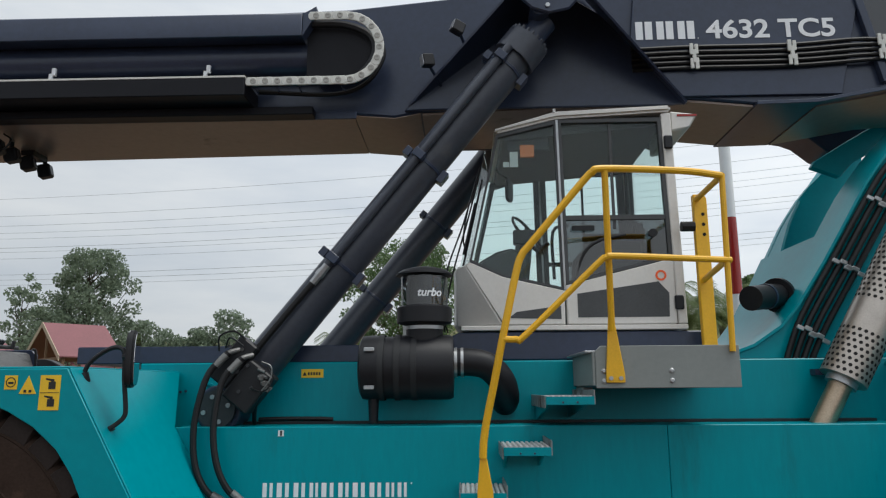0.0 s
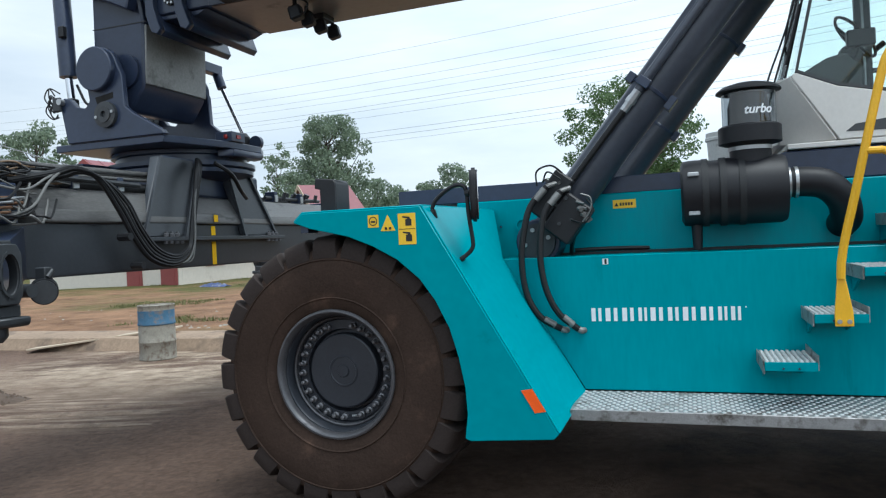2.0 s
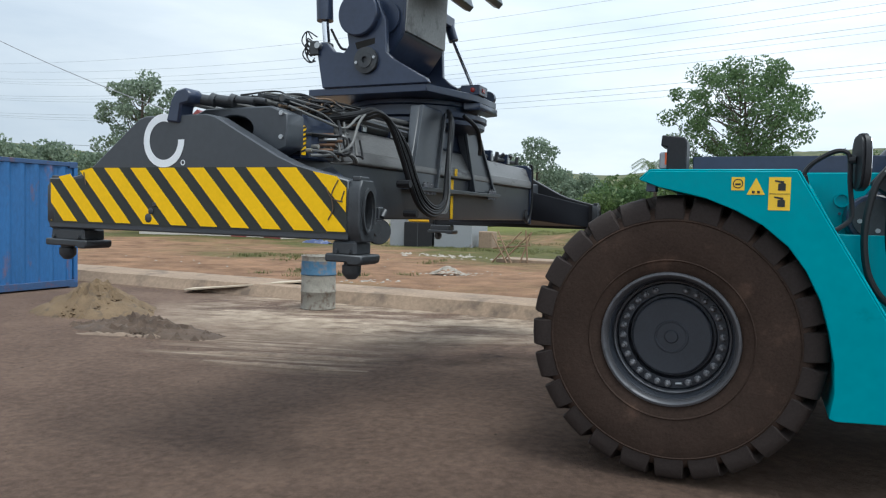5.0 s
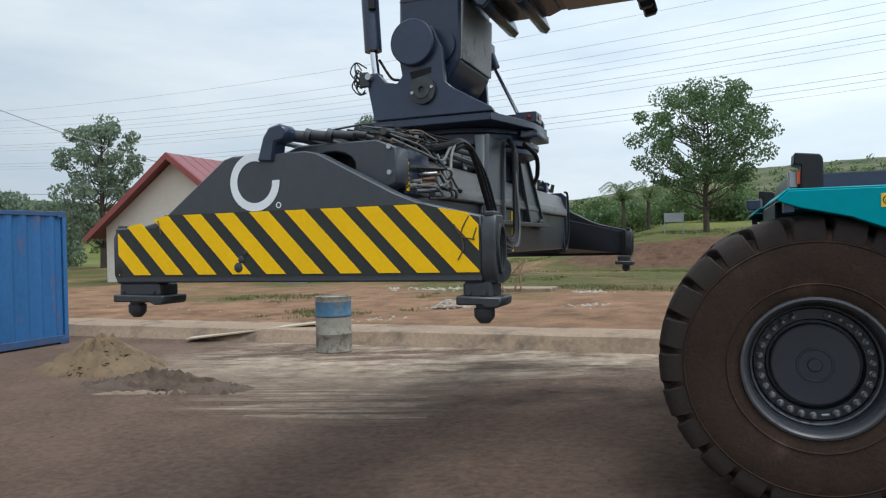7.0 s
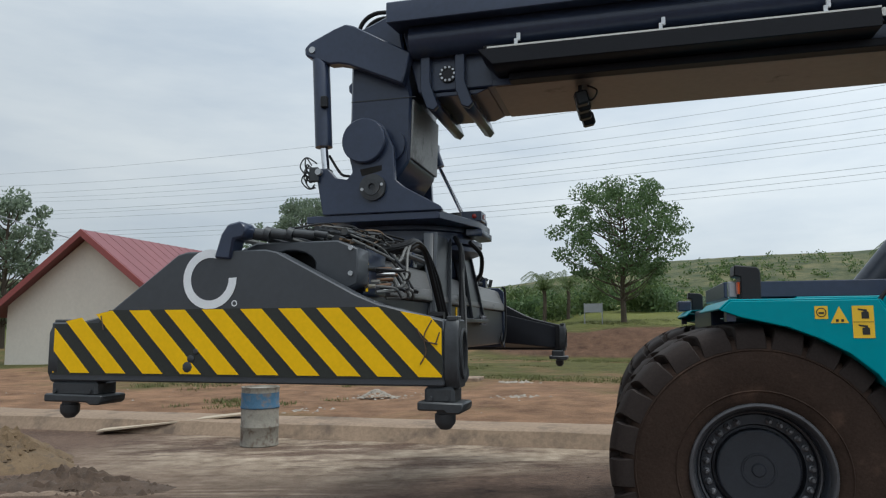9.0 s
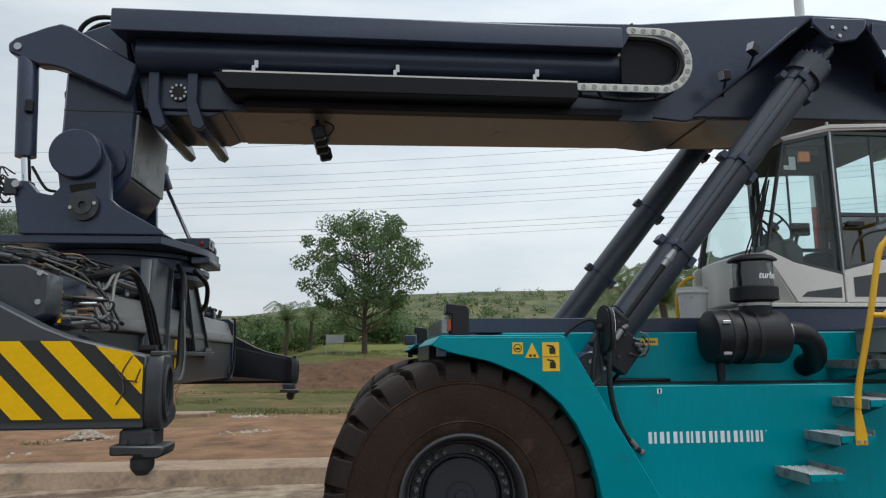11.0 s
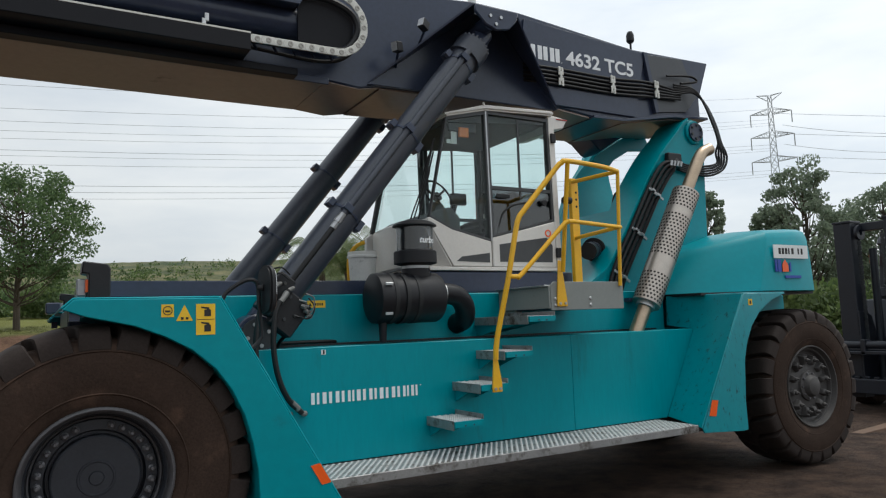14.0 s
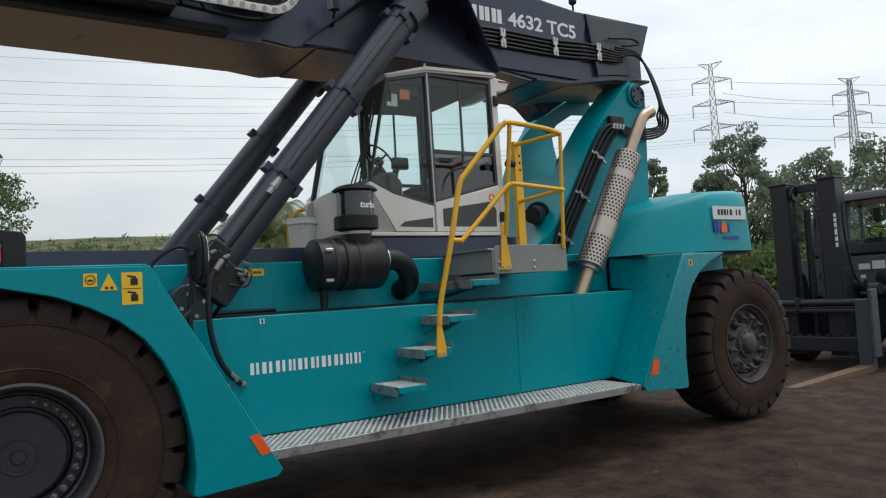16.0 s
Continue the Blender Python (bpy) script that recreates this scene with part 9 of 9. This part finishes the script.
for k in range(60):
    az = -24 + 26 * (k + rb.random()) / 60
    if -1.8 < az < -0.2:
        continue
    bush(at_bearing(az, rb.uniform(78, 88) if -5.4 < az < -2.4 else rb.uniform(60, 84)), rb.uniform(1.4, 2.6), rb.uniform(1.6, 3.2), 200 + k, LEAF_BUSH if k % 3 else LEAF_HAZED, "leafy green bush below the ridge")
for k, (az, d, r, h) in enumerate(((-10.6, 64, 2.0, 3.2), (-9.8, 66, 2.3, 4.4), (-8.9, 63, 2.0, 3.4), (-8.0, 70, 2.4, 3.6), (-6.6, 72, 2.6, 3.8), (-5.2, 70, 2.4, 3.4), (-4.0, 66, 2.3, 3.3), (-3.0, 64, 2.2, 3.2), (-2.2, 70, 2.2, 3.0), (1.0, 68, 2.2, 2.6), (2.2, 64, 2.2, 2.4))):
    bush(at_bearing(az, d), r, h, 260 + k, LEAF_BUSH if k % 2 else LEAF, "tall green thicket below the ridge")
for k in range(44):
    bush(at_bearing(1 + 36 * (k + rb.random()) / 44, rb.uniform(75, 130)), rb.uniform(2.0, 3.2), rb.uniform(1.6, 3.2), 300 + k, LEAF_HAZED, "leafy green bush below the ridge")
for k in range(30):
    bush(at_bearing(40 + 36 * (k + rb.random()) / 30, rb.uniform(40, 52)), rb.uniform(1.6, 2.6), rb.uniform(2.4, 4.4), 400 + k, LEAF_BUSH, "leafy green bush by the yard")


# scrub that covers the ridge
rv = random.Random(5)
lv, lf = [], []
for k in range(900):
    az, d = rv.uniform(-62, 50), rv.uniform(140, 245)
    c = at_bearing(az, d)
    if noise.noise(Vector((c[0] * 0.02, c[1] * 0.02, 9))) < -0.12:
        continue
    r = rv.uniform(1.0, 2.6)
    leaf_cloud(lv, lf, Vector((c[0], c[1], c[2] + r * 0.5)), r, 34, 0.42, rv, 0.8)
me = bpy.data.meshes.new("ridge_scrub")
me.from_pydata(lv, [], lf)
me.materials.append(LEAF_BUSH)
tagged(new("ridge_scrub", me), "scattered green scrub over the far grassy ridge", "scrub", kind="stuff")


# palms
def palm(place, h, r, seed, label):
    rr = random.Random(seed)
    t = thing("palm", place, label, "palm", "palms")
    part("trunk", tube(B(), bow([(0, 0, -0.2), (0.1, 0, h * 0.5), (0.0, 0.1, h * 0.75)], 4), 0.14, 8), BARK, t)
    lv, lf = [], []
    for k in range(22):
        a = k * 2.399
        up = rr.uniform(0.2, 1.9)
        pts = bow([(0, 0, h * 0.72), (r * 0.45 * math.cos(a), r * 0.45 * math.sin(a), h * 0.72 + r * 0.45 * up), (r * math.cos(a), r * math.sin(a), h * 0.72 + r * (up * 0.5 - 0.35))], 6)
        for p, q in zip(pts, pts[1:]):
            d = q - p
            s = Vector((-d.y, d.x, 0)).normalized()
            for w in (-1, 1):
                for m_ in (0.12, 0.37, 0.62, 0.87):
                    c = p + d * m_
                    e = c + s * w * r * 0.16 + d * 0.6 - Vector((0, 0, r * 0.14))
                    k0 = len(lv)
                    lv.extend([tuple(c - d * 0.06), tuple(c + d * 0.10), tuple(e)])
                    lf.append((k0, k0 + 1, k0 + 2))
    me = bpy.data.meshes.new("fronds")
    me.from_pydata(lv, [], lf)
    me.materials.append(LEAF_PALM)
    o = new("fronds", me)
    o.parent = t


palm(at_bearing(-7.3, 56), 4.0, 1.75, 1, "low feathery palm on the bank")
palm(at_bearing(-5.4, 58), 3.6, 1.6, 2, "low feathery palm on the bank")
for k, (az, d, h) in enumerate(((20.3, 30, 5.6), (22.4, 28, 5.2), (24.5, 31, 5.8), (18.8, 33, 5.0))):
    palm(at_bearing(az, d, -0.3), h, 1.9, 5 + k, "drooping green palm behind the machine")

# ---- power line ----
def lattice(place, h, turn, label):
    t = thing("pylon", place, label, "pylon", "pylons")
    bm = B()

    def half(z):
        return 0.62 + 2.1 * max(0.0, 1 - z / (0.64 * h)) ** 1.15 if z < 0.64 * h else 0.62 - 0.34 * (z / h - 0.64) / 0.36
    levels = [h * f for f in (0, .10, .19, .27, .34, .41, .47, .53, .585, .64, .685, .73, .775, .82, .865, .91, .955, 1.0)]
    sgn = ((-1, -1), (1, -1), (1, 1), (-1, 1))
    for z0, z1 in zip(levels, levels[1:]):
        a, b_ = half(z0), half(z1)
        for k in range(4):
            p, q = sgn[k], sgn[(k + 1) % 4]
            rod(bm, (p[0] * a, p[1] * a, z0), (p[0] * b_, p[1] * b_, z1), 0.075, 4)
            rod(bm, (p[0] * a, p[1] * a, z0), (q[0] * b_, q[1] * b_, z1), 0.036, 4)
            rod(bm, (q[0] * a, q[1] * a, z0), (p[0] * b_, p[1] * b_, z1), 0.036, 4)
            rod(bm, (p[0] * b_, p[1] * b_, z1), (q[0] * b_, q[1] * b_, z1), 0.03, 4)
    body = part("lattice_body", bm, PYLON, t)
    for f, w in ((0.70, 3.5), (0.81, 3.35), (0.915, 3.2)):
        z = h * f
        for s in (-1, 1):
            bm = B()
            tip = Vector((s * w, 0, z + 0.25))
            for yy in (-0.45, 0.45):
                lo, hi = Vector((s * 0.5, yy, z)), Vector((s * 0.5, yy, z + 0.95))
                rod(bm, lo, tip, 0.055, 4)
                rod(bm, hi, tip, 0.05, 4)
                for q in (0.0, 0.25, 0.5, 0.75):
                    rod(bm, lo.lerp(tip, q), hi.lerp(tip, q + 0.2), 0.028, 4)
                    rod(bm, hi.lerp(tip, q), lo.lerp(tip, q), 0.028, 4)
            part("cross_arm", bm, PYLON, body)
            part("insulator", rod(B(), tip, tip - Vector((0, 0, 2.1)), 0.085, 6), PYLON, body)
    bm = B()
    for s in (-1, 1):
        for yy in (-0.3, 0.3):
            rod(bm, (s * 0.3, yy, h), (s * 2.0, 0, h + 0.25), 0.05, 4)
            rod(bm, (s * 0.3, yy, h * 0.975), (s * 2.0, 0, h + 0.25), 0.045, 4)
    part("earth_peak", bm, PYLON, body)
    t.rotation_euler = (0, 0, radians(turn))
    return t


p1 = at_bearing(55.6, 132, -0.3)
p2 = at_bearing(64.6, 152, -0.3)
lattice((p1[0], p1[1], 0), 38.4, -55, "tall lattice steel pylon")
lattice((p2[0], p2[1], 0), 36.6, -40, "tall lattice steel pylon")


def wire(points, r, label="slack overhead power cable"):
    """A cable hung from point to point."""
    bm = B()
    for (a, b_, sag) in points:
        a, b_ = Vector(a), Vector(b_)
        tube(bm, [a.lerp(b_, i / 24) - Vector((0, 0, 4 * sag * (i / 24) * (1 - i / 24))) for i in range(25)], r, 4)
    whole("power_cable", bm, CABLE, label, "cable", "overhead cables")


END_X, END_Y = -190.0, 96.0
for z0, zm, r in ((38.0, 29.0, 0.026), (36.0, 26.5, 0.028), (34.2, 25.1, 0.028), (33.6, 24.1, 0.026), (33.2, 23.3, 0.026), (29.8, 21.9, 0.034), (29.2, 21.3, 0.026), (28.8, 20.4, 0.028), (25.4, 18.1, 0.034), (24.8, 17.4, 0.034), (24.4, 16.7, 0.026)):
    # hung so that it passes zm at x = 17 and a little less at x = -68
    span = p1[0] - END_X
    f1, f2 = (p1[0] - 17.0) / span, (p1[0] + 68.0) / span
    k1, k2 = (zm - z0) / f1, (zm * 0.927 - z0) / f2
    sag4 = (k2 - k1) / (f2 - f1)
    wire([((p1[0], p1[1], z0), (END_X, END_Y, z0 + k1 + sag4 * (1 - f1)), sag4 / 4)], r * 0.72)
for z in (33.6, 30.2, 26.4):
    wire([((p1[0] + 3, p1[1], z), (p2[0] - 3, p2[1], z - 1.5), 0.5), ((p2[0] + 3, p2[1], z - 1.5), (p2[0] + 120, p2[1] - 30, z), 1.2)], 0.035)
    wire([((p1[0] - 3, p1[1] - 3, z + 0.5), (p2[0] + 60, p2[1] - 60, z - 6), 1.2)], 0.03)
wire([((-46, 24, 12.5), (-27, 24.5, 6.0), 0.3)], 0.03, "service cable to the house")
wire([((-60, 40, 7.2), (-30, 42, 7.0), 0.4)], 0.03, "service cable to the house")

# ---- forklift ----
fk = thing("forklift", (12.0, 0.2, 0), "large black forklift with its forks on the ground", "forklift", world=True)
for yc in (0.68, -0.17):
    # outer channel, inner channel, and the flared plate at its foot
    m_ = part("mast_channel", prism(B(), [(11.80, yc - 0.15), (12.08, yc - 0.15), (12.08, yc - 0.10), (11.86, yc - 0.10), (11.86, yc + 0.10), (12.08, yc + 0.10), (12.08, yc + 0.15), (11.80, yc + 0.15)], 0.22, 3.17, "z"), FORK, fk, "black mast channel", bevel=0.008)
    part("inner_channel", box(B(), 11.90, 12.05, yc - 0.085, yc + 0.085, 0.3, 3.12), FORK, m_, bevel=0.006)
    part("channel_cap", box(B(), 11.785, 12.10, yc - 0.16, yc + 0.16, 3.172, 3.21), FORK, m_, bevel=0.006)
    part("mast_foot", prism(B(), [(11.79, 0.30), (12.34, 0.30), (12.28, 1.25), (12.16, 1.58), (11.98, 1.66), (11.79, 1.66)], yc - 0.178, yc - 0.152), FORK, m_, "flared mast foot plate", bevel=0.006)
part("mast_crossbar", box(B(), 11.98, 12.10, -0.02, 0.53, 3.02, 3.16), FORK, fk, bevel=0.01)
part("mast_crossbar", box(B(), 11.98, 12.10, -0.02, 0.53, 0.35, 0.50), FORK, fk, bevel=0.01)
part("chain_wheel", lathe(B(), [(0.05, 0), (0.13, 0), (0.13, 0.05), (0.05, 0.05)], 20, "y", (11.95, 0.44, 3.0), True), FORK, fk)
for yc in (0.47, 0.08):
    ch = part("lift_chain", box(B(), 11.925, 11.935, yc - 0.02, yc + 0.02, 1.1, 3.0), DARK_WORN, fk)
    me = finish("chain_plate", box(B(), -0.012, 0.012, -0.032, 0.032, -0.032, 0.032), DARK_WORN, 0.004)
    spots("chain_plate", me, ch, [(11.93, yc, 1.14 + 0.084 * k) for k in range(22)])
part("lift_ram", rod(B(), (12.12, 0.36, 0.4), (12.12, 0.36, 2.72), 0.062, 14), FORK, fk)
part("ram_hose", tube(B(), bow([(11.90, -0.36, 2.75), (11.86, -0.38, 2.3), (11.90, -0.40, 1.9), (11.98, -0.42, 1.55), (12.1, -0.44, 1.4)], 6), 0.02, 8), HOSE, fk)
# vertical writing on the mast, as plain bars
word = part("mast_word", box(B(), 11.795, 11.799, -0.30, -0.296, 2.02, 2.58), LETTER, fk, "small white bars of unreadable writing")
for z0, z1 in ((2.52, 2.58), (2.44, 2.50), (2.35, 2.42), (2.22, 2.32), (2.12, 2.19), (2.02, 2.09)):
    part("bar", box(B(), 11.795, 11.7995, -0.295, -0.255, z0, z1), LETTER, word)
# carriage
for z0, z1 in ((0.94, 1.00), (0.30, 0.54)):
    part("carriage_bar", box(B(), 11.62, 11.78, -0.62, 1.25, z0, z1), FORK, fk, "thick black carriage bar", bevel=0.012)
for z, r in ((1.10, 0.065), (1.02, 0.035)):
    part("carriage_rod", rod(B(), (11.70, -0.60, z), (11.70, 1.25, z), r, 14), FORK, fk)
part("rod_bracket", box(B(), 11.62, 11.80, 0.36, 0.44, 0.93, 1.19), FORK, fk, bevel=0.01)
me = finish("carriage_tooth", box(B(), -0.03, 0.03, -0.04, 0.04, 0, 0.035), FORK, 0.004)
spots("carriage_tooth", me, fk, [(11.70, -0.52 + 0.155 * k, 0.541) for k in range(11)])
for yc in (-0.72, 1.10):
    part("fork_shank", box(B(), 11.50, 11.62, yc - 0.11, yc + 0.11, 0.03, 1.16), FORK_GREY, fk, "worn grey fork shank", bevel=0.012)
    part("fork_tine", hexa(B(), [(9.35, yc - 0.09, 0.018), (11.50, yc - 0.11, 0.018), (11.50, yc + 0.11, 0.018), (9.35, yc + 0.09, 0.018), (9.35, yc - 0.08, 0.04), (11.50, yc - 0.11, 0.13), (11.50, yc + 0.11, 0.13), (9.35, yc + 0.08, 0.04)]), RUST, fk, "brown rusted fork tine", bevel=0.004)
part("shank_hook", box(B(), 11.44, 11.66, -0.90, -0.845, 0.25, 1.32), FORK_GREY, fk, bevel=0.015)
# body
part("chassis", box(B(), 12.5, 15.4, -1.05, 1.05, 0.45, 1.18), FORK, fk, bevel=0.04)
cowl = part("cowl", prism(B(), [(12.45, 1.18), (12.75, 1.18), (12.95, 1.86), (12.62, 1.86)], -1.05, 0.85), FORK_GREY, fk, "grey front cowl", bevel=0.02)
part("cowl_hole", disc(B(), (12.50, 0.30, 1.52), 0.12, -0.05, "x", 20), HOLE, cowl)
for y0, y1, z0, z1 in ((-0.42, -0.24, 1.62, 1.72), (-0.66, -0.46, 1.62, 1.76), (-0.34, -0.26, 1.47, 1.53), (-0.30, -0.18, 1.30, 1.42), (0.12, 0.22, 1.20, 1.30), (0.28, 0.36, 1.20, 1.30)):
    part("pale_tag", box(B(), 12.515, 12.53, y0, y1, z0, z1), PAPER, cowl)
part("round_lamp", lathe(B(), [(0.11, 0), (0.11, -0.07), (0.08, -0.085), (0.01, -0.085)], 18, "x", (12.54, -0.62, 1.47)), BLACK, cowl)
for yc, zc in ((-0.52, 1.36), (-0.74, 1.30)):
    part("tilt_ram", rod(B(), (12.15, yc + 0.1, zc), (12.75, yc, zc - 0.08), 0.065, 12), DARK_WORN, fk)
    part("ram_eye", rod(B(), (12.16, yc + 0.02, zc), (12.16, yc + 0.18, zc), 0.10, 14), FORK, fk)
part("counterweight", prism(B(), [(15.0, 0.4), (16.0, 0.5), (16.0, 1.6), (15.4, 1.75), (15.0, 1.7)], -1.05, 1.05), FORK, fk, bevel=0.05)
part("engine_cover", box(B(), 14.2, 15.4, -1.0, 1.0, 1.20, 1.78), FORK, fk, bevel=0.04)
# cabin: posts, roof, panes, dashboard and seat
roof = part("cab_roof", prism(B(), [(12.75, 2.82), (14.6, 2.86), (14.6, 3.02), (12.85, 2.98)], -1.08, 0.66), FORK, fk, "dark cabin roof", bevel=0.03)
for yc in (-1.02, 0.02, 0.58):
    part("cab_post", hexa(B(), [(12.66, yc - 0.035, 1.86), (12.74, yc - 0.035, 1.86), (12.74, yc + 0.035, 1.86), (12.66, yc + 0.035, 1.86), (12.80, yc - 0.035, 2.84), (12.88, yc - 0.035, 2.84), (12.88, yc + 0.035, 2.84), (12.80, yc + 0.035, 2.84)]), FORK, fk, bevel=0.008)
for yc in (-1.02, 0.58):
    part("cab_post", rod(B(), (14.5, yc, 1.7), (14.45, yc, 2.9), 0.045, 10), FORK, fk)
part("cab_sill", hexa(B(), [(12.62, -1.04, 1.90), (12.72, -1.04, 1.90), (12.72, 0.62, 1.90), (12.62, 0.62, 1.90), (12.66, -1.04, 2.06), (12.74, -1.04, 2.06), (12.74, 0.62, 2.06), (12.66, 0.62, 2.06)]), FORK, fk, bevel=0.01)
for y0, y1 in ((-0.98, -0.02), (0.06, 0.54)):
    g = part("windscreen", hexa(B(), [(12.70, y0, 2.07), (12.706, y0, 2.07), (12.706, y1, 2.07), (12.70, y1, 2.07), (12.82, y0, 2.82), (12.826, y0, 2.82), (12.826, y1, 2.82), (12.82, y1, 2.82)]), GLASS, roof, "clear cabin glass", smooth=False)
    g.visible_shadow = False
part("dashboard", prism(B(), [(12.80, 1.70), (13.15, 1.70), (13.10, 2.12), (12.86, 2.16)], -0.95, 0.5), FORK, fk, bevel=0.02)
part("seat", prism(B(), [(13.7, 1.76), (14.2, 1.76), (14.35, 2.50), (14.2, 2.55), (14.1, 1.95), (13.7, 1.92)], -0.55, 0.0), SEATM, fk, bevel=0.04)
part("headrest", box(B(), 14.22, 14.34, -0.42, -0.14, 2.52, 2.70), SEATM, fk, bevel=0.03)
bm = lathe(B(), [(0.17, 0), (0.185, 0.012), (0.20, 0), (0.185, -0.012)], 24, "z", closed=True)
bm.transform(pose(13.32, -0.28, 2.26, 0, 35, 0))
part("steering_wheel", bm, BLACK, fk)
part("steering_column", rod(B(), (13.12, -0.28, 1.9), (13.32, -0.28, 2.25), 0.03, 8), BLACK, fk)
part("turn_lamp", box(B(), 12.60, 12.68, 0.60, 0.70, 2.48, 2.66), AMBER, fk, "orange turn lamp")
part("signal_lamp", box(B(), 12.70, 12.80, -0.78, -0.68, 2.46, 2.58), RED, fk)
part("mirror", box(B(), 12.62, 12.66, -0.62, -0.50, 2.42, 2.66), BLACK, fk, bevel=0.01)
for x, r in ((12.75, 0.52), (15.2, 0.44)):
    for y in (-1.0, 1.0):
        w_ = part("wheel", lathe(B(), [(r * 0.5, -0.18), (r * 0.9, -0.19), (r * 0.97, -0.16), (r, -0.10), (r, 0.10), (r * 0.97, 0.16), (r * 0.9, 0.19), (r * 0.5, 0.18)], 36, "y", (x, y, r)), RUBBER, fk, bevel=0.0)
        part("rim", lathe(B(), [(r * 0.5, -0.15), (r * 0.45, -0.11), (r * 0.2, -0.11), (r * 0.15, -0.15), (0.02, -0.15)], 24, "y", (x, y, r)), RIM_DUSTY, w_)
